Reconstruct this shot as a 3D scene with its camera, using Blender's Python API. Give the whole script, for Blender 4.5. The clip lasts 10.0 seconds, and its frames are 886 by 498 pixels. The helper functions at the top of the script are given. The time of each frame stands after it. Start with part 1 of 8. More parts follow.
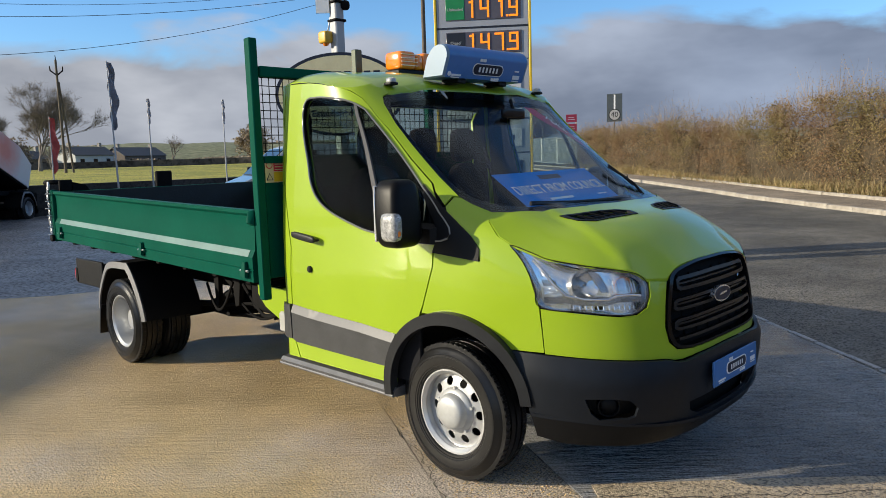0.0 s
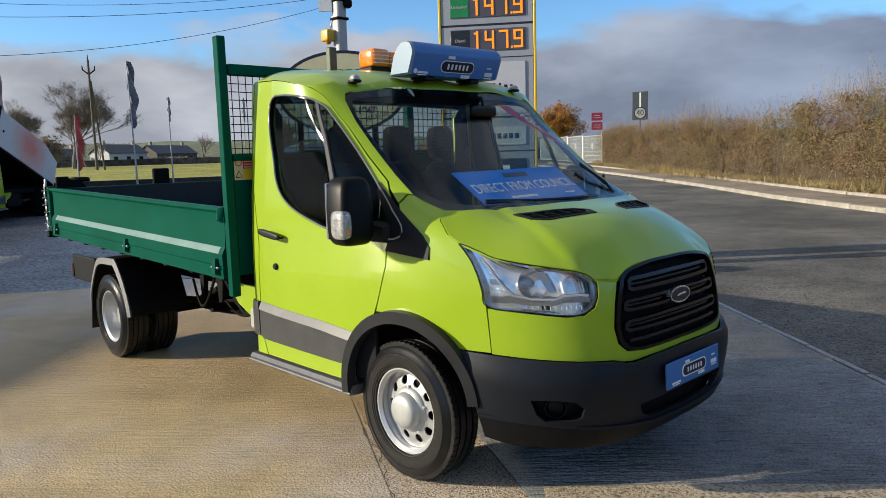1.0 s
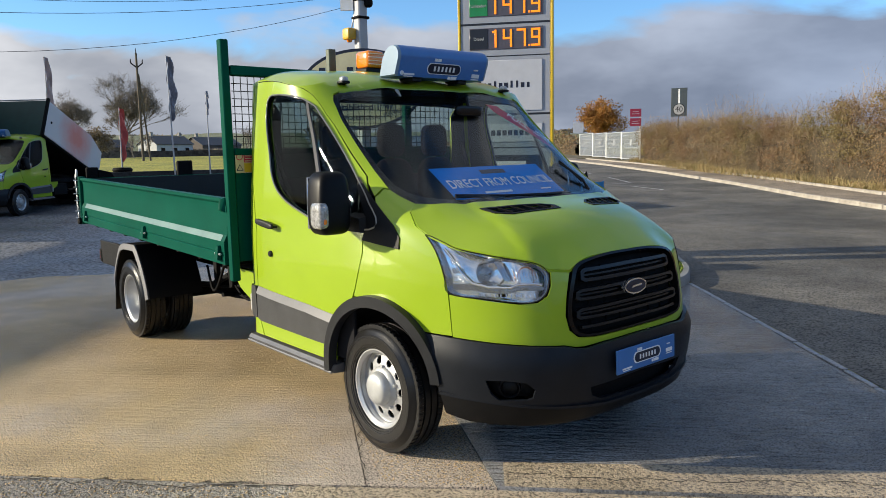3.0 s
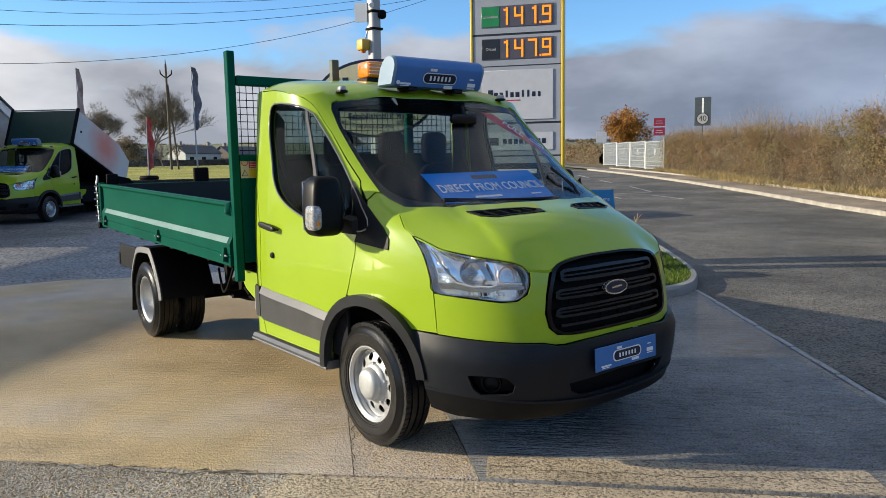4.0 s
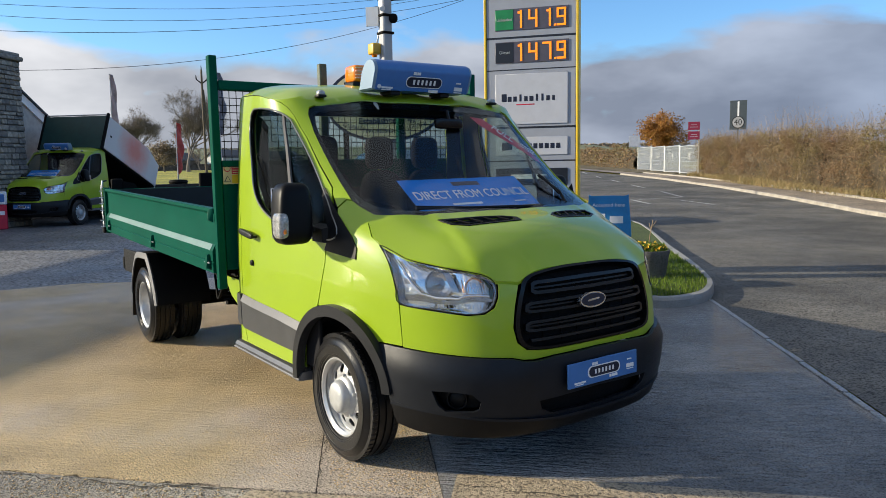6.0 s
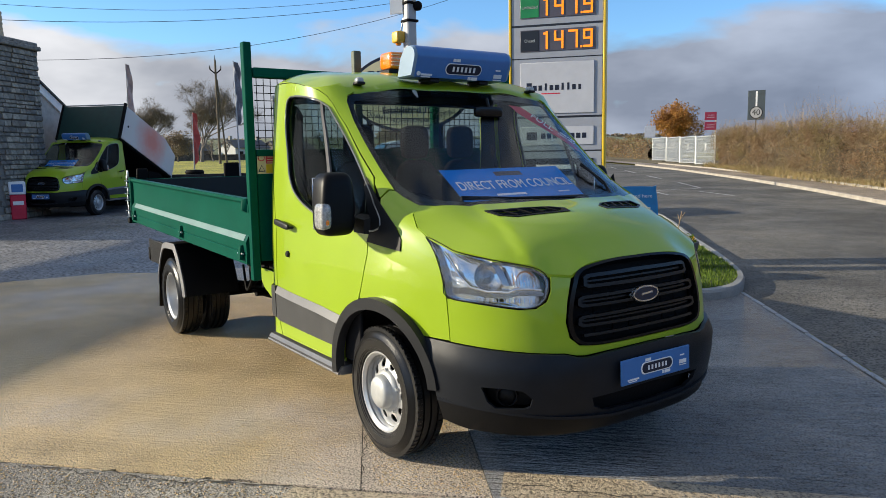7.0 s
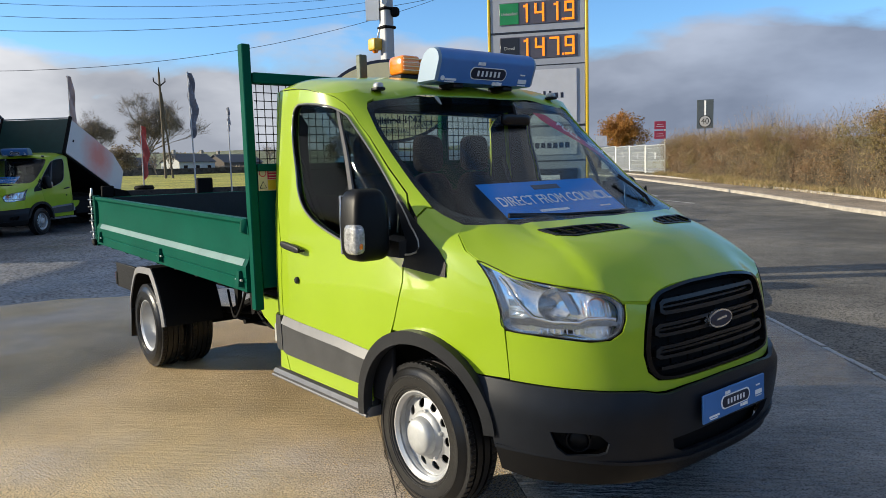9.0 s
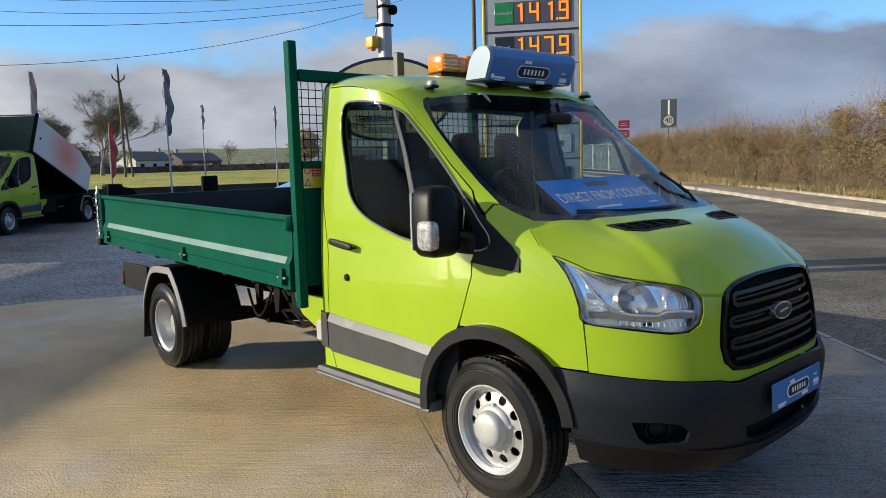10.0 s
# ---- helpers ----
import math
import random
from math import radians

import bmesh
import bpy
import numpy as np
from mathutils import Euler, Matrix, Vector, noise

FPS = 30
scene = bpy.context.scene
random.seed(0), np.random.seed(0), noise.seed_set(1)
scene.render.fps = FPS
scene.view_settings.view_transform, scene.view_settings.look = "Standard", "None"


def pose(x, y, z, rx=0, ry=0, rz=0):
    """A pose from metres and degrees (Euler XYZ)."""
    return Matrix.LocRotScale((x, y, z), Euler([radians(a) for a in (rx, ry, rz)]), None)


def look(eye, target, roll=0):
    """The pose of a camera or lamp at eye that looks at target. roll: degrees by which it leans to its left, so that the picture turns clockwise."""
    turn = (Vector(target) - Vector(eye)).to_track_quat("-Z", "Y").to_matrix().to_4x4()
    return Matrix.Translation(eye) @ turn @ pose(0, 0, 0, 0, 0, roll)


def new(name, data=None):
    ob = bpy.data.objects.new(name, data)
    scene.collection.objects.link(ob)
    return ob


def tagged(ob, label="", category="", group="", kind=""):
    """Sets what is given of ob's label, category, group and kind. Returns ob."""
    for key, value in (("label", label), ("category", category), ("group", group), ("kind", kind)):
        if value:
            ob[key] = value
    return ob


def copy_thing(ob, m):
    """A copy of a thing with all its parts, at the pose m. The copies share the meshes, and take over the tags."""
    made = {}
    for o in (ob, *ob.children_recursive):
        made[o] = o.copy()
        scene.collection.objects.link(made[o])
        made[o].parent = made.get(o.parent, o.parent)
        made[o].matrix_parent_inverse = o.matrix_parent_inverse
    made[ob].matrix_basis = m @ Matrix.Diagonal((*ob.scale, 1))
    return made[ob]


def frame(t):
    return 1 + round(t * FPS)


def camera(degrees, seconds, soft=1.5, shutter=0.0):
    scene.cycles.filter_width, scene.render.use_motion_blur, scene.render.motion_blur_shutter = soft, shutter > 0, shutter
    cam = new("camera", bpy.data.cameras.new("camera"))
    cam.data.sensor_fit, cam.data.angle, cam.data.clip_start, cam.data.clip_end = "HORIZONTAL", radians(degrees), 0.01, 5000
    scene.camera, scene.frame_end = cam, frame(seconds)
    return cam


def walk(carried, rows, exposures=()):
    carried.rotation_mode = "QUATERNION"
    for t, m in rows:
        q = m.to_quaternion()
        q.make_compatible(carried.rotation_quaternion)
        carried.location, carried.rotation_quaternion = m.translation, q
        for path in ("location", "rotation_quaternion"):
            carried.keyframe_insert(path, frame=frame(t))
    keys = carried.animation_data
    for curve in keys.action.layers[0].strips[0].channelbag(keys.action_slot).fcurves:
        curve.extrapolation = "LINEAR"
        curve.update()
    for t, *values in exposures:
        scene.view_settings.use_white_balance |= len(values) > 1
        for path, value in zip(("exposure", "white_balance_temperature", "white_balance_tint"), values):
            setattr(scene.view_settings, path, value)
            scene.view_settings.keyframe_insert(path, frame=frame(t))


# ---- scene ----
cam = camera(62.4, 10.0, soft=0.5)
PATH = [
    (0, (2.622, -3.615, 1.664), (1.242, -2.189, 1.413), -1.8),
    (0.5, (2.76, -3.384, 1.655), (1.354, -1.983, 1.405), -1.7),
    (1, (2.876, -3.326, 1.649), (1.44, -1.957, 1.396), -1.7),
    (1.5, (3.061, -3.453, 1.639), (1.604, -2.11, 1.373), -1.6),
    (2, (3.172, -3.508, 1.658), (1.698, -2.185, 1.381), -1.5),
    (2.5, (3.25, -3.409, 1.652), (1.759, -2.103, 1.384), -1.1),
    (2.7, (3.278, -3.303, 1.661), (1.781, -2.004, 1.391), -1.1),
    (4, (3.604, -3.205, 1.632), (2.049, -1.97, 1.393), -1.0),
    (4.5, (3.701, -3.241, 1.643), (2.137, -2.02, 1.399), -1.2),
    (5, (3.716, -3.171, 1.64), (2.143, -1.96, 1.399), -1.3),
    (6.3, (3.682, -2.8, 1.638), (2.058, -1.656, 1.409), -1.0),
    (6.5, (3.658, -2.81, 1.636), (2.03, -1.673, 1.4), -1.1),
    (7, (3.5, -2.922, 1.634), (1.871, -1.789, 1.383), -0.9),
    (7.5, (3.304, -3.068, 1.649), (1.69, -1.915, 1.394), -0.7),
    (8, (3.161, -3.076, 1.639), (1.566, -1.895, 1.395), -0.8),
    (8.5, (2.955, -2.999, 1.653), (1.38, -1.788, 1.42), -1.3),
    (9, (2.853, -3.036, 1.653), (1.306, -1.788, 1.429), -1.6),
    (9.5, (2.693, -3.279, 1.648), (1.18, -1.991, 1.422), -1.7),
    (10, (2.542, -3.462, 1.66), (1.067, -2.131, 1.429), -1.6),
]
walk(cam, [(t, look(eye, target, roll)) for t, eye, target, roll in PATH],
     [(0, 0.57), (2.5, 0.70), (5, 0.73), (6.5, 0.74), (7.5, 0.79), (8.5, 0.78), (10, 0.62)])

# ---- world, sun, exposure ----
SUN_DIR = Vector((-0.616, -0.788, math.tan(radians(17.8)))).normalized()
world = bpy.data.worlds.new("world")
scene.world = world
world.use_nodes = True
wn, wl = world.node_tree.nodes, world.node_tree.links
wn.clear()
w_out = wn.new("ShaderNodeOutputWorld")
w_bg = wn.new("ShaderNodeBackground")
w_sky = wn.new("ShaderNodeTexSky")
w_sky.sky_type = "NISHITA"
w_sky.sun_disc = False
w_sky.sun_elevation = radians(17.8)
w_sky.sun_rotation = math.atan2(SUN_DIR.x, SUN_DIR.y)
w_sky.air_density, w_sky.dust_density, w_sky.ozone_density = 1.0, 0.1, 3.0
w_co = wn.new("ShaderNodeTexCoord")
w_map = wn.new("ShaderNodeMapping")
w_map.inputs["Scale"].default_value = (1.0, 1.0, 2.5)
w_map.inputs["Location"].default_value = (0.35, 0.1, 0.22)
w_noise = wn.new("ShaderNodeTexNoise")
w_noise.inputs["Scale"].default_value = 3.4
w_noise.inputs["Detail"].default_value = 7.0
w_noise.inputs["Roughness"].default_value = 0.50
w_noise.inputs["Distortion"].default_value = 0.25
w_ramp = wn.new("ShaderNodeValToRGB")
w_ramp.color_ramp.elements[0].position = 0.47
w_ramp.color_ramp.elements[1].position = 0.585
w_noise2 = wn.new("ShaderNodeTexNoise")
w_noise2.inputs["Scale"].default_value = 3.4
w_noise2.inputs["Detail"].default_value = 5.0
w_shade = wn.new("ShaderNodeValToRGB")
w_shade.color_ramp.elements[0].position, w_shade.color_ramp.elements[0].color = 0.40, (2.1, 2.3, 2.7, 1)
w_shade.color_ramp.elements[1].position, w_shade.color_ramp.elements[1].color = 0.70, (4.5, 4.7, 5.1, 1)
# more cloud low over the horizon, open blue above, unseen cloud overhead added as fill light
w_sep = wn.new("ShaderNodeSeparateXYZ")
w_band = wn.new("ShaderNodeFloatCurve")
w_curve = w_band.mapping.curves[0]
w_curve.points[0].location, w_curve.points[1].location = (0.0, 0.70), (1.0, 0.58)
for at_z, cover in ((0.05, 0.72), (0.10, 0.68), (0.14, 0.56), (0.175, 0.41), (0.22, 0.29), (0.36, 0.44), (0.60, 0.58)):
    w_curve.points.new(at_z, cover)
w_band.mapping.update()
w_off = wn.new("ShaderNodeMath")
w_off.operation, w_off.inputs[1].default_value = "SUBTRACT", 0.5
w_add = wn.new("ShaderNodeMath")
w_mix = wn.new("ShaderNodeMixRGB")
wl.new(w_co.outputs["Generated"], w_map.inputs["Vector"])
wl.new(w_map.outputs["Vector"], w_noise.inputs["Vector"])
wl.new(w_map.outputs["Vector"], w_noise2.inputs["Vector"])
wl.new(w_co.outputs["Generated"], w_sep.inputs["Vector"])
wl.new(w_sep.outputs["Z"], w_band.inputs["Value"])
wl.new(w_band.outputs["Value"], w_off.inputs[0])
wl.new(w_noise.outputs["Fac"], w_add.inputs[0])
wl.new(w_off.outputs["Value"], w_add.inputs[1])
wl.new(w_add.outputs["Value"], w_ramp.inputs["Fac"])
wl.new(w_noise2.outputs["Fac"], w_shade.inputs["Fac"])
wl.new(w_ramp.outputs["Color"], w_mix.inputs["Fac"])
w_tint = wn.new("ShaderNodeMixRGB")
w_tint.blend_type, w_tint.inputs["Fac"].default_value = "MULTIPLY", 1.0
w_tint.inputs["Color2"].default_value = (0.70, 0.93, 1.14, 1)
wl.new(w_sky.outputs["Color"], w_tint.inputs["Color1"])
wl.new(w_tint.outputs["Color"], w_mix.inputs["Color1"])
# clouds are whiter on the sun's side of the sky and blue-grey away from it
w_dot = wn.new("ShaderNodeVectorMath")
w_dot.operation = "DOT_PRODUCT"
w_dot.inputs[1].default_value = SUN_DIR
w_half = wn.new("ShaderNodeMath")
w_half.operation, w_half.inputs[1].default_value, w_half.inputs[2].default_value = "MULTIPLY_ADD", 0.5, 0.5
w_side = wn.new("ShaderNodeValToRGB")
w_side.color_ramp.elements[0].position, w_side.color_ramp.elements[0].color = 0.28, (0.46, 0.53, 0.65, 1)
w_side.color_ramp.elements[1].position, w_side.color_ramp.elements[1].color = 0.84, (1.12, 1.07, 1.0, 1)
w_lit = wn.new("ShaderNodeMixRGB")
w_lit.blend_type, w_lit.inputs["Fac"].default_value = "MULTIPLY", 1.0
wl.new(w_co.outputs["Generated"], w_dot.inputs[0])
wl.new(w_dot.outputs["Value"], w_half.inputs[0])
wl.new(w_half.outputs["Value"], w_side.inputs["Fac"])
wl.new(w_shade.outputs["Color"], w_lit.inputs["Color1"])
wl.new(w_side.outputs["Color"], w_lit.inputs["Color2"])
wl.new(w_lit.outputs["Color"], w_mix.inputs["Color2"])
wl.new(w_mix.outputs["Color"], w_bg.inputs["Color"])
w_bg.inputs["Strength"].default_value = 0.115
wl.new(w_bg.outputs["Background"], w_out.inputs["Surface"])

sun = new("sun", bpy.data.lights.new("sun", "SUN"))
sun.data.energy, sun.data.angle, sun.data.color = 4.5, radians(0.55), (1.0, 0.89, 0.69)
sun.matrix_world = look(SUN_DIR * 60, (0, 0, 0))
scene.view_settings.exposure = 0.65

# ---- materials ----
def mat_base(name):
    m = bpy.data.materials.new(name)
    m.use_nodes = True
    nt = m.node_tree
    return m, nt.nodes, nt.links, nt.nodes["Principled BSDF"]


def noise_node(n, l, scale, detail=4.0, rough=0.55, stretch=None):
    co = n.new("ShaderNodeTexCoord")
    t = n.new("ShaderNodeTexNoise")
    t.inputs["Scale"].default_value, t.inputs["Detail"].default_value, t.inputs["Roughness"].default_value = scale, detail, rough
    if stretch:
        mp = n.new("ShaderNodeMapping")
        mp.inputs["Scale"].default_value = stretch
        l.new(co.outputs["Object"], mp.inputs["Vector"])
        l.new(mp.outputs["Vector"], t.inputs["Vector"])
    else:
        l.new(co.outputs["Object"], t.inputs["Vector"])
    return t


def ramp_node(n, l, fac, stops):
    r = n.new("ShaderNodeValToRGB")
    e = r.color_ramp.elements
    while len(e) < len(stops):
        e.new(0.5)
    for k, (pos, col) in zip(e, stops):
        k.position, k.color = pos, (*col, 1)
    l.new(fac, r.inputs["Fac"])
    return r


def mix_node(n, l, fac, a, b, kind="MIX"):
    m = n.new("ShaderNodeMixRGB")
    m.blend_type = kind
    for sock, v in (("Fac", fac), ("Color1", a), ("Color2", b)):
        if hasattr(v, "links"):
            l.new(v, m.inputs[sock])
        else:
            m.inputs[sock].default_value = v if sock == "Fac" else (*v, 1)
    return m


def plain(name, col, rough=0.5, metal=0.0, var=0.12, scale=6.0, bump=0.0, bscale=60.0, coat=0.0, fine=40.0, rvar=0.12, spec=0.5):
    """A surface with colour and gloss that vary at two scales, and fine relief."""
    m, n, l, p = mat_base(name)
    a = noise_node(n, l, scale)
    b = noise_node(n, l, fine, 3.0)
    lo, hi = [c * (1 - var) for c in col], [min(1, c * (1 + var)) for c in col]
    r1 = ramp_node(n, l, a.outputs["Fac"], [(0.3, lo), (0.7, hi)])
    r2 = ramp_node(n, l, b.outputs["Fac"], [(0.3, (1 - var * 0.6,) * 3), (0.7, (1,) * 3)])
    mx = mix_node(n, l, 1.0, r1.outputs["Color"], r2.outputs["Color"], "MULTIPLY")
    l.new(mx.outputs["Color"], p.inputs["Base Color"])
    rr = n.new("ShaderNodeMapRange")
    rr.inputs["To Min"].default_value, rr.inputs["To Max"].default_value = max(0.02, rough * (1 - rvar)), min(1, rough * (1 + rvar))
    l.new(a.outputs["Fac"], rr.inputs["Value"])
    l.new(rr.outputs["Result"], p.inputs["Roughness"])
    p.inputs["Metallic"].default_value = metal
    p.inputs["Coat Weight"].default_value = coat
    p.inputs["Coat Roughness"].default_value = 0.04
    p.inputs["Specular IOR Level"].default_value = spec
    if bump:
        bt = noise_node(n, l, bscale, 5.0)
        bn = n.new("ShaderNodeBump")
        bn.inputs["Strength"].default_value, bn.inputs["Distance"].default_value = bump, 0.01
        l.new(bt.outputs["Fac"], bn.inputs["Height"])
        l.new(bn.outputs["Normal"], p.inputs["Normal"])
    return m


def glass_mat(name, tint, gloss=1.0):
    m, n, l, p = mat_base(name)
    n.remove(p)
    out = n["Material Output"]
    tr, gl, mx, lw = n.new("ShaderNodeBsdfTransparent"), n.new("ShaderNodeBsdfGlossy"), n.new("ShaderNodeMixShader"), n.new("ShaderNodeLayerWeight")
    tr.inputs["Color"].default_value = (*tint, 1)
    gl.inputs["Roughness"].default_value = 0.015
    gl.inputs["Color"].default_value = (gloss, gloss, gloss, 1)
    lw.inputs["Blend"].default_value = 0.5
    pw, ml = n.new("ShaderNodeMath"), n.new("ShaderNodeMath")
    pw.operation, pw.inputs[1].default_value = "POWER", 5.0
    ml.operation, ml.inputs[1].default_value, ml.inputs[2].default_value = "MULTIPLY_ADD", 0.9, 0.028
    l.new(lw.outputs["Facing"], pw.inputs[0])
    l.new(pw.outputs["Value"], ml.inputs[0])
    l.new(ml.outputs["Value"], mx.inputs["Fac"])
    l.new(tr.outputs["BSDF"], mx.inputs[1])
    l.new(gl.outputs["BSDF"], mx.inputs[2])
    l.new(mx.outputs["Shader"], out.inputs["Surface"])
    return m


def emit_mat(name, col, power):
    m, n, l, p = mat_base(name)
    p.inputs["Base Color"].default_value = (0.02, 0.01, 0.0, 1)
    p.inputs["Emission Color"].default_value = (*col, 1)
    p.inputs["Emission Strength"].default_value = power
    return m


def ground_mat(name, c0, c1, c2, rough, ribs=0.0, wet=0.0, speck=0.25, grit=150.0, bump=0.5, spec=0.5):
    """Concrete or tarmac: broad stains, fine aggregate, damp patches with more gloss, brushed ribs."""
    m, n, l, p = mat_base(name)
    big, mid, fine = noise_node(n, l, 0.35, 5.0), noise_node(n, l, 2.6, 6.0, 0.65), noise_node(n, l, grit, 2.0, 0.7)
    r1 = ramp_node(n, l, big.outputs["Fac"], [(0.39, c0), (0.5, c1), (0.61, c2)])
    r2 = ramp_node(n, l, mid.outputs["Fac"], [(0.3, (0.72,) * 3), (0.6, (1.0,) * 3), (0.75, (1.12,) * 3)])
    r3 = ramp_node(n, l, fine.outputs["Fac"], [(0.37, (max(0.05, 1 - speck * 1.8),) * 3), (0.50, (1.0,) * 3), (0.72, (1 + speck * 0.7,) * 3)])
    a = mix_node(n, l, 1.0, r1.outputs["Color"], r2.outputs["Color"], "MULTIPLY")
    b = mix_node(n, l, 1.0, a.outputs["Color"], r3.outputs["Color"], "MULTIPLY")
    l.new(b.outputs["Color"], p.inputs["Base Color"])
    damp = noise_node(n, l, 0.8, 4.0, 0.6)
    rr = ramp_node(n, l, damp.outputs["Fac"], [(0.35, (max(0.08, rough - wet),) * 3), (0.62, (rough,) * 3)])
    l.new(rr.outputs["Color"], p.inputs["Roughness"])
    p.inputs["Specular IOR Level"].default_value = spec
    bn = n.new("ShaderNodeBump")
    bn.inputs["Strength"].default_value, bn.inputs["Distance"].default_value = bump, 0.010
    l.new(fine.outputs["Fac"], bn.inputs["Height"])
    last = bn
    if ribs:
        co = n.new("ShaderNodeTexCoord")
        mp = n.new("ShaderNodeMapping")
        mp.inputs["Rotation"].default_value = (0, 0, radians(-43))
        mp2 = n.new("ShaderNodeMapping")
        mp2.inputs["Scale"].default_value = (2.4, 30.0, 1.0)
        wv = n.new("ShaderNodeTexNoise")
        wv.inputs["Scale"].default_value, wv.inputs["Detail"].default_value, wv.inputs["Roughness"].default_value = 1.0, 4.0, 0.62
        l.new(co.outputs["Object"], mp.inputs["Vector"])
        l.new(mp.outputs["Vector"], mp2.inputs["Vector"])
        l.new(mp2.outputs["Vector"], wv.inputs["Vector"])
        b2 = n.new("ShaderNodeBump")
        b2.inputs["Strength"].default_value, b2.inputs["Distance"].default_value = ribs, 0.06
        l.new(wv.outputs["Fac"], b2.inputs["Height"])
        l.new(bn.outputs["Normal"], b2.inputs["Normal"])
        last = b2
    l.new(last.outputs["Normal"], p.inputs["Normal"])
    return m


def leaf_mat(name, cols, rough=0.7, trans=0.25):
    """Leaves and twigs: each piece has its own tone."""
    m, n, l, p = mat_base(name)
    g = n.new("ShaderNodeNewGeometry")
    k = len(cols) - 1
    r = ramp_node(n, l, g.outputs["Random Per Island"], [(i / k, c) for i, c in enumerate(cols)])
    big = noise_node(n, l, 0.6, 3.0)
    r2 = ramp_node(n, l, big.outputs["Fac"], [(0.3, (0.75, 0.72, 0.7)), (0.7, (1.2, 1.15, 1.0))])
    mx = mix_node(n, l, 1.0, r.outputs["Color"], r2.outputs["Color"], "MULTIPLY")
    l.new(mx.outputs["Color"], p.inputs["Base Color"])
    p.inputs["Roughness"].default_value = rough
    p.inputs["Specular IOR Level"].default_value = 0.25
    if trans:
        out = n["Material Output"]
        t = n.new("ShaderNodeBsdfTranslucent")
        l.new(mx.outputs["Color"], t.inputs["Color"])
        ms = n.new("ShaderNodeMixShader")
        ms.inputs["Fac"].default_value = trans
        l.new(p.outputs["BSDF"], ms.inputs[1])
        l.new(t.outputs["BSDF"], ms.inputs[2])
        l.new(ms.outputs["Shader"], out.inputs["Surface"])
    return m


LIME = plain("lime_paint", (0.273, 0.396, 0.0125), 0.34, var=0.03, scale=3, coat=0.65, fine=200, rvar=0.3, spec=0.25)
GREEN = plain("green_paint", (0.0005, 0.072, 0.046), 0.42, var=0.14, scale=2.5, coat=0.0, bump=0.03, bscale=9, spec=0.05)
BLACKPL = plain("black_plastic", (0.0045, 0.0045, 0.005), 0.46, spec=0.2, var=0.15, bump=0.12, bscale=350)
GREYPL = plain("grey_plastic", (0.009, 0.011, 0.015), 0.40, var=0.15, bump=0.10, bscale=300, spec=0.22)
TRIMPL = plain("trim_plastic", (0.017, 0.018, 0.020), 0.42, spec=0.18, var=0.15, bump=0.08, bscale=300)
GUARDPL = plain("guard_plastic", (0.15, 0.15, 0.155), 0.42, var=0.10, bump=0.08, bscale=200)
GLOSSBLK = plain("gloss_black", (0.005, 0.005, 0.006), 0.15, var=0.1, spec=0.25)
RUBBER = plain("rubber", (0.009, 0.009, 0.0095), 0.30, var=0.4, bump=0.12, bscale=60, spec=0.36)
STEEL = plain("wheel_silver", (0.50, 0.51, 0.52), 0.36, metal=0.6, var=0.08, bump=0.03, bscale=120)
GALV = plain("galvanised", (0.55, 0.56, 0.57), 0.42, metal=0.8, var=0.15)
CHROME = plain("chrome", (0.80, 0.81, 0.82), 0.10, metal=1.0, var=0.04)
REFLECT = plain("lamp_reflector", (0.80, 0.79, 0.77), 0.16, metal=0.85, var=0.12)
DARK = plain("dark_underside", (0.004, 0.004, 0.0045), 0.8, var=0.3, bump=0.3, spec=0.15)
RUST = plain("rusty_metal", (0.07, 0.045, 0.03), 0.7, var=0.4, bump=0.3)
INTERIOR = plain("cab_fabric", (0.006, 0.006, 0.008), 0.9, spec=0.1, var=0.2, bump=0.2, bscale=400)
LINING = plain("cab_lining", (0.014, 0.014, 0.016), 0.85, spec=0.1, var=0.1)
ALU = plain("aluminium", (0.48, 0.49, 0.50), 0.45, metal=0.6, var=0.10, scale=2)
BLUEPL = plain("blue_board", (0.05, 0.165, 0.42), 0.32, var=0.06)
BLUEBR = plain("bright_blue_board", (0.008, 0.20, 0.66), 0.7, var=0.05, spec=0.1)
NAVY = plain("navy_print", (0.006, 0.010, 0.030), 0.4)
WHITEPL = plain("white_plastic", (0.78, 0.79, 0.80), 0.35, var=0.04)
WHITE = plain("white_print", (0.80, 0.80, 0.80), 0.5, var=0.03)
REDPR = plain("red_print", (0.55, 0.012, 0.045), 0.45, var=0.06)
AMBER = plain("amber_lens", (0.85, 0.22, 0.01), 0.18, var=0.10, scale=30, coat=1.0)
AMBERLED = emit_mat("led_amber", (1.0, 0.24, 0.008), 1.0)
CREAM = plain("cream_sticker", (0.62, 0.52, 0.30), 0.5, var=0.06)
YELLOW = plain("yellow_sheet", (0.72, 0.48, 0.02), 0.45, var=0.06)
SIGNGREY = plain("sign_grey", (0.33, 0.35, 0.40), 0.45, var=0.05)
SIGNDARK = plain("sign_dark", (0.012, 0.014, 0.022), 0.35)
SIGNGREEN = plain("sign_green", (0.01, 0.22, 0.07), 0.4)
CLEAR = glass_mat("clear_lens", (0.97, 0.98, 0.99), 0.9)
SCREEN = glass_mat("windscreen_glass", (0.94, 0.97, 0.96), 0.6)
SIDEGLASS = glass_mat("side_glass", (0.66, 0.72, 0.70), 0.35)
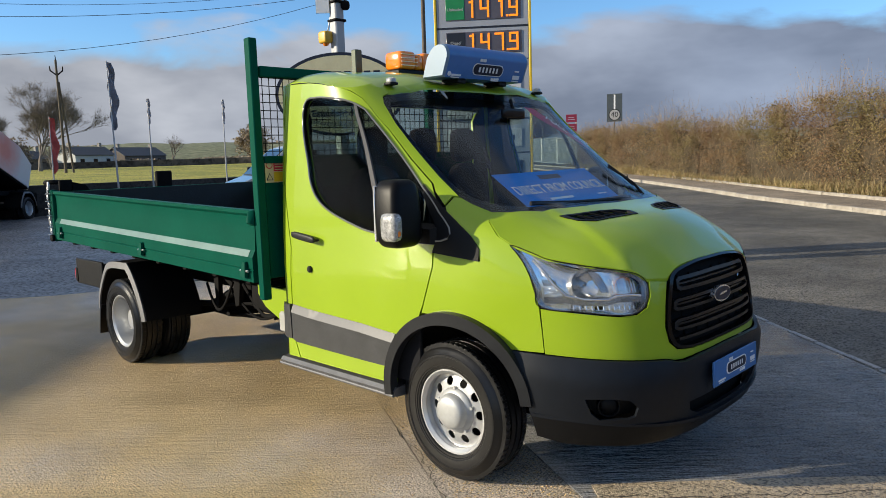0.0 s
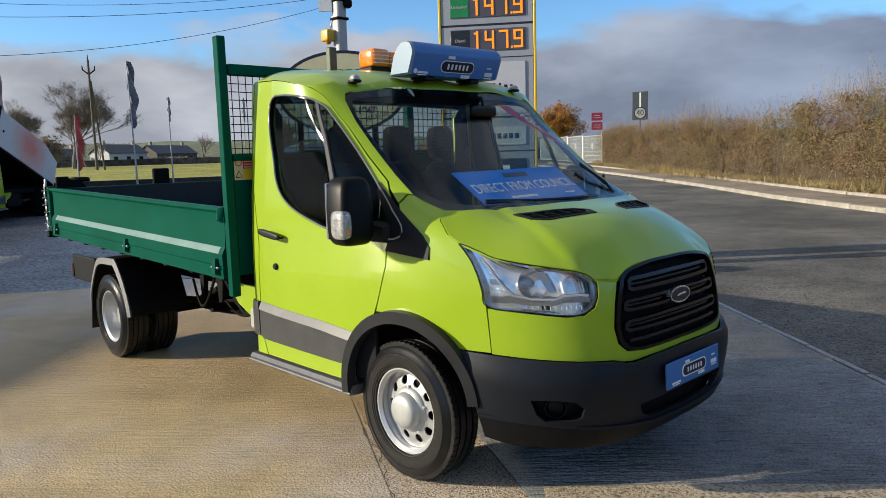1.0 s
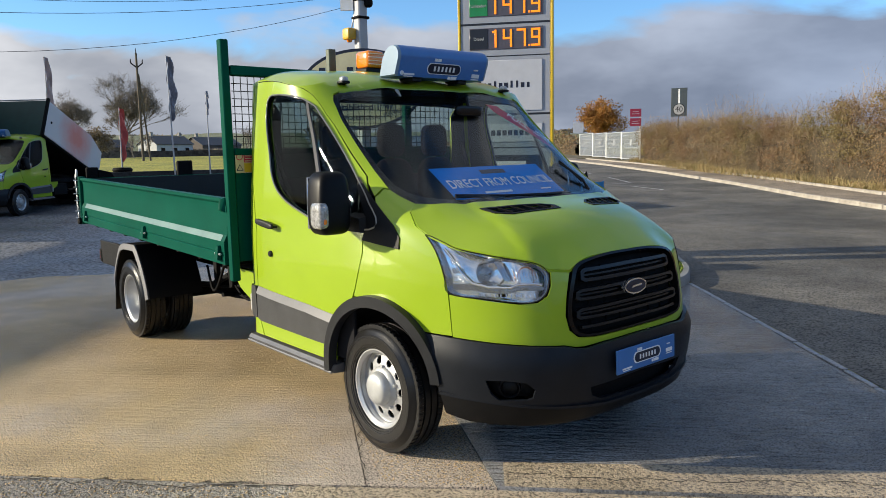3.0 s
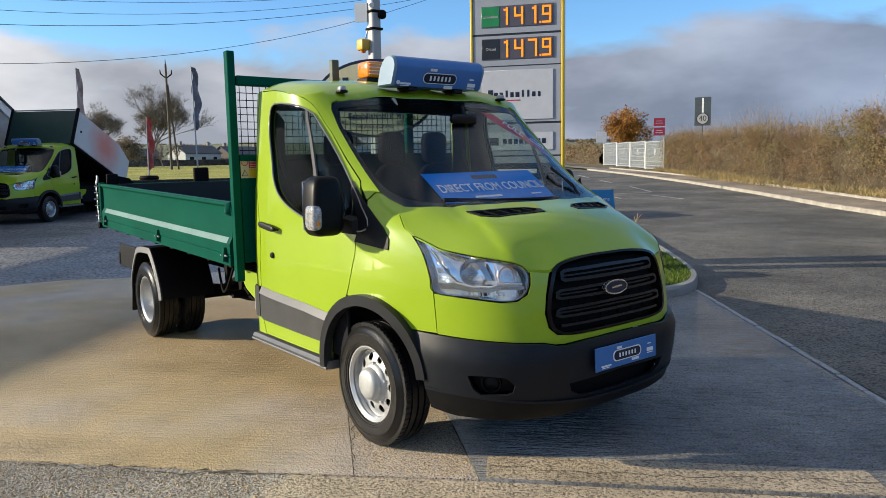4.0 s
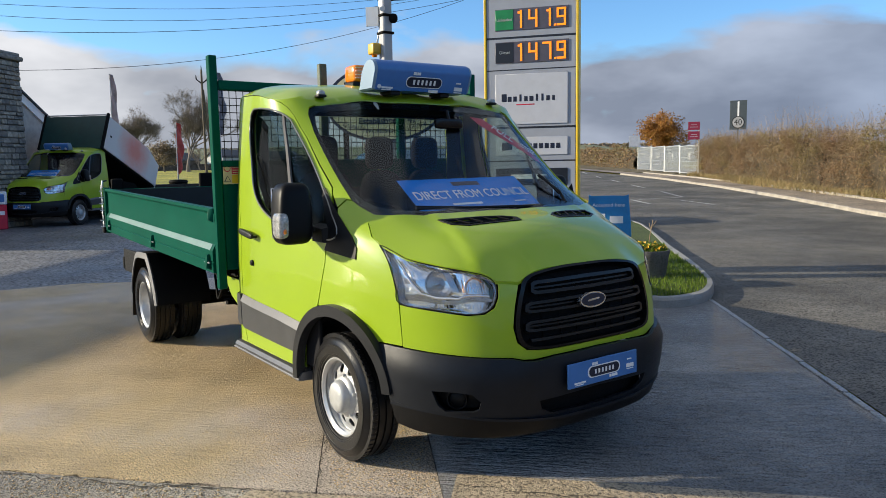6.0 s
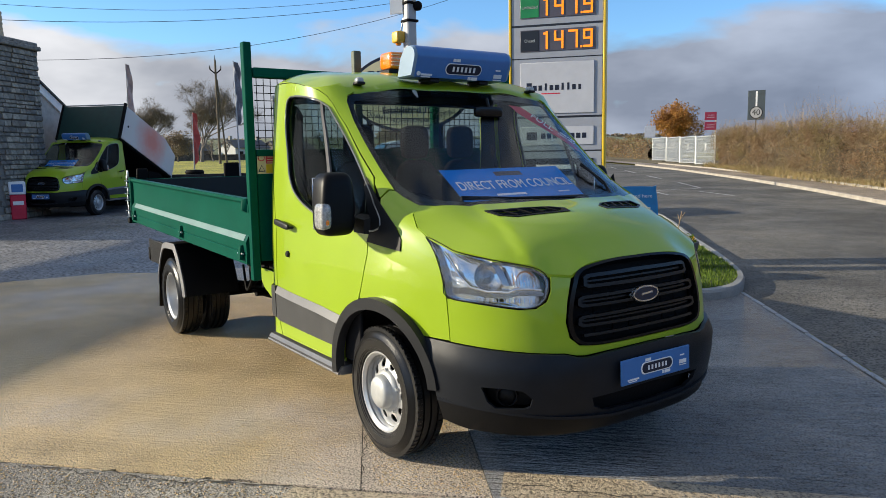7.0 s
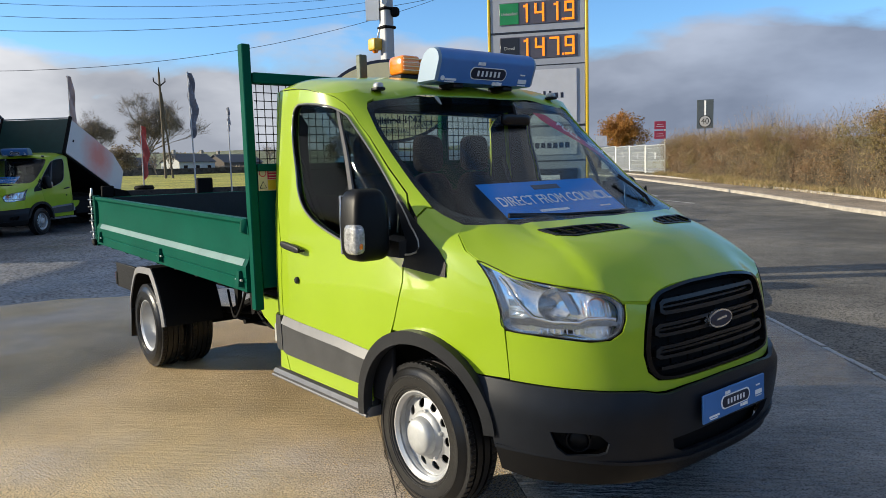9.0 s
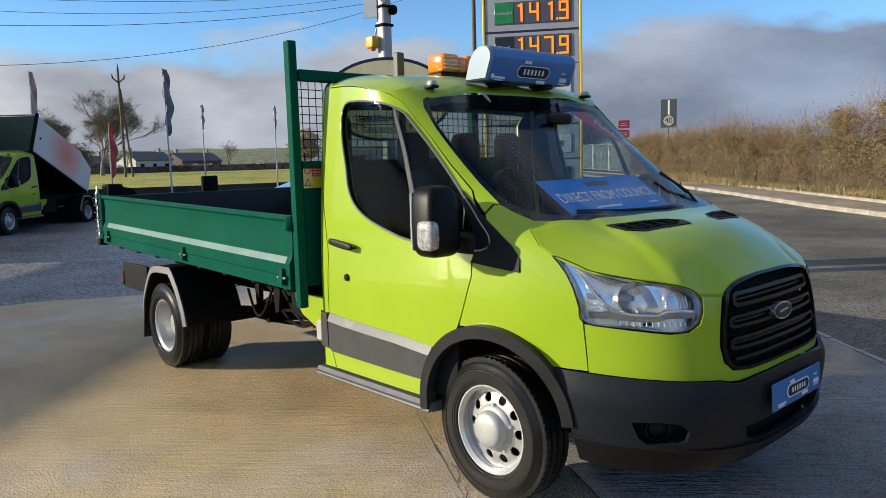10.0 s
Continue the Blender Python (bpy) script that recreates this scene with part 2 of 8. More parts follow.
CONCRETE = ground_mat("concrete", (0.50, 0.36, 0.18), (0.665, 0.495, 0.27), (0.62, 0.525, 0.42), 0.58, ribs=0.34, wet=0.20, speck=0.72, grit=100, bump=1.0)
# damp concrete whose darker grey also carries the shade beside the truck
WETSHADECON = ground_mat("damp_shaded_concrete", (0.21, 0.207, 0.20), (0.31, 0.305, 0.295), (0.41, 0.40, 0.385), 0.20, ribs=1.0, wet=0.10, speck=0.25, grit=80, bump=0.6)
SLAB = ground_mat("concrete_slab_near", (0.36, 0.285, 0.185), (0.46, 0.37, 0.25), (0.53, 0.435, 0.31), 0.60, ribs=0.2, wet=0.25, speck=0.40, grit=60, bump=1.0)
TARMAC = ground_mat("tarmac", (0.14, 0.142, 0.15), (0.19, 0.191, 0.197), (0.24, 0.24, 0.245), 0.6, wet=0.2, speck=0.85, grit=17, bump=1.2)
ROADM = ground_mat("road_tarmac", (0.113, 0.107, 0.095), (0.155, 0.146, 0.128), (0.207, 0.193, 0.166), 0.80, wet=0.15, speck=0.45, grit=50, bump=1.0, spec=0.16)
PAVEM = ground_mat("pavement_tarmac", (0.20, 0.16, 0.12), (0.29, 0.235, 0.175), (0.38, 0.31, 0.23), 0.8, wet=0.1, speck=0.4, grit=40, bump=0.8)
KERBM = ground_mat("kerb_stone", (0.32, 0.285, 0.235), (0.42, 0.38, 0.32), (0.50, 0.455, 0.39), 0.8, wet=0.1, speck=0.2, grit=60)
FIELD = ground_mat("field_grass", (0.23, 0.235, 0.018), (0.34, 0.325, 0.026), (0.42, 0.365, 0.045), 0.9, speck=0.45, grit=14, bump=1.0)
VERGE = ground_mat("verge_soil", (0.09, 0.07, 0.035), (0.15, 0.12, 0.06), (0.20, 0.16, 0.08), 0.9, speck=0.4, grit=30, bump=1.0)
LAWN = ground_mat("lawn_soil", (0.05, 0.07, 0.012), (0.07, 0.10, 0.018), (0.09, 0.12, 0.02), 0.9, speck=0.4, grit=60, bump=1.0)
STONE = ground_mat("stone_wall", (0.20, 0.185, 0.165), (0.28, 0.265, 0.24), (0.36, 0.34, 0.31), 0.85, speck=0.2, grit=12, bump=1.0)
def hedge_mat(name, sets):
    """Hedge leaves: each leaf has its own tone, and the mixture shifts from bush to bush."""
    m, n, l, p = mat_base(name)
    g = n.new("ShaderNodeNewGeometry")
    big = noise_node(n, l, 0.42, 2.0, 0.5)
    small = noise_node(n, l, 1.9, 3.0, 0.6)
    ramps = [ramp_node(n, l, g.outputs["Random Per Island"], [(i / (len(c) - 1), q) for i, q in enumerate(c)]) for c in sets]
    f1 = ramp_node(n, l, big.outputs["Fac"], [(0.44, (0,) * 3), (0.58, (1,) * 3)])
    f2 = ramp_node(n, l, small.outputs["Fac"], [(0.50, (0,) * 3), (0.64, (1,) * 3)])
    a = mix_node(n, l, f1.outputs["Color"], ramps[0].outputs["Color"], ramps[1].outputs["Color"])
    b = mix_node(n, l, f2.outputs["Color"], a.outputs["Color"], ramps[2].outputs["Color"])
    l.new(b.outputs["Color"], p.inputs["Base Color"])
    p.inputs["Roughness"].default_value, p.inputs["Specular IOR Level"].default_value = 0.75, 0.2
    t, ms = n.new("ShaderNodeBsdfTranslucent"), n.new("ShaderNodeMixShader")
    l.new(b.outputs["Color"], t.inputs["Color"])
    ms.inputs["Fac"].default_value = 0.2
    l.new(p.outputs["BSDF"], ms.inputs[1])
    l.new(t.outputs["BSDF"], ms.inputs[2])
    l.new(ms.outputs["Shader"], n["Material Output"].inputs["Surface"])
    return m


GRASSB = leaf_mat("grass_blades", [(0.05, 0.10, 0.012), (0.10, 0.17, 0.02), (0.17, 0.24, 0.03)])
STRAW = leaf_mat("dry_grass", [(0.26, 0.20, 0.10), (0.40, 0.32, 0.17), (0.20, 0.19, 0.075), (0.50, 0.41, 0.24), (0.22, 0.13, 0.07)])
HEDGEM = hedge_mat("hedge_leaves", [[(0.15, 0.095, 0.052), (0.28, 0.18, 0.095), (0.21, 0.14, 0.075), (0.34, 0.235, 0.135)],
                                   [(0.15, 0.12, 0.05), (0.25, 0.20, 0.08), (0.20, 0.16, 0.07), (0.31, 0.245, 0.12)],
                                   [(0.14, 0.075, 0.048), (0.23, 0.125, 0.075), (0.30, 0.21, 0.13), (0.18, 0.10, 0.062)]])
TWIGM = leaf_mat("hedge_twigs", [(0.20, 0.15, 0.11), (0.36, 0.29, 0.21), (0.13, 0.095, 0.07)], trans=0)
AUTUMN = leaf_mat("autumn_leaves", [(0.28, 0.125, 0.030), (0.40, 0.19, 0.045), (0.20, 0.095, 0.03), (0.34, 0.21, 0.06)])
FARBRUSH = leaf_mat("distant_brush", [(0.22, 0.18, 0.15), (0.32, 0.27, 0.22), (0.26, 0.23, 0.18)], trans=0.1)
BARK = plain("bark", (0.20, 0.17, 0.145), 0.9, var=0.3, bump=0.5, bscale=8)
POLEWOOD = plain("weathered_pole", (0.12, 0.095, 0.07), 0.85, var=0.25, bump=0.3, bscale=20)

box_grey = plain("box_grey", (0.36, 0.36, 0.34), 0.5, var=0.1)

# ---- building tools ----
from mathutils import geometry as mgeo


def join(*gs):
    v, f = [], []
    for gv, gf in gs:
        k = len(v)
        v += [tuple(p) for p in gv]
        f += [tuple(i + k for i in q) for q in gf]
    return v, f


def moved(g, m):
    return [tuple(m @ Vector(p)) for p in g[0]], g[1]


def hull(points):
    bm = bmesh.new()
    for p in points:
        bm.verts.new(p)
    res = bmesh.ops.convex_hull(bm, input=bm.verts)
    loose = [e for e in res["geom_interior"] + res["geom_unused"] if isinstance(e, bmesh.types.BMVert)]
    bmesh.ops.delete(bm, geom=list(set(loose)), context="VERTS")
    bmesh.ops.recalc_face_normals(bm, faces=bm.faces)
    bm.verts.index_update()
    g = [tuple(v.co) for v in bm.verts], [tuple(v.index for v in f.verts) for f in bm.faces]
    bm.free()
    return g


def cbox(lo, hi, b=0.006):
    """A box with chamfered edges."""
    pts = []
    b = min(b, *(0.49 * abs(hi[i] - lo[i]) for i in range(3)))
    for cx in (0, 1):
        for cy in (0, 1):
            for cz in (0, 1):
                c = [hi[0] if cx else lo[0], hi[1] if cy else lo[1], hi[2] if cz else lo[2]]
                s = [-1 if q else 1 for q in (cx, cy, cz)]
                for k in range(3):
                    pts.append(tuple(c[i] + (0 if i == k else s[i] * b) for i in range(3)))
    return hull(pts)


def tube(pts, r, n=8, r2=None, cap=True):
    pts = [Vector(p) for p in pts]
    v, f = [], []
    up = Vector((0.13, 0.21, 0.97))
    for i, p in enumerate(pts):
        d = (pts[min(i + 1, len(pts) - 1)] - pts[max(i - 1, 0)]).normalized()
        a = d.cross(up)
        if a.length < 0.05:
            a = d.cross(Vector((1, 0, 0)))
        a.normalize()
        b = d.cross(a)
        rr = r if r2 is None else r + (r2 - r) * i / (len(pts) - 1)
        for k in range(n):
            t = 2 * math.pi * k / n
            v.append(tuple(p + rr * (math.cos(t) * a + math.sin(t) * b)))
    for i in range(len(pts) - 1):
        for k in range(n):
            j = (k + 1) % n
            f.append((i * n + k, i * n + j, (i + 1) * n + j, (i + 1) * n + k))
    if cap:
        f.append(tuple(range(n)))
        f.append(tuple(reversed(range((len(pts) - 1) * n, len(pts) * n))))
    return v, f


def lathe(profile, n=40, centre=(0, 0, 0), closed=False, sx=1.0):
    """Turned about the y axis: profile of (radius, y)."""
    v, f = [], []
    m = len(profile)
    for r, h in profile:
        for k in range(n):
            t = 2 * math.pi * k / n
            v.append((centre[0] + r * math.cos(t) * sx, centre[1] + h, centre[2] + r * math.sin(t)))
    for i in range(m if closed else m - 1):
        for k in range(n):
            j = (k + 1) % n
            a, b = i * n, ((i + 1) % m) * n
            f.append((a + k, b + k, b + j, a + j))
    return v, f


def prism(poly, axis, lo, hi):
    """A polygon pushed along an axis; poly holds the two other coordinates in order."""
    n = len(poly)
    put = {"x": lambda p, h: (h, p[0], p[1]), "y": lambda p, h: (p[0], h, p[1]), "z": lambda p, h: (p[0], p[1], h)}[axis]
    v = [put(p, lo) for p in poly] + [put(p, hi) for p in poly]
    f = [tuple(range(n)), tuple(reversed(range(n, 2 * n)))]
    f += [(i, i + n, (i + 1) % n + n, (i + 1) % n) for i in range(n)]
    area = sum(poly[i][0] * poly[(i + 1) % n][1] - poly[(i + 1) % n][0] * poly[i][1] for i in range(n))
    if (area > 0) == (axis != "y"):
        f = [tuple(reversed(q)) for q in f]
    return v, f


def loop_soft(pts, k=4):
    """A closed outline through the points, rounded."""
    out, n = [], len(pts)
    for i in range(n):
        p0, p1, p2, p3 = (np.array(pts[(i + j) % n], float) for j in (-1, 0, 1, 2))
        for s in range(k):
            t = s / k
            out.append(tuple(0.5 * ((2 * p1) + (p2 - p0) * t + (2 * p0 - 5 * p1 + 4 * p2 - p3) * t * t + (3 * p1 - p0 - 3 * p2 + p3) * t ** 3)))
    return out


def open_soft(pts, k=4):
    """An open line through the points, rounded."""
    q = [pts[0], *pts, pts[-1]]
    out = []
    for i in range(len(pts) - 1):
        p0, p1, p2, p3 = (np.array(q[i + j], float) for j in range(4))
        for t in (j / k for j in range(k)):
            out.append(tuple(0.5 * ((2 * p1) + (p2 - p0) * t + (2 * p0 - 5 * p1 + 4 * p2 - p3) * t * t + (3 * p1 - p0 - 3 * p2 + p3) * t ** 3)))
    return out + [tuple(pts[-1])]


def loop_fine(pts, step):
    out, n = [], len(pts)
    for i in range(n):
        a, b = np.array(pts[i], float), np.array(pts[(i + 1) % n], float)
        k = max(1, int(np.linalg.norm(b - a) / step))
        out += [tuple(a + (b - a) * s / k) for s in range(k)]
    return out


def within(p, poly):
    x, y, c, n = p[0], p[1], False, len(poly)
    for i in range(n):
        (x1, y1), (x2, y2) = poly[i], poly[i - 1]
        if (y1 > y) != (y2 > y) and x < (x2 - x1) * (y - y1) / (y2 - y1) + x1:
            c = not c
    return c


def tri2d(outline, holes=(), step=0.08):
    loops = [loop_fine(outline, step)] + [loop_fine(h, step) for h in holes]
    pts, edges = [], []
    for lp in loops:
        k = len(pts)
        pts += lp
        edges += [(k + i, k + (i + 1) % len(lp)) for i in range(len(lp))]
    near = np.array(pts)
    xs, ys = [p[0] for p in outline], [p[1] for p in outline]
    gx = min(xs) + step * 0.51
    while gx < max(xs):
        gy = min(ys) + step * 0.47
        while gy < max(ys):
            p = (gx, gy)
            if within(p, outline) and not any(within(p, h) for h in holes) and np.min(np.hypot(near[:, 0] - gx, near[:, 1] - gy)) > step * 0.45:
                pts.append(p)
            gy += step
        gx += step
    co, _, faces, *_ = mgeo.delaunay_2d_cdt([Vector(p) for p in pts], edges, [], 0, 1e-6)
    keep = []
    for f in faces:
        c = ((co[f[0]].x + co[f[1]].x + co[f[2]].x) / 3, (co[f[0]].y + co[f[1]].y + co[f[2]].y) / 3)
        if within(c, loops[0]) and not any(within(c, h) for h in loops[1:]):
            keep.append(tuple(f))
    return [tuple(p) for p in co], keep


def sheet(outline, fn, holes=(), step=0.08, thick=0.01):
    """A shaped sheet with thickness: a flat outline carried by fn(u, v, offset) into space."""
    co, tris = tri2d(outline, holes, step)
    used = sorted({i for t in tris for i in t})
    idx = {k: i for i, k in enumerate(used)}
    front = [Vector(fn(*co[k], 0.0)) for k in used]
    out = Vector(fn(*co[tris[0][0]], 0.01)) - front[idx[tris[0][0]]]
    a, b, c = (front[idx[k]] for k in tris[0])
    turn = (b - a).cross(c - a).dot(out) < 0
    tr = [tuple(idx[k] for k in (reversed(t) if turn else t)) for t in tris]
    if not thick:
        return [tuple(p) for p in front], tr
    n = len(front)
    back = [Vector(fn(*co[k], -thick)) for k in used]
    edge = {}
    for t in tr:
        for i in range(3):
            edge[(t[i], t[(i + 1) % 3])] = 1
    rim = [e for e in edge if (e[1], e[0]) not in edge]
    f = tr + [tuple(i + n for i in reversed(t)) for t in tr] + [(j, i, i + n, j + n) for i, j in rim]
    return [tuple(p) for p in front + back], f


def mesh_of(name, g, material, angle=38):
    me = bpy.data.meshes.new(name)
    me.from_pydata([tuple(p) for p in g[0]], [], [tuple(q) for q in g[1]])
    me.materials.append(material)
    me.shade_smooth()
    me.set_sharp_from_angle(angle=radians(angle))
    return me


def part(name, g, material, parent, label="", angle=38):
    ob = new(name, mesh_of(name, g, material, angle))
    ob.parent = parent
    if label:
        tagged(ob, label)
    return ob


def thing(name, label, category, place=None, group="", kind=""):
    ob = new(name)
    ob.empty_display_size = 0.2
    if place is not None:
        ob.matrix_world = place
    return tagged(ob, label, category, group, kind)


def solo(name, g, material, label, category, group="", kind="", place=None, angle=38):
    ob = new(name, mesh_of(name, g, material, angle))
    if place is not None:
        ob.matrix_world = place
    return tagged(ob, label, category, group, kind)


def words(name, text, size, m, material, parent, label="", extrude=0.001, align="CENTER", bold=0.0):
    cu = bpy.data.curves.new(name, "FONT")
    cu.body, cu.size, cu.extrude, cu.offset, cu.align_x, cu.align_y = text, size, extrude, bold, align, "CENTER"
    cu.materials.append(material)
    ob = new(name, cu)
    ob.parent = parent
    ob.matrix_basis = m
    if label:
        tagged(ob, label)
    return ob


def frame3(o, ex, ey):
    """A pose with its x and y axes along the given ways."""
    ex = Vector(ex).normalized()
    ez = ex.cross(Vector(ey)).normalized()
    ey = ez.cross(ex)
    m = Matrix.Identity(4)
    for i in range(3):
        m[i][0], m[i][1], m[i][2], m[i][3] = ex[i], ey[i], ez[i], o[i]
    return m


def spline_sheet(points):
    """A smooth height over the plan through given points (thin plate)."""
    P = np.array(points, float)
    n = len(P)
    d = np.hypot(P[:, None, 0] - P[None, :, 0], P[:, None, 1] - P[None, :, 1])
    K = np.where(d > 0, d * d * np.log(d + 1e-12), 0) + np.eye(n) * 2e-4
    Q = np.hstack([np.ones((n, 1)), P[:, :2]])
    A = np.vstack([np.hstack([K, Q]), np.hstack([Q.T, np.zeros((3, 3))])])
    w = np.linalg.solve(A, np.concatenate([P[:, 2], np.zeros(3)]))

    def z(x, y):
        r = np.hypot(P[:, 0] - x, P[:, 1] - y)
        return float((np.where(r > 0, r * r * np.log(r + 1e-12), 0) * w[:n]).sum() + w[n] + w[n + 1] * x + w[n + 2] * y)
    return z

# ---- ground, road, forecourt ----
def gz(x, y):
    """The land rises gently away from the forecourt."""
    r = math.hypot(x - 3.3, y + 3.1)
    return 0.016 * min(max(r - 14.0, 0.0), 96.0)


def laid(h):
    return lambda u, v, off: Vector((u, v, gz(u, v) + h + off))


rings = [0, 2, 4, 7, 10, 14, 18, 23, 29, 36, 45, 56, 70, 88, 110, 150, 220, 350, 600, 1000, 1800, 3000]
gv, gf, seg = [], [], 72
for r in rings:
    for k in range(seg):
        a = 2 * math.pi * k / seg
        x, y = 3.3 + r * math.cos(a), -3.1 + r * math.sin(a)
        gv.append((x, y, gz(x, y) - 0.05))
for i in range(len(rings) - 1):
    for k in range(seg):
        j = (k + 1) % seg
        gf.append((i * seg + k, (i + 1) * seg + k, (i + 1) * seg + j, i * seg + j))
solo("ground", (gv, gf), FIELD, "yellow-green pasture grass reaching to the horizon", "ground", kind="structure")

NEAR_EDGE = [(30, -24.5), (12, -7.6), (4.4, -0.35), (1.43, 2.33), (-1.47, 4.86), (-2.3, 5.95), (-4.62, 8.29), (-9.0, 12.3), (-14.8, 17.3), (-22.0, 23.0), (-31.0, 29.4), (-48.0, 40.5), (-80, 58)]
FAR_EDGE = [(36, -15.5), (20, -2.5), (8.0, 7.1), (3.0, 11.1), (-1.6, 14.8), (-3.4, 16.2), (-5.6, 18.0), (-10.0, 22.2), (-16.8, 28.2), (-25.7, 35.4), (-34.5, 41.8), (-51.0, 52.5), (-83, 70)]


def strip(a, b, h, thick=0.03):
    """A paved band between two lines."""
    v, f, n, m = [], [], 0, 8
    fa, fb = [], []
    for line, out in ((a, fa), (b, fb)):
        for i in range(len(line) - 1):
            for s in range(m):
                t = s / m
                out.append((line[i][0] + (line[i + 1][0] - line[i][0]) * t, line[i][1] + (line[i + 1][1] - line[i][1]) * t))
        out.append(line[-1])
    c = 8
    for p, q in zip(fa, fb):
        for k in range(c + 1):
            x, y = p[0] + (q[0] - p[0]) * k / c, p[1] + (q[1] - p[1]) * k / c
            v.append((x, y, gz(x, y) + h))
    w = c + 1
    for i in range(len(fa) - 1):
        for k in range(c):
            f.append((i * w + k, i * w + k + 1, (i + 1) * w + k + 1, (i + 1) * w + k))
    return v, f


def shifted(line, d):
    """A line moved sideways by d metres (to its right, looking along it)."""
    out = []
    for i, p in enumerate(line):
        a, b = Vector(line[max(i - 1, 0)]), Vector(line[min(i + 1, len(line) - 1)])
        t = (b - a).normalized()
        out.append((p[0] + t.y * d, p[1] - t.x * d))
    return out


solo("road", strip(NEAR_EDGE, FAR_EDGE, -0.012), ROADM, "worn grey tarmac road beside the forecourt", "road", kind="structure")
PAVE_BACK = shifted(FAR_EDGE, 1.75)
solo("pavement", strip(shifted(FAR_EDGE, 0.14), PAVE_BACK, 0.085), PAVEM, "brownish tarmac footway behind the kerb", "pavement", kind="structure")
solo("verge", strip(shifted(FAR_EDGE, 1.88), shifted(FAR_EDGE, 9.0), 0.10), VERGE, "rough earth verge under the hedge", "verge", kind="structure")
kerb_far = thing("kerb", "pale concrete kerb along the footway", "kerb", kind="structure")
kerb_back = thing("edging", "pale concrete edging behind the footway", "kerb", kind="structure")


def along(line, step):
    """Places and ways every step metres along a line."""
    out, left = [], 0.0
    for i in range(len(line) - 1):
        a, b = Vector(line[i]), Vector(line[i + 1])
        n = (b - a).length
        t = left
        while t < n:
            out.append((a + (b - a) * t / n, (b - a).normalized()))
            t += step
        left = t - n
    return out


kerb_mesh = mesh_of("kerb_stone", cbox((-0.455, -0.07, -0.15), (0.455, 0.07, 0.115), 0.018), KERBM)
for line, host, dz, step in ((shifted(FAR_EDGE, 0.07), kerb_far, -0.01, 0.915), (shifted(FAR_EDGE, 1.82), kerb_back, 0.05, 0.915)):
    for p, d in along(line[2:11], step):
        ob = new("kerb_stone", kerb_mesh)
        ob.parent = host
        ob.matrix_basis = pose(p.x, p.y, gz(p.x, p.y) + dz + random.uniform(-0.006, 0.006), 0, 0, math.degrees(math.atan2(d.y, d.x)))

def worn_edge(a, b, step=0.055, amp=0.011):
    """Points of a broken edge between two places."""
    a, b = Vector(a), Vector(b)
    n = int(min((b - a).length, 6.0) / step)
    d = (b - a).normalized()
    q = Vector((-d.y, d.x))
    return [tuple(a + d * step * (i + random.uniform(-0.3, 0.3)) + q * random.gauss(0, amp) * (1.8 if random.random() < 0.15 else 0.7)) for i in range(1, n)] + [tuple(b)]


# concrete forecourt in bays, with narrow joints between them
forecourt = thing("forecourt", "brown-grey brushed concrete forecourt in large bays", "forecourt", kind="structure")
J1, J2 = Vector((0.42, -1.30)), Vector((0.88, -0.83))
JD = Vector((-0.87, 0.49)).normalized()
JN = Vector((JD.y, -JD.x)) * 0.0024
LOT_EDGE = [(-6.3, -7.4), (-7.9, -4.2), (-8.2, -2.1), (-8.1, -0.9), (-7.7, -0.35), (-7.4, 0.5), (-7.0, 3.2)]
ISLAND = [(-2.2, 3.75), (-1.55, 3.86), (-1.34, 4.2), (-1.48, 4.85), (-2.24, 5.9), (-4.62, 8.29), (-8.6, 11.9), (-9.6, 10.6), (-6.0, 5.2), (-4.4, 3.75)]
solo("joint_bed", sheet([(-6.6, -7.6), (2.95, 0.98), (1.43, 2.30), (-1.4, 4.8), (-9.5, 11.0), (-8.6, 0.0), (-8.6, -3.0)], laid(-0.016), step=0.8, thick=0),
     plain("joint_filler", (0.075, 0.062, 0.048), 0.95, var=0.5, scale=20), "dark filler in the joints of the concrete", "joint", kind="structure")
end1, end2 = J1 + JD * 8.2, J2 + JD * 8.2
part("concrete_bay", sheet([tuple(J1 - JN)] + worn_edge(tuple(J1 - JN), (-1.14, -2.775)) + worn_edge((-1.14, -2.775), LOT_EDGE[0]) + LOT_EDGE[1:-1] + [tuple(end1 - JN)], laid(0), step=0.5, thick=0.06), CONCRETE, forecourt)
part("concrete_bay", sheet([tuple(J1 + JN), tuple(end1 + JN), tuple(end2 - JN), tuple(J2 - JN)], laid(-0.002), step=0.4, thick=0.06), CONCRETE, forecourt)
part("concrete_bay", sheet([tuple(J2 + JN), (2.35, 0.55), (2.86, 1.02), (1.36, 2.25), (-1.50, 4.80), (-1.34, 4.2), (-1.55, 3.86), (-2.2, 3.75), (-4.4, 3.75), tuple(end2 + JN)], laid(0.002), step=0.5, thick=0.06), WETSHADECON, forecourt)
part("apron", sheet([(-1.16, -2.80), (0.34, -1.40), (0.88, -0.86), (2.37, 0.52), (2.90, 0.98), (4.4, -0.35), (12, -7.6), (22, -17), (10, -30), (-14, -26), (-6.3, -7.42)], laid(-0.004), step=0.9, thick=0.06),
     ground_mat("rough_aggregate", (0.245, 0.22, 0.185), (0.355, 0.32, 0.27), (0.46, 0.415, 0.35), 0.8, wet=0.2, speck=0.45, grit=75, bump=1.5), forecourt, "rough exposed-aggregate apron")
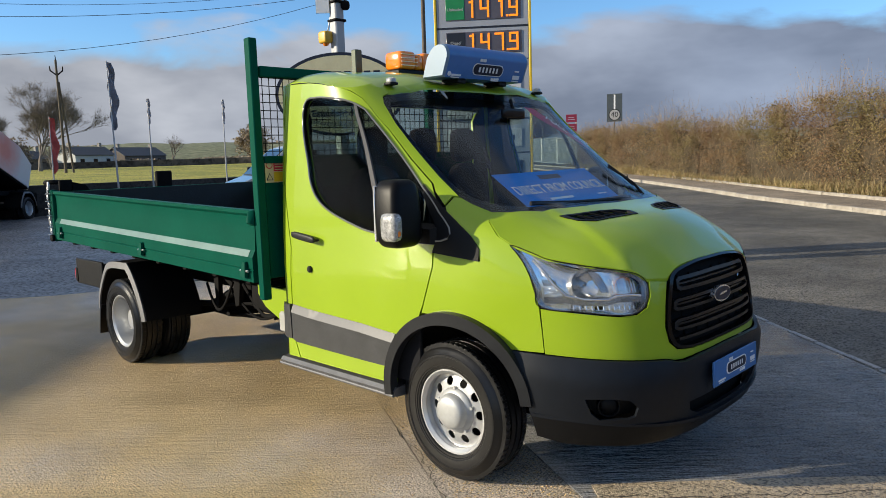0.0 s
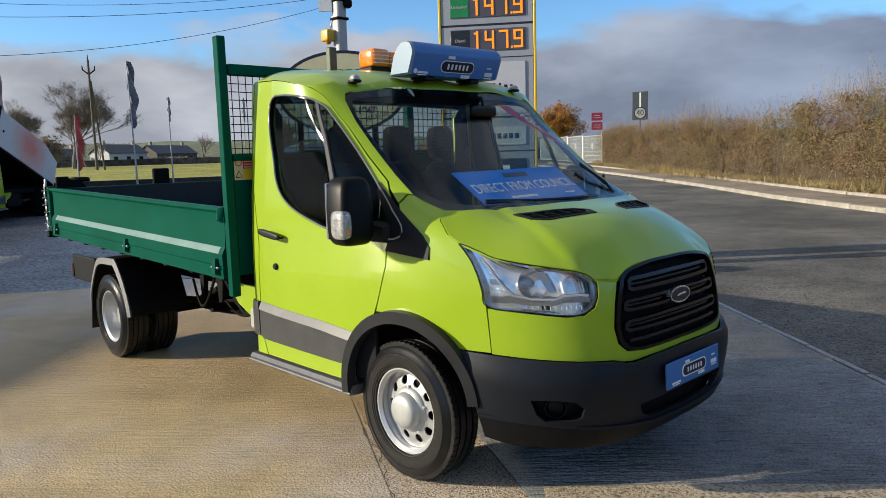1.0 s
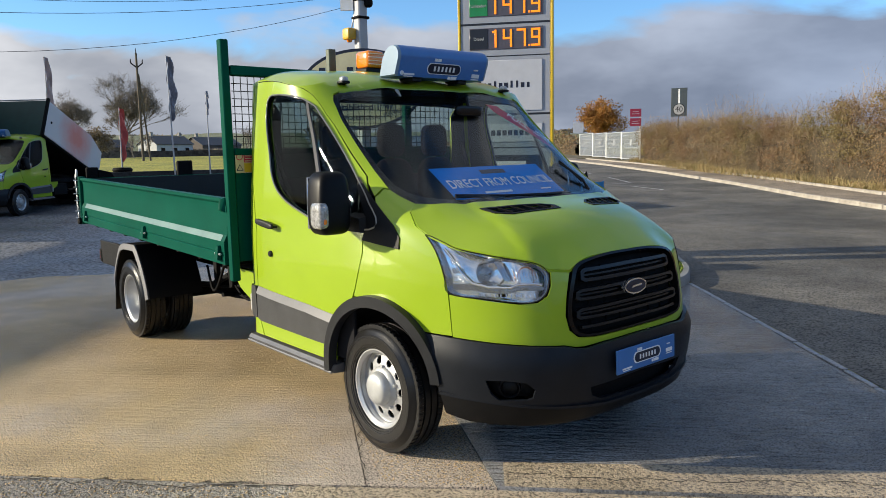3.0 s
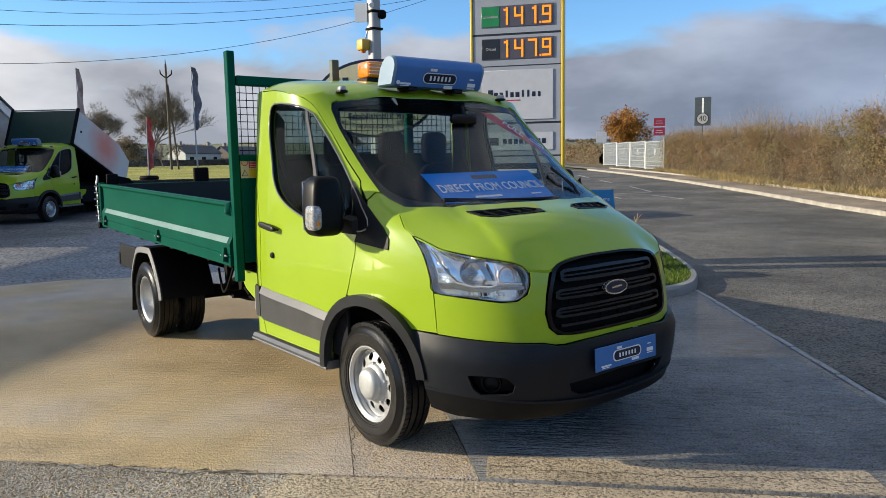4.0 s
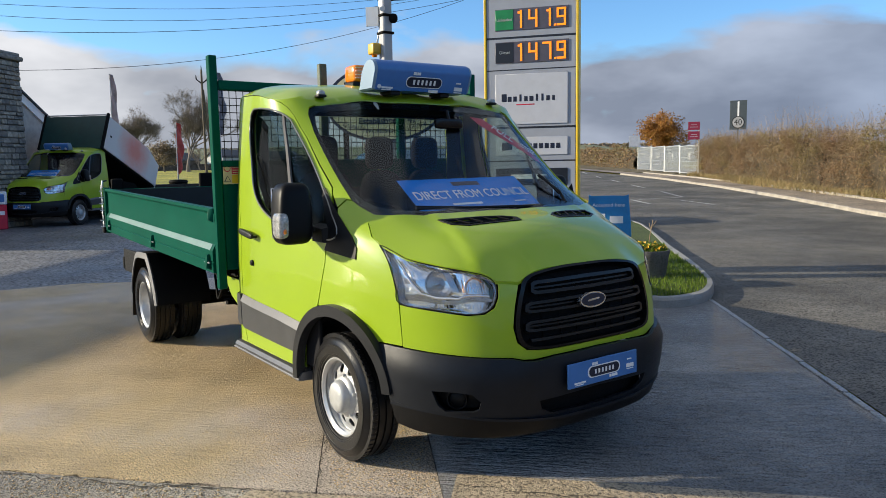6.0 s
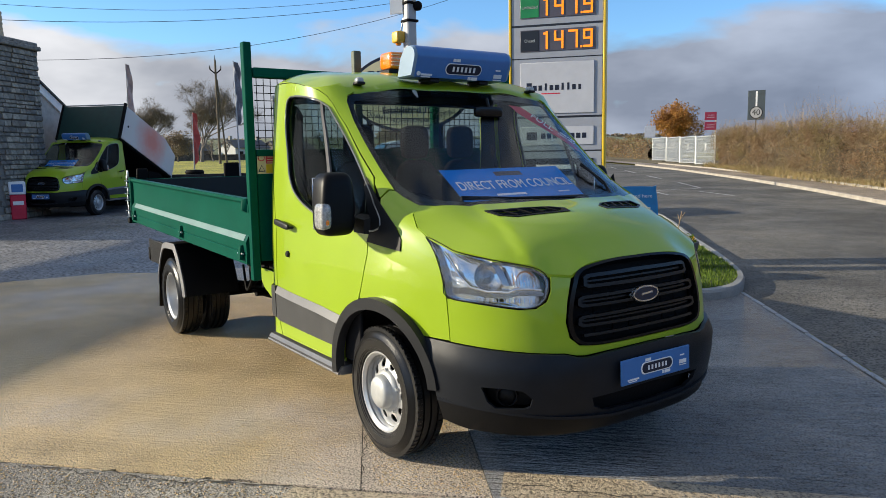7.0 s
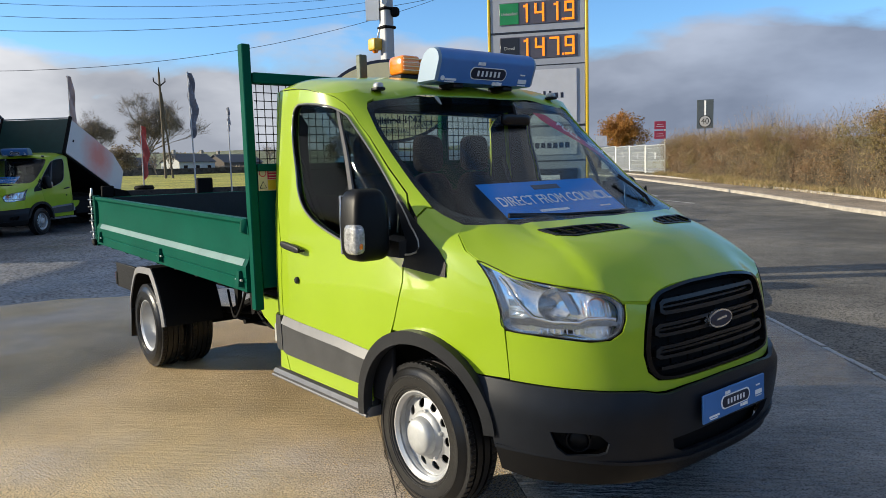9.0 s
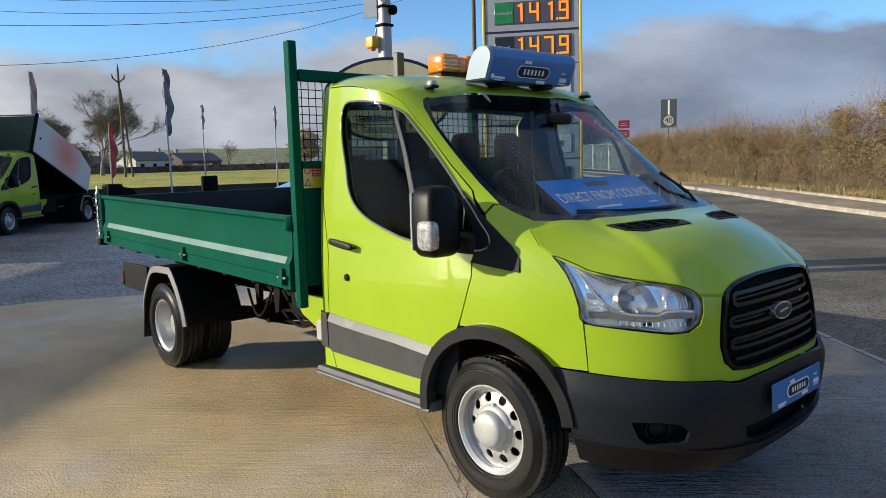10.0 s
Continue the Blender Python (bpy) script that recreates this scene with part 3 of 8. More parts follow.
part("pale_concrete_strip", sheet([(0.20, -1.56), (0.40, -1.36), (0.90, -0.87), (2.36, 0.49), (2.60, 0.18), (1.6, -0.72), (0.62, -1.62), (0.36, -1.80)], laid(0.004), step=0.4, thick=0.03), SLAB, forecourt, "paler smooth concrete strip")
# this strip's pale colour paints the sunlit front edge of the third bay
part("pale_concrete_strip", sheet([(0.70, -0.61), (0.90, -0.80), (1.6, -0.15), (2.33, 0.54), (2.12, 0.74), (1.35, 0.03)], laid(0.006), step=0.3, thick=0.02), SLAB, forecourt, "paler smooth concrete strip")
solo("car_park", sheet(LOT_EDGE + [(-9.7, 10.6), (-14, 15.8), (-30, 22), (-60, 14), (-62, -30), (-14, -26.5)], laid(-0.006), step=1.6, thick=0), TARMAC, "dark gritty tarmac car park beyond the concrete", "car park", kind="structure")

# flush edging stones between the concrete and the road
EDGEM = ground_mat("damp_edging", (0.24, 0.235, 0.225), (0.33, 0.32, 0.305), (0.42, 0.405, 0.385), 0.45, wet=0.2, speck=0.35, grit=70)
edging = thing("edging", "damp grey flush edging stones along the road", "kerb", kind="structure")
flush = mesh_of("edging_stone", cbox((-0.19, -0.026, -0.1), (0.19, 0.026, 0.006), 0.005), EDGEM)
for p, d in along([(4.4, -0.42), (1.40, 2.28), (-1.40, 4.74)], 0.40):
    ob = new("edging_stone", flush)
    ob.parent = edging
    ob.matrix_basis = pose(p.x, p.y, random.uniform(-0.004, 0.004), 0, random.uniform(-0.6, 0.6), math.degrees(math.atan2(d.y, d.x)))

# planted island with a raised kerb
island = thing("island", "grass island with a rounded concrete kerb", "island", kind="structure")
ISL = loop_soft(ISLAND, 4)
part("lawn", sheet([tuple(Vector(p) + (Vector((-5.2, 6.6)) - Vector(p)).normalized() * 0.13) for p in ISL], laid(0.10), step=0.35, thick=0.1), LAWN, island)
ring_out, ring_in = ISL, [tuple(Vector(p) + (Vector((-5.2, 6.6)) - Vector(p)).normalized() * 0.14) for p in ISL]
kv, kf, kn = [], [], len(ISL)
for (a, b), r in (((-0.02, ring_out), 0), ((0.085, ring_out), 1), ((0.115, None), 2), ((0.115, ring_in), 3), ((0.05, ring_in), 4)):
    src = b if b else [tuple(Vector(p) * 0.8 + Vector(q) * 0.2) for p, q in zip(ring_out, ring_in)]
    kv += [(p[0], p[1], gz(*p) + a) for p in src]
for r in range(4):
    for k in range(kn):
        j = (k + 1) % kn
        kf.append((r * kn + k, r * kn + j, (r + 1) * kn + j, (r + 1) * kn + k))
part("kerb", (kv, kf), ground_mat("grey_kerb", (0.22, 0.22, 0.21), (0.30, 0.30, 0.29), (0.36, 0.35, 0.33), 0.7, speck=0.12, grit=60), island, "grey cast kerb")

# worn white lines on the road
marking = thing("road_marking", "worn white dashed lines painted on the road", "road marking", kind="structure")
LINEM = ground_mat("worn_line_paint", (0.30, 0.29, 0.27), (0.48, 0.47, 0.44), (0.62, 0.61, 0.58), 0.6, speck=0.45, grit=30)
for a, b in (((-43.5, 46.9), (-38.5, 42.3)), ((-34.4, 38.8), (-31.5, 36.2)), ((-28.9, 34.1), (-25.5, 31.2)), ((-22.9, 29.0), (-20.1, 26.7)), ((-17.5, 24.6), (-14.3, 21.8)), ((-14.8, 19.35), (-12.9, 18.05)), ((-14.7, 19.6), (-14.2, 21.6)), ((-13.1, 20.1), (-11.0, 19.05))):
    a, b = Vector(a), Vector(b)
    d = (b - a).normalized()
    q = Vector((-d.y, d.x)) * 0.055
    part("dash", strip([tuple(a - q), tuple(b - q)], [tuple(a + q), tuple(b + q)], -0.008), LINEM, marking)

# unseen canopy added on the sunny side; its deep fascia shades a band of the concrete
canopy = thing("canopy", "unseen pale grey canopy on posts, added to shade the concrete", "canopy", pose(-15.5, -15.5, 0, 0, 0, 135.8), kind="structure")
part("fascia", cbox((-16.7, -0.3, 4.5), (8.8, 0.3, 5.81), 0.03), plain("shade_fascia_grey", (0.55, 0.55, 0.54), 0.5, var=0.05), canopy)
for x in (-14.5, -3.0, 7.5):
    part("post", cbox((x - 0.12, -0.12, 0.0), (x + 0.12, 0.12, 4.52), 0.02), GALV, canopy)

# exposed grit on the dry concrete and the apron, low brushed ridges on the damp bay
def grit_patch(name, corners, n, size, material, label, seed, ridge=0.0, z=0.0):
    """Many tiny stones, or ridges along the brush strokes, inside an outline."""
    rnd = random.Random(seed)
    xs, ys = [p[0] for p in corners], [p[1] for p in corners]
    v, f = [], []
    while len(f) < n * 4:
        x, y = rnd.uniform(min(xs), max(xs)), rnd.uniform(min(ys), max(ys))
        if not within((x, y), corners):
            continue
        s = size * rnd.uniform(0.5, 1.5)
        a = rnd.gauss(0.757, 0.035) if ridge else rnd.uniform(0, 6.283)
        d, q = Vector((math.cos(a), math.sin(a), 0)), Vector((-math.sin(a), math.cos(a), 0))
        l, w, h = (ridge * rnd.uniform(0.4, 1.6), s, s * 0.45) if ridge else (s * rnd.uniform(0.8, 1.6), s, s * rnd.uniform(0.5, 0.95))
        p = Vector((x, y, z - 0.0004))
        k = len(v)
        v += [tuple(p - d * l), tuple(p + q * w), tuple(p + d * l), tuple(p - q * w), tuple(p + Vector((0, 0, h)) + d * l * rnd.uniform(-0.3, 0.3))]
        f += [(k, k + 4, k + 3), (k + 1, k + 4, k), (k + 2, k + 4, k + 1), (k + 3, k + 4, k + 2)]
    return solo(name, (v, f), material, label, "grit", kind="stuff", angle=20)


GRITM = leaf_mat("grit_stone", [(0.14, 0.10, 0.065), (0.52, 0.38, 0.20), (0.70, 0.53, 0.31), (0.34, 0.27, 0.18), (0.62, 0.53, 0.42)], 0.7, 0)
grit_patch("grit", [(0.30, -1.32), (-1.05, -2.62), (-4.2, -4.4), (-5.2, -2.2), (-3.4, 0.4), (-0.6, -0.85)], 26000, 0.0042, GRITM, "fine exposed grit in the dry concrete", 51)
grit_patch("grit", [(-1.22, -2.90), (0.30, -1.48), (0.85, -0.95), (2.4, 0.42), (3.2, -0.4), (1.6, -2.2), (-0.6, -4.2)], 11000, 0.0054, GRITM, "coarse loose grit on the apron", 53, z=-0.002)
grit_patch("grit", [(0.42, -1.22), (0.86, -0.84), (-1.0, 0.2), (-1.6, -0.2)], 3500, 0.0045, GRITM, "fine exposed grit beside the front wheel", 55, z=-0.001)
grit_patch("brushed_ridge", [(0.75, -0.55), (2.10, 0.77), (2.75, 1.0), (0.8, 2.6), (-0.4, 1.2), (0.3, -0.35)], 11000, 0.0038, WETSHADECON, "low brushed ridges in the damp concrete", 57, 0.075, 0.003)


def crack(a, b, w, seed, z):
    """A jagged dark crack between two places."""
    rnd = random.Random(seed)
    a, b = Vector(a), Vector(b)
    n = max(6, int((b - a).length / 0.035))
    d = (b - a).normalized()
    q = Vector((-d.y, d.x))
    v, f, o = [], [], 0.0
    for i in range(n + 1):
        o = o * 0.8 + rnd.gauss(0, 0.010)
        p = a + (b - a) * i / n + q * o
        h = w * rnd.uniform(0.15, 1.0) * (0.2 if i in (0, n) else 1)
        v += [(p.x - q.x * h, p.y - q.y * h, z), (p.x + q.x * h, p.y + q.y * h, z)]
    for i in range(n):
        f.append((2 * i, 2 * i + 1, 2 * i + 3, 2 * i + 2))
    part("crack", (v, f), bpy.data.materials["joint_filler"], forecourt)


crack((0.80, -0.71), (2.25, 0.64), 0.005, 3, 0.0072)
crack((0.28, -1.50), (-1.15, -2.84), 0.008, 5, 0.0025)
crack((-0.2, -2.15), (0.05, -2.75), 0.006, 7, -0.0005)
crack((0.42, -1.62), (0.55, -2.05), 0.006, 9, 0.0012)
crack((-1.15, -2.84), (-2.6, -4.1), 0.009, 11, 0.0025)
crack((0.40, -1.27), (-0.62, -0.70), 0.004, 13, 0.0032)

# ---- tipper truck: the cab's outer surface ----
CZ = [0.2, 0.30, 0.5, 0.72, 0.93, 1.04, 1.10, 1.20, 1.30, 1.38, 1.44, 1.488, 1.60, 1.912, 2.02, 2.2]
CX = [1.06, 1.08, 1.10, 1.11, 1.08, 1.06, 1.035, 0.95, 0.66, 0.40, 0.29, 0.19, 0.03, -0.377, -0.48, -0.66]


def superbox(lo, hi, e=0.35, n=14, m=28):
    """A rounded box: a superellipsoid between two corners."""
    c = [(lo[i] + hi[i]) / 2 for i in range(3)]
    h = [(hi[i] - lo[i]) / 2 for i in range(3)]
    sg = lambda v, k: math.copysign(abs(v) ** k, v)
    v, f = [], []
    for i in range(n + 1):
        a = -math.pi / 2 + math.pi * i / n
        for k in range(m):
            b = 2 * math.pi * k / m
            v.append((c[0] + h[0] * sg(math.cos(a), e) * sg(math.cos(b), e), c[1] + h[1] * sg(math.cos(a), e) * sg(math.sin(b), e), c[2] + h[2] * sg(math.sin(a), e)))
    for i in range(n):
        for k in range(m):
            j = (k + 1) % m
            f.append((i * m + k, i * m + j, (i + 1) * m + j, (i + 1) * m + k))
    return v, f


def smooth_at(z, d=0.03):
    return (np.interp(z - d, CZ, CX) + 2 * np.interp(z, CZ, CX) + np.interp(z + d, CZ, CX)) / 4


def cab_point(psi, z):
    """A point of the cab's skin: psi runs round from the front's middle (0) to the side (90) and back along it."""
    s = 1.0 if psi >= 0 else -1.0
    p = abs(psi)
    n = float(np.interp(z, [1.2, 1.38], [3.45, 4.5]))
    a, b = float(smooth_at(z)) + 1.0, 1.035 - (0.06 * ((z - 1) / 1.02) ** 1.5 if z > 1 else 0.0)
    if p <= 90:
        c, q = math.cos(radians(p)), math.sin(radians(p))
        r = 1 / (c ** n + q ** n) ** (1 / n)
        return Vector((-1.0 + a * r * c, -s * b * r * q, z))
    if p <= 103:
        return Vector((-1.0 - (p - 90) * 0.02, -s * b, z))
    k = min((p - 103) / 4, 1.0) * math.pi / 2
    return Vector((-1.26 - 0.05 * math.sin(k), -s * (b - 0.05 * (1 - math.cos(k))), z))


def skin(psi, z, off):
    if off == 0:
        return cab_point(psi, z)
    e = 0.4
    d1 = cab_point(psi + e, z) - cab_point(psi - e, z)
    d2 = cab_point(psi, z + 0.01) - cab_point(psi, z - 0.01)
    return cab_point(psi, z) + d2.cross(d1).normalized() * -off


KS = 0.03
# the way of the normal is fixed once, so that positive offsets point outwards
if (skin(60, 1.0, 0.05) - Vector((-0.3, 0, 1.0))).length < (cab_point(60, 1.0) - Vector((-0.3, 0, 1.0))).length:
    OUTWARD = -1.0
else:
    OUTWARD = 1.0


def on_skin(base):
    return lambda u, v, off: skin(u / KS, v, OUTWARD * (base + off))


def dom(pts, side=1):
    return [(p[0] * KS * side, p[1]) for p in pts]


def both(half):
    """A whole outline from its right half, which runs from the middle to the middle."""
    return half + [(-p, z) for p, z in reversed(half) if abs(p) > 0.01]


def skin_part(name, pts, material, parent, off=0.0, thick=0.012, holes=(), side=1, soft=0, step=0.07, label=""):
    o = dom(pts, side)
    o = loop_soft(o, soft) if soft else o
    hs = [loop_soft(dom(h, side), 4) for h in holes]
    return part(name, sheet(o, on_skin(off), hs, step, thick), material, parent, label)


DOOR = [(101.7, 2.125), (90, 2.118), (73.2, 2.098), (60, 2.07), (54.5, 2.045), (51.3, 2.01), (49.6, 1.96), (48.0, 1.823), (47.9, 1.657), (47.4, 1.526), (48.6, 1.485),
        (52, 1.38), (57, 1.25), (61.9, 1.183), (62.8, 1.108), (63.8, 1.036), (65.2, 0.903), (66.0, 0.84), (69.5, 0.72), (71.0, 0.60), (71.2, 0.44), (97.1, 0.442), (99.2, 0.54),
        (100.0, 0.70), (99.9, 0.963), (99.1, 1.138), (100.5, 1.307), (102.3, 1.546), (102.6, 1.818)]
GLASS = [(91.0, 2.018), (83, 2.028), (75.3, 2.025), (63, 2.008), (56.5, 1.984), (52.8, 1.95), (51.2, 1.91), (49.8, 1.727), (49.9, 1.538), (52, 1.38), (57, 1.255), (64, 1.240), (72.1, 1.269), (75.9, 1.304),
         (81.7, 1.370), (86.0, 1.444), (88.6, 1.54), (89.8, 1.65), (91.9, 1.80), (92.6, 1.92)]
SCREEN_HALF = [(0, 2.074), (14, 2.071), (30.4, 2.055), (35.3, 2.046), (40.2, 2.030), (42.8, 2.012), (43.9, 1.97), (44.5, 1.85), (44.6, 1.733), (44.3, 1.558), (44.1, 1.44), (41.5, 1.382), (37.3, 1.360), (27.7, 1.335), (9.2, 1.325), (0, 1.325)]
FENDER = [(48.12, 0.733), (48.2, 0.945), (48.6, 1.032), (48.6, 1.129), (48.2, 1.238), (48.2, 1.274), (45.6, 1.338), (41.8, 1.378), (43.6, 1.42), (44.3, 1.452), (45.6, 1.455), (49.3, 1.412), (50.4, 1.384), (54.9, 1.153), (61.68, 1.180), (62.6, 1.108), (63.6, 1.036),
          (65.0, 0.903), (65.45, 0.86), (62.8, 0.862), (59.8, 0.858), (56.8, 0.815), (54.0, 0.748), (53.0, 0.735)]
LAMP = [(48.4, 1.232), (46.4, 1.198), (44.6, 1.169), (38.8, 1.137), (33.7, 1.114), (30.9, 1.093), (29.6, 1.055), (29.9, 0.995), (31.0, 0.948), (33.0, 0.920), (36.2, 0.914), (42.3, 0.931), (48.0, 0.948), (48.4, 1.032), (48.7, 1.129)]
GRILLE_HALF = [(0, 1.118), (10, 1.116), (19.0, 1.098), (22.4, 1.073), (23.8, 1.03), (25.4, 0.937), (26.2, 0.842), (25.6, 0.772), (23.5, 0.735), (18.4, 0.724), (8, 0.723), (0, 0.723)]
PILLAR = [(49.2, 1.420), (45.7, 1.461), (44.4, 1.459), (44.4, 1.558), (44.7, 1.733), (44.6, 1.85), (44.0, 1.97), (42.9, 2.014), (40.3, 2.034), (41.5, 2.055), (46, 2.075), (53, 2.068), (58.5, 2.071), (54.3, 2.049), (51.0, 2.010), (49.35, 1.957), (47.75, 1.823), (47.5, 1.657), (47.0, 1.526), (48.1, 1.487)]


def bonnet_mesh():
    half = [(0, 1.121), (10, 1.119), (19.3, 1.102), (23.9, 1.062), (29.4, 1.072), (30.8, 1.099), (33.7, 1.120), (38.8, 1.143), (44.7, 1.176), (47.9, 1.240), (47.9, 1.274), (45.3, 1.340)]
    edge = [cab_point(p, z) for p, z in half]
    edge += [Vector(q) for q in ((0.268, -0.822, 1.380), (0.33, -0.76, 1.377), (0.415, -0.60, 1.371), (0.475, -0.31, 1.366), (0.49, 0, 1.366))]
    ctrl = edge + [Vector((p.x, -p.y, p.z)) for p in edge if abs(p.y) > 0.01]
    inner = [(0.58, 0.19, 1.343), (0.70, 0.14, 1.318), (0.52, 0.50, 1.332), (0.60, 0.55, 1.308), (0.84, 0.0, 1.258), (0.95, 0.0, 1.182), (0.75, 0.4, 1.272), (0.88, 0.3, 1.210)]
    ctrl += [Vector(p) for p in inner] + [Vector((p[0], -p[1], p[2])) for p in inner if p[1]]
    zf = spline_sheet([tuple(p) for p in ctrl])
    ring = [(p.x, p.y) for p in edge] + [(p.x, -p.y) for p in reversed(edge) if abs(p.y) > 0.01]
    soft = lambda t: (lambda q: q * q * (3 - 2 * q))(min(max(t, 0.0), 1.0))

    def fn(u, v, off):
        # a crease runs from the pillar's foot to the grille's corner
        fold = 1 - soft((abs(v) - 0.545 - 0.22 * max(u - 0.62, 0)) / 0.05)
        return Vector((u, v, zf(u, v) + 0.014 * fold * soft((u - 0.34) / 0.12) * (1 - soft((u - 0.84) / 0.14)) + off))
    return ring, fn


def roof_mesh():
    half = [(0, 2.077), (14, 2.074), (30.4, 2.060), (40.3, 2.036), (41.5, 2.055), (46, 2.075), (53, 2.068), (60, 2.073), (73.2, 2.102), (90, 2.122), (101.7, 2.130), (107, 2.130)]
    edge = [cab_point(p, z) for p, z in half] + [Vector((-1.31, -0.6, 2.180)), Vector((-1.31, 0, 2.190))]
    ctrl = edge + [Vector((p.x, -p.y, p.z)) for p in edge if abs(p.y) > 0.01]
    inner = [(-0.62, 0, 2.140), (-0.62, 0.45, 2.132), (-0.78, 0, 2.180), (-0.78, 0.6, 2.168), (-1.0, 0, 2.212), (-1.0, 0.6, 2.202), (-1.0, 0.84, 2.170), (-1.22, 0.6, 2.210), (-1.22, 0, 2.222), (-1.22, 0.86, 2.182), (-0.78, 0.82, 2.142)]
    ctrl += [Vector(p) for p in inner] + [Vector((p[0], -p[1], p[2])) for p in inner if p[1]]
    zf = spline_sheet([tuple(p) for p in ctrl])
    ring = [(p.x, p.y) for p in edge] + [(p.x, -p.y) for p in reversed(edge) if abs(p.y) > 0.01]

    def fn(u, v, off):
        return Vector((u, v, zf(u, v) + off))
    return ring, fn


def wheel(parent, x, y, side, rear):
    """A wheel whose outer face looks along side (-1: the driver's side)."""
    r, w = 0.358, 0.20
    hub = part("wheel", lathe([(0.20, 0.07), (0.216, 0.085), (0.224, 0.085), (0.222, 0.07), (0.206, 0.055), (0.200, -0.07), (0.222, -0.085)], 44), STEEL, parent, "silver painted steel wheel")
    tread = [(0.222, 0.080), (0.230, 0.093), (0.238, 0.094), (0.241, 0.099), (0.248, 0.099), (0.251, 0.102), (0.272, 0.104), (0.292, 0.103), (0.294, 0.106), (0.302, 0.105), (0.305, 0.101), (0.325, 0.094), (0.338, 0.080)]
    for k in range(4):
        a = 0.078 - k * 0.044
        tread += [(r, a), (r, a - 0.030), (r - 0.010, a - 0.032), (r - 0.010, a - 0.042)]
    tread += [(0.338, -0.084), (0.325, -0.094), (0.300, -0.100), (0.222, -0.08)]
    part("tyre", lathe(tread, 72, closed=True), RUBBER, hub, "black tyre with block tread")
    lugs = []
    for k in range(64):
        a = 2 * math.pi * k / 64
        for off, l in ((0.062, 0.028), (-0.066, 0.028)):
            m = Matrix.Rotation(a, 4, "Y") @ Matrix.Translation((r - 0.012, off, 0.0))
            lugs.append(moved(cbox((-0.006, -l / 2, -0.011), (0.0165, l / 2, 0.011), 0.002), m))
    tagged(part("tread_block", join(*lugs), RUBBER, hub), kind="stuff")
    if not rear:
        holes = [loop_fine([(0.154 * math.cos(2 * math.pi * i / 10) + 0.024 * math.cos(t), 0.154 * math.sin(2 * math.pi * i / 10) + 0.024 * math.sin(t)) for t in [2 * math.pi * q / 12 for q in range(12)]], 1) for i in range(10)]
        circle = [(0.203 * math.cos(2 * math.pi * i / 48), 0.203 * math.sin(2 * math.pi * i / 48)) for i in range(48)]

        def dish(u, v, off):
            q = math.hypot(u, v)
            h = float(np.interp(q, [0, 0.085, 0.11, 0.150, 0.178, 0.19, 0.205], [0.046, 0.046, 0.048, 0.041, 0.028, 0.026, 0.032]))
            return Vector((u, h + off, v))
        part("wheel_disc", sheet(circle, dish, holes, 0.02, 0.006), STEEL, hub)
        part("brake_drum", lathe([(0.0, -0.02), (0.185, -0.022), (0.190, -0.06)], 32), DARK, hub)
        part("hub_cap", lathe([(0.0, 0.118), (0.045, 0.117), (0.072, 0.113), (0.086, 0.104), (0.092, 0.090), (0.096, 0.070), (0.112, 0.062), (0.119, 0.052), (0.121, 0.039)], 44), plain_cap, hub, "dull silver hub cap")
        for k in range(5):
            a = 2 * math.pi * k / 5 + 0.3
            part("wheel_nut", moved(lathe([(0, 0.062), (0.009, 0.061), (0.011, 0.054), (0.011, 0.03)], 6), Matrix.Translation((0.118 * math.cos(a), 0, 0.118 * math.sin(a)))), STEEL, hub)
    else:
        prof = [(0.200, 0.07), (0.188, 0.02), (0.180, -0.05), (0.168, -0.058), (0.150, -0.060), (0.105, -0.052), (0.098, -0.02), (0.085, 0.005), (0.05, 0.012), (0.0, 0.012)]
        part("wheel_disc", lathe(prof, 44), STEEL, hub, "deep dished steel wheel")
    hub.matrix_basis = pose(x, y, r - 0.004) @ Matrix.Diagonal((1, side, 1, 1))
    return hub


plain_cap = plain("hub_cap_paint", (0.42, 0.43, 0.43), 0.45, metal=0.35, var=0.12, scale=14)
truck = thing("tipper_truck", "lime green single-cab tipper truck with a green drop-side body", "truck")


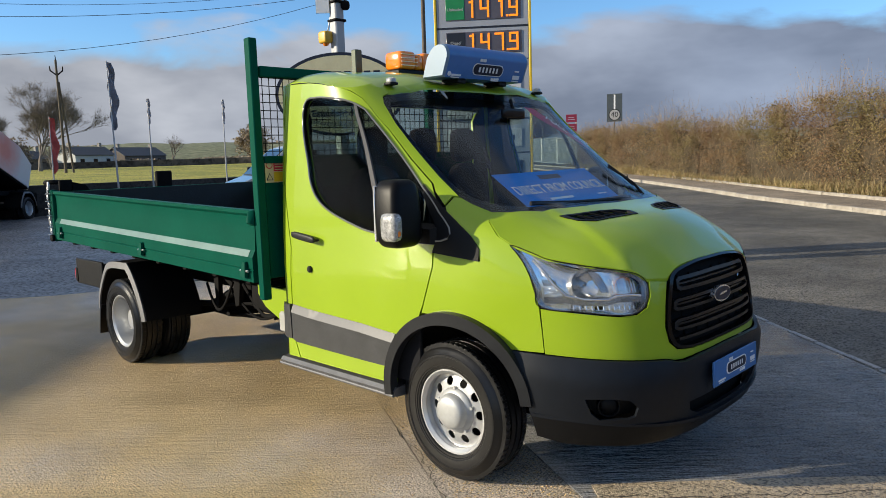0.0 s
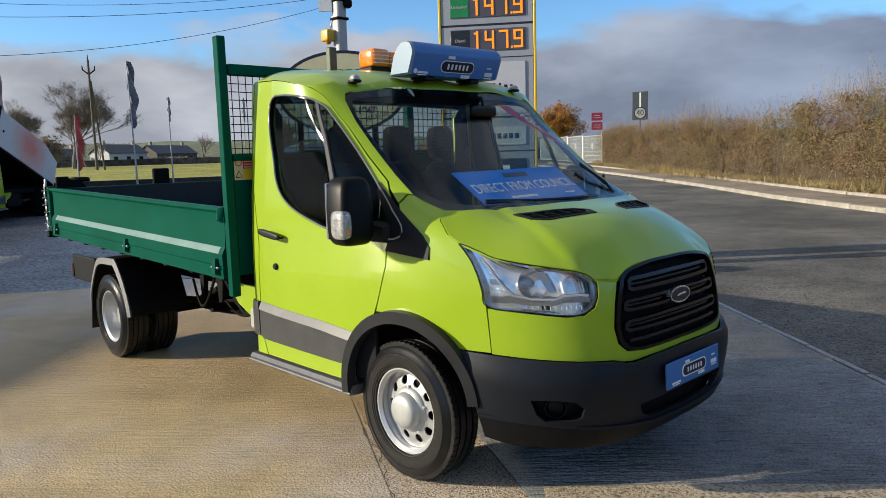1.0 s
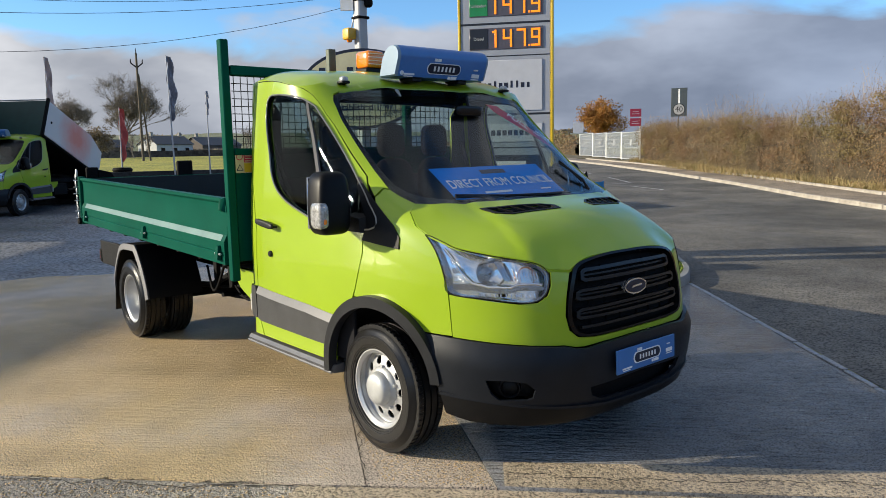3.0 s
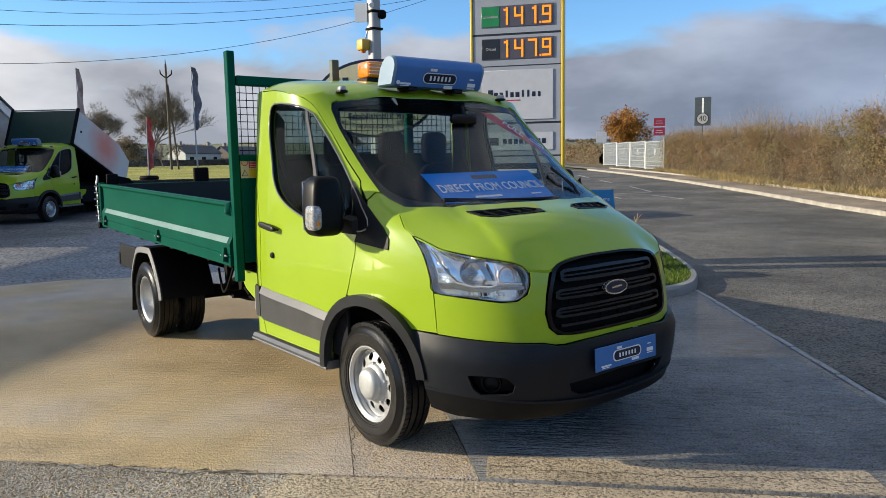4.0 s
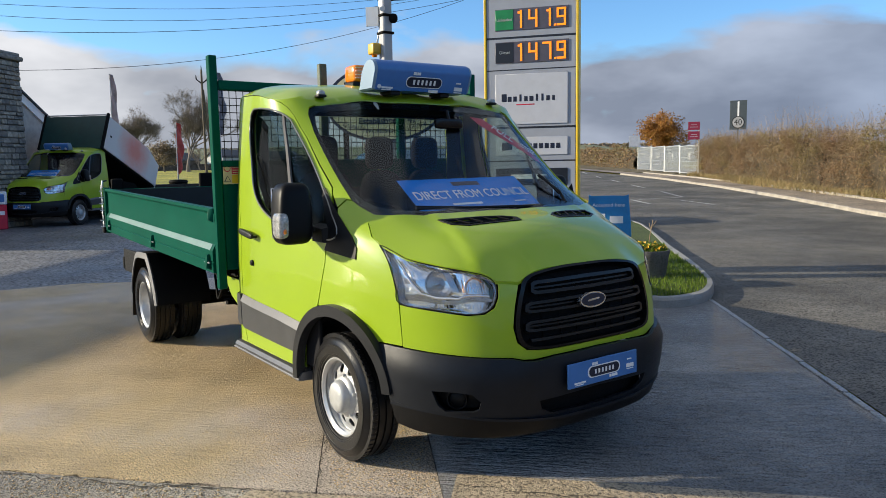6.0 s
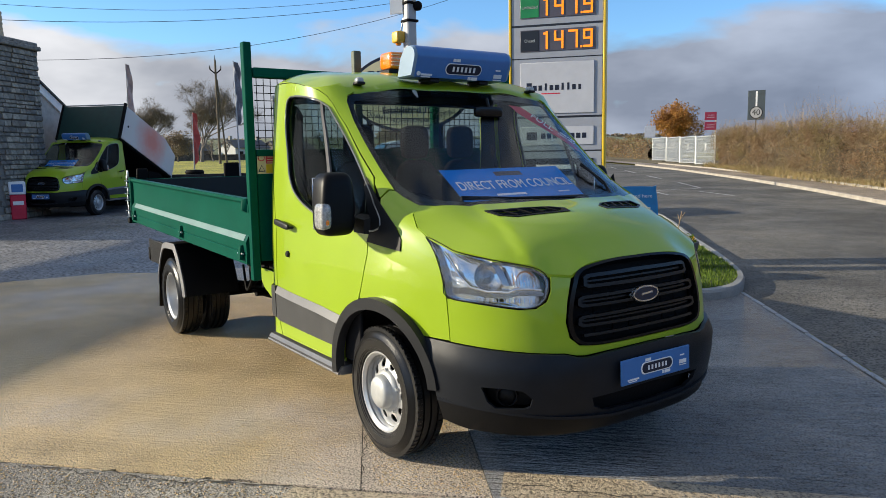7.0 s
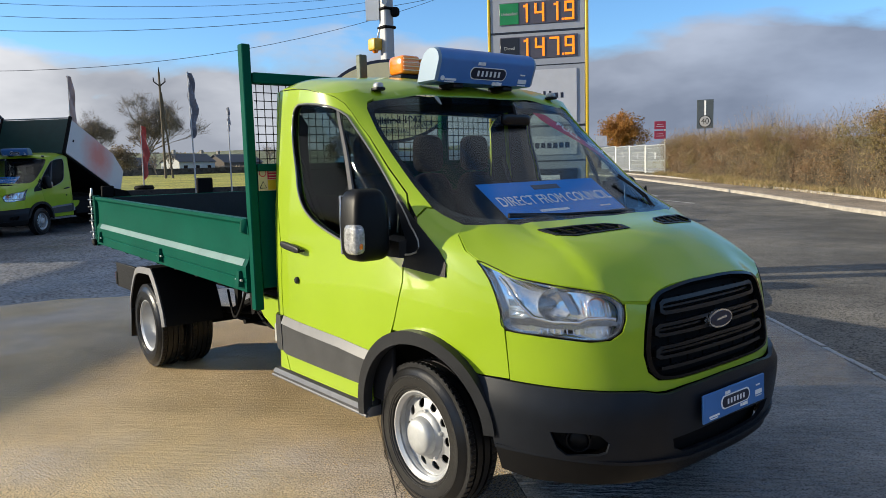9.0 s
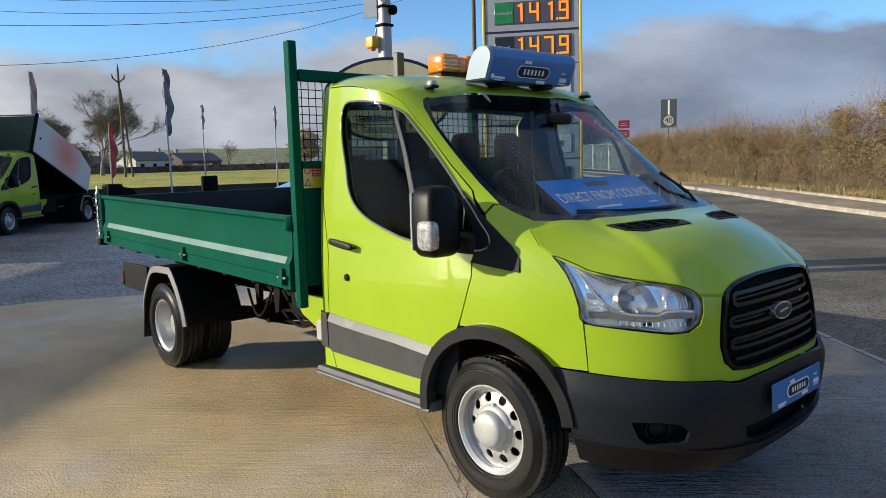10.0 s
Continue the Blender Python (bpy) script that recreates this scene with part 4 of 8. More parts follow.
def build_cab(root):
    # skin panels, doors and glass on both sides
    for side in (1, -1):
        door = skin_part("door", DOOR, LIME, root, holes=[GLASS], side=side, thick=0.02)
        cx, cz = 72.0, 1.68
        inner = [(cx + (p - cx) * 0.987, cz + (z - cz) * 0.976) for p, z in GLASS]
        o, h = loop_soft(dom(GLASS, side), 4), loop_soft(dom(inner, side), 4)
        part("window_seal", sheet(o, on_skin(-0.002), [h], 0.05, 0.016), GLOSSBLK, door, "gloss black window surround")
        # pale bead added to paint the lit edge of the black seal
        bead = [tuple(skin(u / KS, v, OUTWARD * 0.004)) for u, v in o]
        part("window_glint_bead", tube(bead + [bead[0]], 0.0055, 6), bead_glint, door)
        part("window_pane", sheet(loop_soft(dom([(cx + (p - cx) * 0.985, cz + (z - cz) * 0.975) for p, z in GLASS], side), 4), on_skin(-0.012), (), 0.08, 0.004), SIDEGLASS, door, "tinted side window").visible_shadow = False
        skin_part("window_divider", [(55.6, 1.972), (54.4, 1.964), (66.7, 1.250), (68.0, 1.254)], divider_grey, door, 0.001, 0.014, side=side)
        skin_part("waist_moulding", [(99.5, 0.732), (77.6, 0.700), (70.6, 0.678), (70.9, 0.535), (97.6, 0.545), (99.4, 0.56)], moulding_grey, door, 0.020, 0.024, side=side, label="wide dark grey side moulding")
        def bevel_fn(u, v, off):
            top = float(np.interp(abs(u / KS), [70.4, 77.6, 99.8], [0.722, 0.744, 0.776]))
            return skin(u / KS, v, OUTWARD * (0.028 - 0.024 * (v - top + 0.046) / 0.046 + off))
        # the bevel's paler grey paints the highlight it catches from the sky
        part("moulding_edge", sheet(dom([(99.6, 0.776), (77.6, 0.744), (70.5, 0.722), (70.6, 0.677), (77.6, 0.699), (99.4, 0.730)], side), bevel_fn, (), 0.06, 0.012), sheen_edge, door, "upper edge of the moulding, paler to paint its highlight")
        part("handle", moved(superbox((-0.115, -0.014, -0.021), (0.115, 0.014, 0.021), 0.5, 10, 24), pose(-0.998, -side * 1.072, 1.212, 0, 7, 0)), TRIMPL, door, "dark grey pull handle")
        part("handle_stem", cbox((-1.11, -side * 1.05 - 0.016, 1.212), (-1.08, -side * 1.05 + 0.016, 1.232), 0.006), TRIMPL, door)
        part("handle_stem", cbox((-0.91, -side * 1.05 - 0.016, 1.188), (-0.885, -side * 1.05 + 0.016, 1.204), 0.006), TRIMPL, door)
        part("lock", lathe([(0, -side * 1.052), (0.013, -side * 1.052), (0.020, -side * 1.046), (0.021, -side * 1.03)], 18, (-0.993, 0, 1.014)), TRIMPL, door, "round key lock")
        skin_part("rear_pillar", [(102.1, 2.125), (107, 2.125), (107, 0.46), (103.5, 0.44), (97.5, 0.44), (99.6, 0.54), (100.4, 0.70), (100.3, 0.963), (99.5, 1.138), (100.9, 1.307), (102.7, 1.546), (103.0, 1.818)], LIME, root, side=side)
        skin_part("pillar_moulding", [(105.8, 0.775), (100.3, 0.776), (99.9, 0.56), (105.2, 0.56)], moulding_grey, root, 0.020, 0.024, side=side)
        skin_part("fender", FENDER, LIME, root, side=side)
        skin_part("windscreen_pillar", PILLAR, LIME, root, side=side)
        skin_part("pillar_lining", [(46.0 + (p - 46.0) * 1.75, z) for p, z in PILLAR], LINING, root, -0.026, 0.006, side=side)
        skin_part("door_lining", DOOR, LIME if side > 0 else LINING, door, -0.030, 0.006, holes=[[(70 + (p - 70) * 1.0, 1.62 + (z - 1.62) * 1.0) for p, z in GLASS]], side=side)
        skin_part("mirror_base", [(49.3, 1.525), (50.2, 1.40), (52.5, 1.27), (55.1, 1.150), (61.9, 1.180), (58.5, 1.26), (54.2, 1.37), (51.6, 1.47)], BLACKPL, root, 0.007, 0.016, side=side, label="black triangular mirror base")
        # wheel arch lip and liner
        arch = []
        for a in range(4, 190, 4):
            t = radians(a)
            arch.append((0.130 + 0.445 * math.cos(t), 0.450 + 0.437 * math.sin(t)))
        arch_in = [(0.130 + (x - 0.130) * 0.885, 0.450 + (z - 0.450) * 0.855) for x, z in arch]
        loop = arch + list(reversed(arch_in))

        def arch_fn(u, v, off, s=side):
            psi = 60.0
            for _ in range(14):
                q = cab_point(psi, v)
                psi += (q.x - u) * 26
                psi = min(max(psi, 30), 100)
            return skin(psi * s, v, OUTWARD * (0.050 + off))
        part("wheel_arch_trim", sheet(loop, arch_fn, (), 0.06, 0.055), TRIMPL, root, "dark grey wheel arch trim")
        lv, lf = [], []
        for x, z in arch_in:
            lv += [(x, -side * 0.985 if x < 0.3 else -side * (0.985 - (x - 0.3) * 0.45), z), (x, -side * 0.45, z)]
        lf = [(2 * i, 2 * i + 1, 2 * i + 3, 2 * i + 2) for i in range(len(arch_in) - 1)]
        part("arch_liner", (lv, lf), DARK, root)
        part("arch_wall", cbox((-0.45, -side * 0.45 - 0.01, 0.25), (0.60, -side * 0.45 + 0.01, 0.95)), DARK, root)
        # sill and side step
        part("side_step", prism([(-side * 0.90, 0.43), (-side * 1.045, 0.425), (-side * 1.062, 0.405), (-side * 1.050, 0.376), (-side * 0.90, 0.368)], "x", -1.33, -0.25), step_grey, root, "grey metal side step")
        part("step_edge", tube([(-1.33, -side * 1.062, 0.386), (-0.26, -side * 1.060, 0.382)], 0.009, 8), step_grey, root)
    fas = both([(0, 0.690), (15.8, 0.686), (22, 0.678), (24.6, 0.682), (27.5, 0.697), (34.7, 0.706), (41, 0.716), (48.0, 0.728), (48.0, 0.940), (42.3, 0.923), (36.2, 0.906), (32.7, 0.912), (30.4, 0.943), (29.3, 0.994), (28.9, 1.060), (24.2, 1.048), (25.9, 0.937), (26.7, 0.842), (26.1, 0.768), (23.8, 0.728), (18.4, 0.717), (8, 0.716), (0, 0.716)])
    skin_part("front_panel", fas, LIME, root)
    # bonnet with its two vents
    ring, fn = bonnet_mesh()

    v_r = [(0.500, -0.555), (0.590, -0.20), (0.640, -0.140), (0.690, -0.150), (0.640, -0.46), (0.590, -0.535)]
    v_l = [(x, -y) for x, y in v_r]
    bon = part("bonnet", sheet(ring, fn, [v_r, v_l], 0.03, 0.015), LIME, root)
    for v in (v_r, v_l):
        s = 1 if v is v_r else -1
        part("vent_tray", sheet(v, lambda u, w, off: fn(u, w, off - 0.028), (), 0.06, 0.004), GLOSSBLK, bon, "black air vent")
        cx, cy = sum(p[0] for p in v) / 6, sum(p[1] for p in v) / 6
        part("vent_frame", sheet([(cx + (x - cx) * 1.06, cy + (y - cy) * 1.05) for x, y in v], lambda u, w, off: fn(u, w, off + 0.004), [[(cx + (x - cx) * 0.86, cy + (y - cy) * 0.93) for x, y in v]], 0.05, 0.012), BLACKPL, bon)
        bars = []
        for k in range(4):
            yy = -s * (0.215 + 0.08 * k)
            bars.append(tube([tuple(fn(0.535 + 0.02 * (3 - k) - 0.005, yy - s * 0.015, 0.0)), tuple(fn(0.655 - 0.012 * k, yy + s * 0.015, 0.0))], 0.005, 6))
        for k in range(3):
            xx = 0.575 + 0.028 * k
            bars.append(tube([tuple(fn(xx, -s * 0.17, -0.012)), tuple(fn(xx - 0.03, -s * 0.50, -0.012))], 0.006, 6))
        part("vent_slats", join(*bars), BLACKPL, bon)
    # roof
    ring, fnr = roof_mesh()
    part("roof", sheet(ring, fnr, (), 0.05, 0.015), LIME, root, angle=60)
    for side in (1, -1):
        gut = [cab_point(p * side, z) for p, z in open_soft(((99, 2.127), (95, 2.125), (90, 2.120), (80, 2.11), (73.2, 2.100), (64, 2.080)), 5)]
        part("gutter_seal", tube([p + Vector((0, -side * 0.001, 0)) for p in gut], 0.0030, 6, 0.0014), BLACKPL, root)
    # windscreen
    scr = skin_part("windscreen", both(SCREEN_HALF), SCREEN, root, -0.006, 0.005, step=0.10)
    scr.visible_shadow = False
    band_in = both([(0, 2.03), (14, 2.028), (30, 2.012), (39.5, 1.992), (41.9, 1.96), (42.9, 1.85), (43.0, 1.733), (42.4, 1.558), (41.2, 1.465), (37.5, 1.420), (27.7, 1.400), (9.2, 1.395), (0, 1.395)])
    ob = part("screen_border", sheet(dom(both(SCREEN_HALF)), on_skin(-0.013), [loop_soft(dom(band_in), 3)], 0.08, 0.004), GLOSSBLK, root, "black printed border of the windscreen")
    skin_part("screen_tag", [(18.3, 2.058), (19.7, 2.058), (19.4, 2.024), (18.9, 2.010), (18.5, 2.024)], plain_tag, root, -0.0015, 0.003, soft=3, label="small pale plastic tag")
    # back wall with its window
    back = [(-0.96, 0.46), (0.96, 0.46), (0.985, 1.3), (0.93, 2.10), (0, 2.15), (-0.93, 2.10), (-0.985, 1.3)]
    wins = [loop_soft([(-0.80, 1.53), (-0.76, 1.49), (0.76, 1.49), (0.80, 1.53), (0.80, 1.93), (0.74, 2.01), (-0.74, 2.01), (-0.80, 1.93)], 3)]
    part("back_lining", sheet(back, lambda u, v, off: Vector((-1.262 - off, u * 0.97, v)), wins, 0.12, 0.01), LINING, root)
    part("back_wall", sheet(back, lambda u, v, off: Vector((-1.30 - off, u, v)), wins, 0.12, 0.03), LIME, root)
    for w in wins:
        part("rear_pane", sheet(w, lambda u, v, off: Vector((-1.30 - off, u, v)), (), 0.2, 0.004), SIDEGLASS, root).visible_shadow = False
    # lamps
    for side in (1, -1):
        lamp = part("headlamp", sheet(loop_soft(dom(LAMP, side), 4), on_skin(-0.002), (), 0.04, 0.003), CLEAR, root, "clear headlamp with chrome reflectors")
        lamp.visible_shadow = False
        shrink = lambda k, q=39.5, w=1.045: [(q + (p - q) * k, w + (z - w) * k) for p, z in LAMP]
        part("lamp_housing", sheet(loop_soft(dom(shrink(0.99), side), 4), lambda u, v, off: skin(u / KS, v, OUTWARD * (-0.055 - 0.02 * math.sin(u / KS * 0.5) + off)), (), 0.05, 0.004), REFLECT, lamp)
        part("lamp_bezel", sheet(loop_soft(dom(LAMP, side), 4), on_skin(-0.006), [loop_soft(dom(shrink(0.968), side), 4)], 0.05, 0.04), plain_bezel, lamp)
        rim = [skin(u / KS, v, OUTWARD * 0.001) for u, v in loop_soft(dom(LAMP, side), 4)]
        part("lamp_seal", tube(rim + [rim[0]], 0.0022, 6), BLACKPL, lamp)
        for k in range(9):
            p = 36.6 - 0.62 * k
            part("reflector_rib", tube([skin(p * side, 1.018, OUTWARD * -0.036), skin((p - 0.1) * side, 1.088 - 0.002 * k, OUTWARD * -0.040)], 0.0032, 5), plain_ribbed, lamp)
        for k in range(12):
            p = 43.4 - 0.95 * k
            part("lower_rib", tube([skin(p * side, 0.938, OUTWARD * -0.020), skin(p * side, 0.958, OUTWARD * -0.026)], 0.0028, 5), CHROME, lamp)
        def lamp_piece(name, p0, p1, z0, z1, base, thick, mt):
            """A small facet inside the lamp."""
            part(name, sheet(dom([(p0, z0), (p1, z0), (p1, z1), (p0, z1)], side), on_skin(base), (), 0.03, thick), mt, lamp)
        for (p, z, r, mt) in ((41.2, 1.062, 0.072, REFLECT), (34.4, 1.045, 0.050, amber_chrome)):
            c = skin(p * side, z, OUTWARD * -0.050)
            d = (skin(p * side, z, OUTWARD * 0.05) - c).normalized()
            d = (d + Vector((0.8, 0, 0.1))).normalized()
            m = frame3(c, d.cross(Vector((0, 0, 1))), d)
            part("reflector_bowl", moved(lathe([(0.010, -0.020), (r * 0.45, -0.014), (r * 0.8, 0.002), (r, 0.020)], 30), m), mt, lamp)
            part("bulb", moved(lathe([(0, 0.014), (0.012, 0.008), (0.014, -0.02)], 12), m), plain_bezel if p > 36 else AMBER, lamp)
        part("lamp_divider", sheet(dom([(38.6, 1.02), (37.4, 1.02), (38.2, 1.118), (39.6, 1.122)], side), on_skin(-0.03), (), 0.03, 0.02), plain_bezel, lamp)
        line = [(47.2, 1.17), (46.6, 1.13), (45.8, 1.06), (44.2, 1.005), (41.5, 0.988), (37.6, 0.988), (36.2, 1.004), (33.0, 1.006), (31.2, 1.000)]
        part("chrome_strip", tube([skin(p * side, z, OUTWARD * -0.016) for p, z in line], 0.0075, 8), CHROME, lamp)
        part("lamp_shelf", sheet(loop_soft(dom([(45.6, 1.00), (44.0, 0.996), (41.5, 0.980), (37.6, 0.980), (36.0, 0.996), (31.2, 0.992), (31.0, 0.972), (36.0, 0.972), (38.0, 0.958), (42.5, 0.960), (45.4, 0.976)], side), 2), on_skin(-0.024), (), 0.04, 0.012), plain_bezel, lamp)
        for k in range(4):
            z = 0.965 + 0.042 * k
            lamp_piece("side_facet", 47.6 - 0.10 * k, 45.5 - 0.05 * k - (0.5 if k < 2 else 0), z, z + 0.030, -0.032 - 0.003 * (k % 2), 0.008, plain_ribbed if k % 2 else plain_bezel)
        for k in range(6):
            p = 43.6 - 1.75 * k
            lamp_piece("lower_facet", p, p - 1.35, 0.936 + (0.004 if k > 3 else 0.008 - 0.002 * k), 0.962, -0.034 + 0.006 * (k % 2), 0.008, (plain_ribbed, REFLECT, DARK, REFLECT, plain_ribbed, REFLECT)[k])
    # grille
    gr = part("grille", sheet(dom(both(GRILLE_HALF)), on_skin(-0.055), (), 0.07, 0.006), DARK, root, "black slatted radiator grille")
    gin = [(p * 0.958, 0.917 + (z - 0.917) * 0.945) for p, z in both(GRILLE_HALF)]
    part("grille_frame", sheet(loop_soft(dom(both(GRILLE_HALF)), 3), on_skin(0.006), [loop_soft(dom(gin), 3)], 0.06, 0.05), GLOSSBLK, gr)
    bars = []
    for z0, z1, w in ((1.062, 0.995, 20.5), (0.960, 0.905, 22.8), (0.866, 0.812, 23.2)):
        outer = [(-w + 1.2, z0), (0, z0 + 0.004), (w - 1.2, z0), (w, z0 - 0.012), (w + 0.3, z1 + 0.012), (w - 0.9, z1), (0, z1 - 0.004), (-w + 0.9, z1), (-w - 0.3, z1 + 0.012), (-w, z0 - 0.012)]
        mid = (z0 + z1) / 2
        inner = [(p * 0.955, mid + (z - mid) * 0.50) for p, z in outer]
        bars.append(sheet(dom(outer), on_skin(-0.006), [dom(inner)], 0.05, 0.028))
        bars.append(sheet(dom([(-w * 0.95, mid + 0.004), (w * 0.95, mid + 0.004), (w * 0.95, mid - 0.005), (-w * 0.95, mid - 0.005)]), on_skin(-0.025), (), 0.05, 0.02))
    bars.append(sheet(dom([(-22, 0.778), (22, 0.778), (22, 0.764), (-22, 0.764)]), on_skin(-0.012), (), 0.05, 0.025))
    for k, g in enumerate(bars):
        part("grille_bar", g, grille_black, gr)
    ribs = [tube([skin(p, 0.75, OUTWARD * -0.05), skin(p * 0.97, 1.08, OUTWARD * -0.05)], 0.005, 6) for p in (-17, -10.5, -4, 4, 10.5, 17)]
    part("grille_ribs", join(*ribs), DARK, gr)
    e0 = skin(0, 0.931, OUTWARD * 0.008)
    tilt = pose(e0.x, 0, 0.931, 0, -6, 0)

    def oval(rx, rz, d):
        return [(rx * math.cos(2 * math.pi * k / 32), rz * math.sin(2 * math.pi * k / 32)) for k in range(32)]
    badge = part("badge", moved(prism(oval(0.095, 0.041, 0), "x", -0.02, 0.007), tilt), badge_rim, gr, "oval blue badge with a chrome rim")
    part("badge_field", moved(prism(oval(0.085, 0.033, 0), "x", 0.0, 0.010), tilt), NAVY, badge)
    part("badge_mark", moved(prism([(-0.045, -0.006), (0.045, 0.0), (0.04, 0.010), (-0.035, 0.004)], "x", 0.0, 0.0115), tilt), badge_rim, badge)
    # bumper
    bump_half = [(0, 0.686), (15.8, 0.682), (22, 0.674), (24.6, 0.678), (27.5, 0.693), (34.7, 0.702), (41, 0.712), (47.9, 0.724), (53.3, 0.731), (51.9, 0.655), (50.4, 0.555), (49.6, 0.440), (42, 0.425), (30, 0.395), (15, 0.366), (0, 0.360)]

    def bfn(base):
        def fn2(u, v, off):
            psi = abs(u / KS)
            k = float(np.interp(v, [0.28, 0.36, 0.46, 0.60, 0.66, 0.70, 0.74], [0.006, 0.022, 0.034, 0.040, 0.036, 0.014, 0.004])) * float(np.interp(psi, [0, 18, 30, 40, 47, 54], [1, 1.05, 1.3, 1.5, 1.3, 0.55]))
            return skin(u / KS, v, OUTWARD * (k + base + off))
        return fn2
    fog_r = [(43.6, 0.548), (39, 0.552), (35.2, 0.540), (33.2, 0.495), (33.6, 0.445), (35.0, 0.432), (40.8, 0.430), (42.4, 0.465)]
    fog_r = [(37.4 + (p - 37.4) * 0.80, 0.488 + (z - 0.488) * 0.84) for p, z in fog_r]
    low_open = both([(0, 0.486), (14, 0.478), (21.0, 0.474), (20.0, 0.425), (16.6, 0.392), (0, 0.383)])
    fog_l = [(-p, z) for p, z in fog_r]
    bumper = part("bumper", sheet(dom(both(bump_half)), bfn(0), [dom(fog_r), dom(fog_l), dom(low_open)], 0.06, 0.02), GREYPL, root, "dark grey textured front bumper")
    low_half = [(0, 0.355), (15, 0.361), (30, 0.390), (42, 0.420), (49.4, 0.434), (48.6, 0.33), (44.6, 0.300), (35, 0.290), (15, 0.280), (0, 0.280)]
    part("lower_bumper", sheet(dom(both(low_half)), lambda u, v, off: skin(u / KS, v, OUTWARD * (float(np.interp(v, [0.27, 0.31, 0.40]  , [-0.012, 0.018, 0.036])) + off)), (), 0.06, 0.02), BLACKPL, root)
    part("bumper_lip", sheet(dom(both([(0, 0.366), (15, 0.372), (30, 0.402), (42, 0.432), (49.4, 0.447), (49.4, 0.432), (42, 0.418), (30, 0.388), (15, 0.358), (0, 0.352)])), lambda u, v, off: skin(u / KS, v, OUTWARD * (0.042 + off)), (), 0.06, 0.02), GREYPL, bumper)
    for side in (1, -1):
        part("fog_recess", sheet(dom([(38.4 + (p - 38.4) * 1.15, 0.49 + (z - 0.49) * 1.1) for p, z in fog_r], side), on_skin(-0.03), (), 0.06, 0.004), BLACKPL, bumper)
        c = skin(38.6 * side, 0.487, OUTWARD * -0.02)
        d = (skin(38.6 * side, 0.487, OUTWARD * 0.05) - c).normalized()
        part("fog_blank", moved(lathe([(0, 0.02), (0.03, 0.018), (0.042, 0.008), (0.046, 0.022), (0.052, 0.022), (0.054, 0.0)], 24), frame3(c, d.cross(Vector((0, 0, 1))), d)), BLACKPL, bumper)
    part("lower_intake", sheet(dom(both([(0, 0.54), (24, 0.53), (25, 0.40), (22, 0.31), (0, 0.30)])), on_skin(-0.03), (), 0.06, 0.004), DARK, bumper)
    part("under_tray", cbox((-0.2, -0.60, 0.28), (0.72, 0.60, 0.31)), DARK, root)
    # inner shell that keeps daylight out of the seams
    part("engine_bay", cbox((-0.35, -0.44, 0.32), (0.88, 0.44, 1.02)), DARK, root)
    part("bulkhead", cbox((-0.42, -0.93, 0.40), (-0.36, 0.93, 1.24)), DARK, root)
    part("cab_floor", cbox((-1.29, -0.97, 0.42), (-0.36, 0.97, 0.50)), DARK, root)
    for side in (1, -1):
        part("door_card", cbox((-1.22, -side * 0.985 - 0.012, 0.46), (-0.10, -side * 0.985 + 0.012, 1.24)), LINING, root)


divider_grey = plain("divider_grey", (0.10, 0.10, 0.105), 0.6, spec=0.08)
grille_black = plain("grille_black", (0.007, 0.0075, 0.009), 0.35, spec=0.3)
plain_tag = plain("pale_tag", (0.40, 0.42, 0.40), 0.3, var=0.1)
step_grey = plain("step_grey", (0.15, 0.15, 0.155), 0.4, metal=0.4, var=0.15)
amber_chrome = plain("amber_chrome", (0.90, 0.44, 0.20), 0.2, metal=0.9, var=0.15, scale=30)
# lighter than moulding_grey, with the sky's sheen put into the colour
sheen_edge = plain("moulding_sheen", (0.105, 0.106, 0.11), 0.42, var=0.1, spec=0.35)
moulding_grey = plain("moulding_grey", (0.048, 0.049, 0.051), 0.45, var=0.14, scale=9, bump=0.06, bscale=300, spec=0.3)
badge_rim = plain("badge_rim", (0.62, 0.65, 0.70), 0.25, metal=0.9, var=0.05)
bead_glint = plain("window_glint_bead", (0.26, 0.265, 0.25), 0.3, metal=0.6)
plain_bezel = plain("lamp_bezel", (0.34, 0.34, 0.35), 0.20, metal=0.9, var=0.06)
plain_ribbed = plain("ribbed_reflector", (0.76, 0.75, 0.73), 0.18, metal=1.0, var=0.15, scale=40, bump=0.6, bscale=70)
build_cab(truck)
AX_F, AX_R = 0.10, -3.625
for side in (1, -1):
    wheel(truck, AX_F, -side * 0.900, -side, False)
    wheel(truck, AX_R, -side * 1.035, -side, True)
    wheel(truck, AX_R, -side * 0.780, -side, True)


def round_bar(w, r, n=10):
    """A bar with round ends."""
    right = [(w + r * math.sin(math.pi * k / n), -r * math.cos(math.pi * k / n)) for k in range(n + 1)]
    return right + [(-x, -y) for x, y in right]


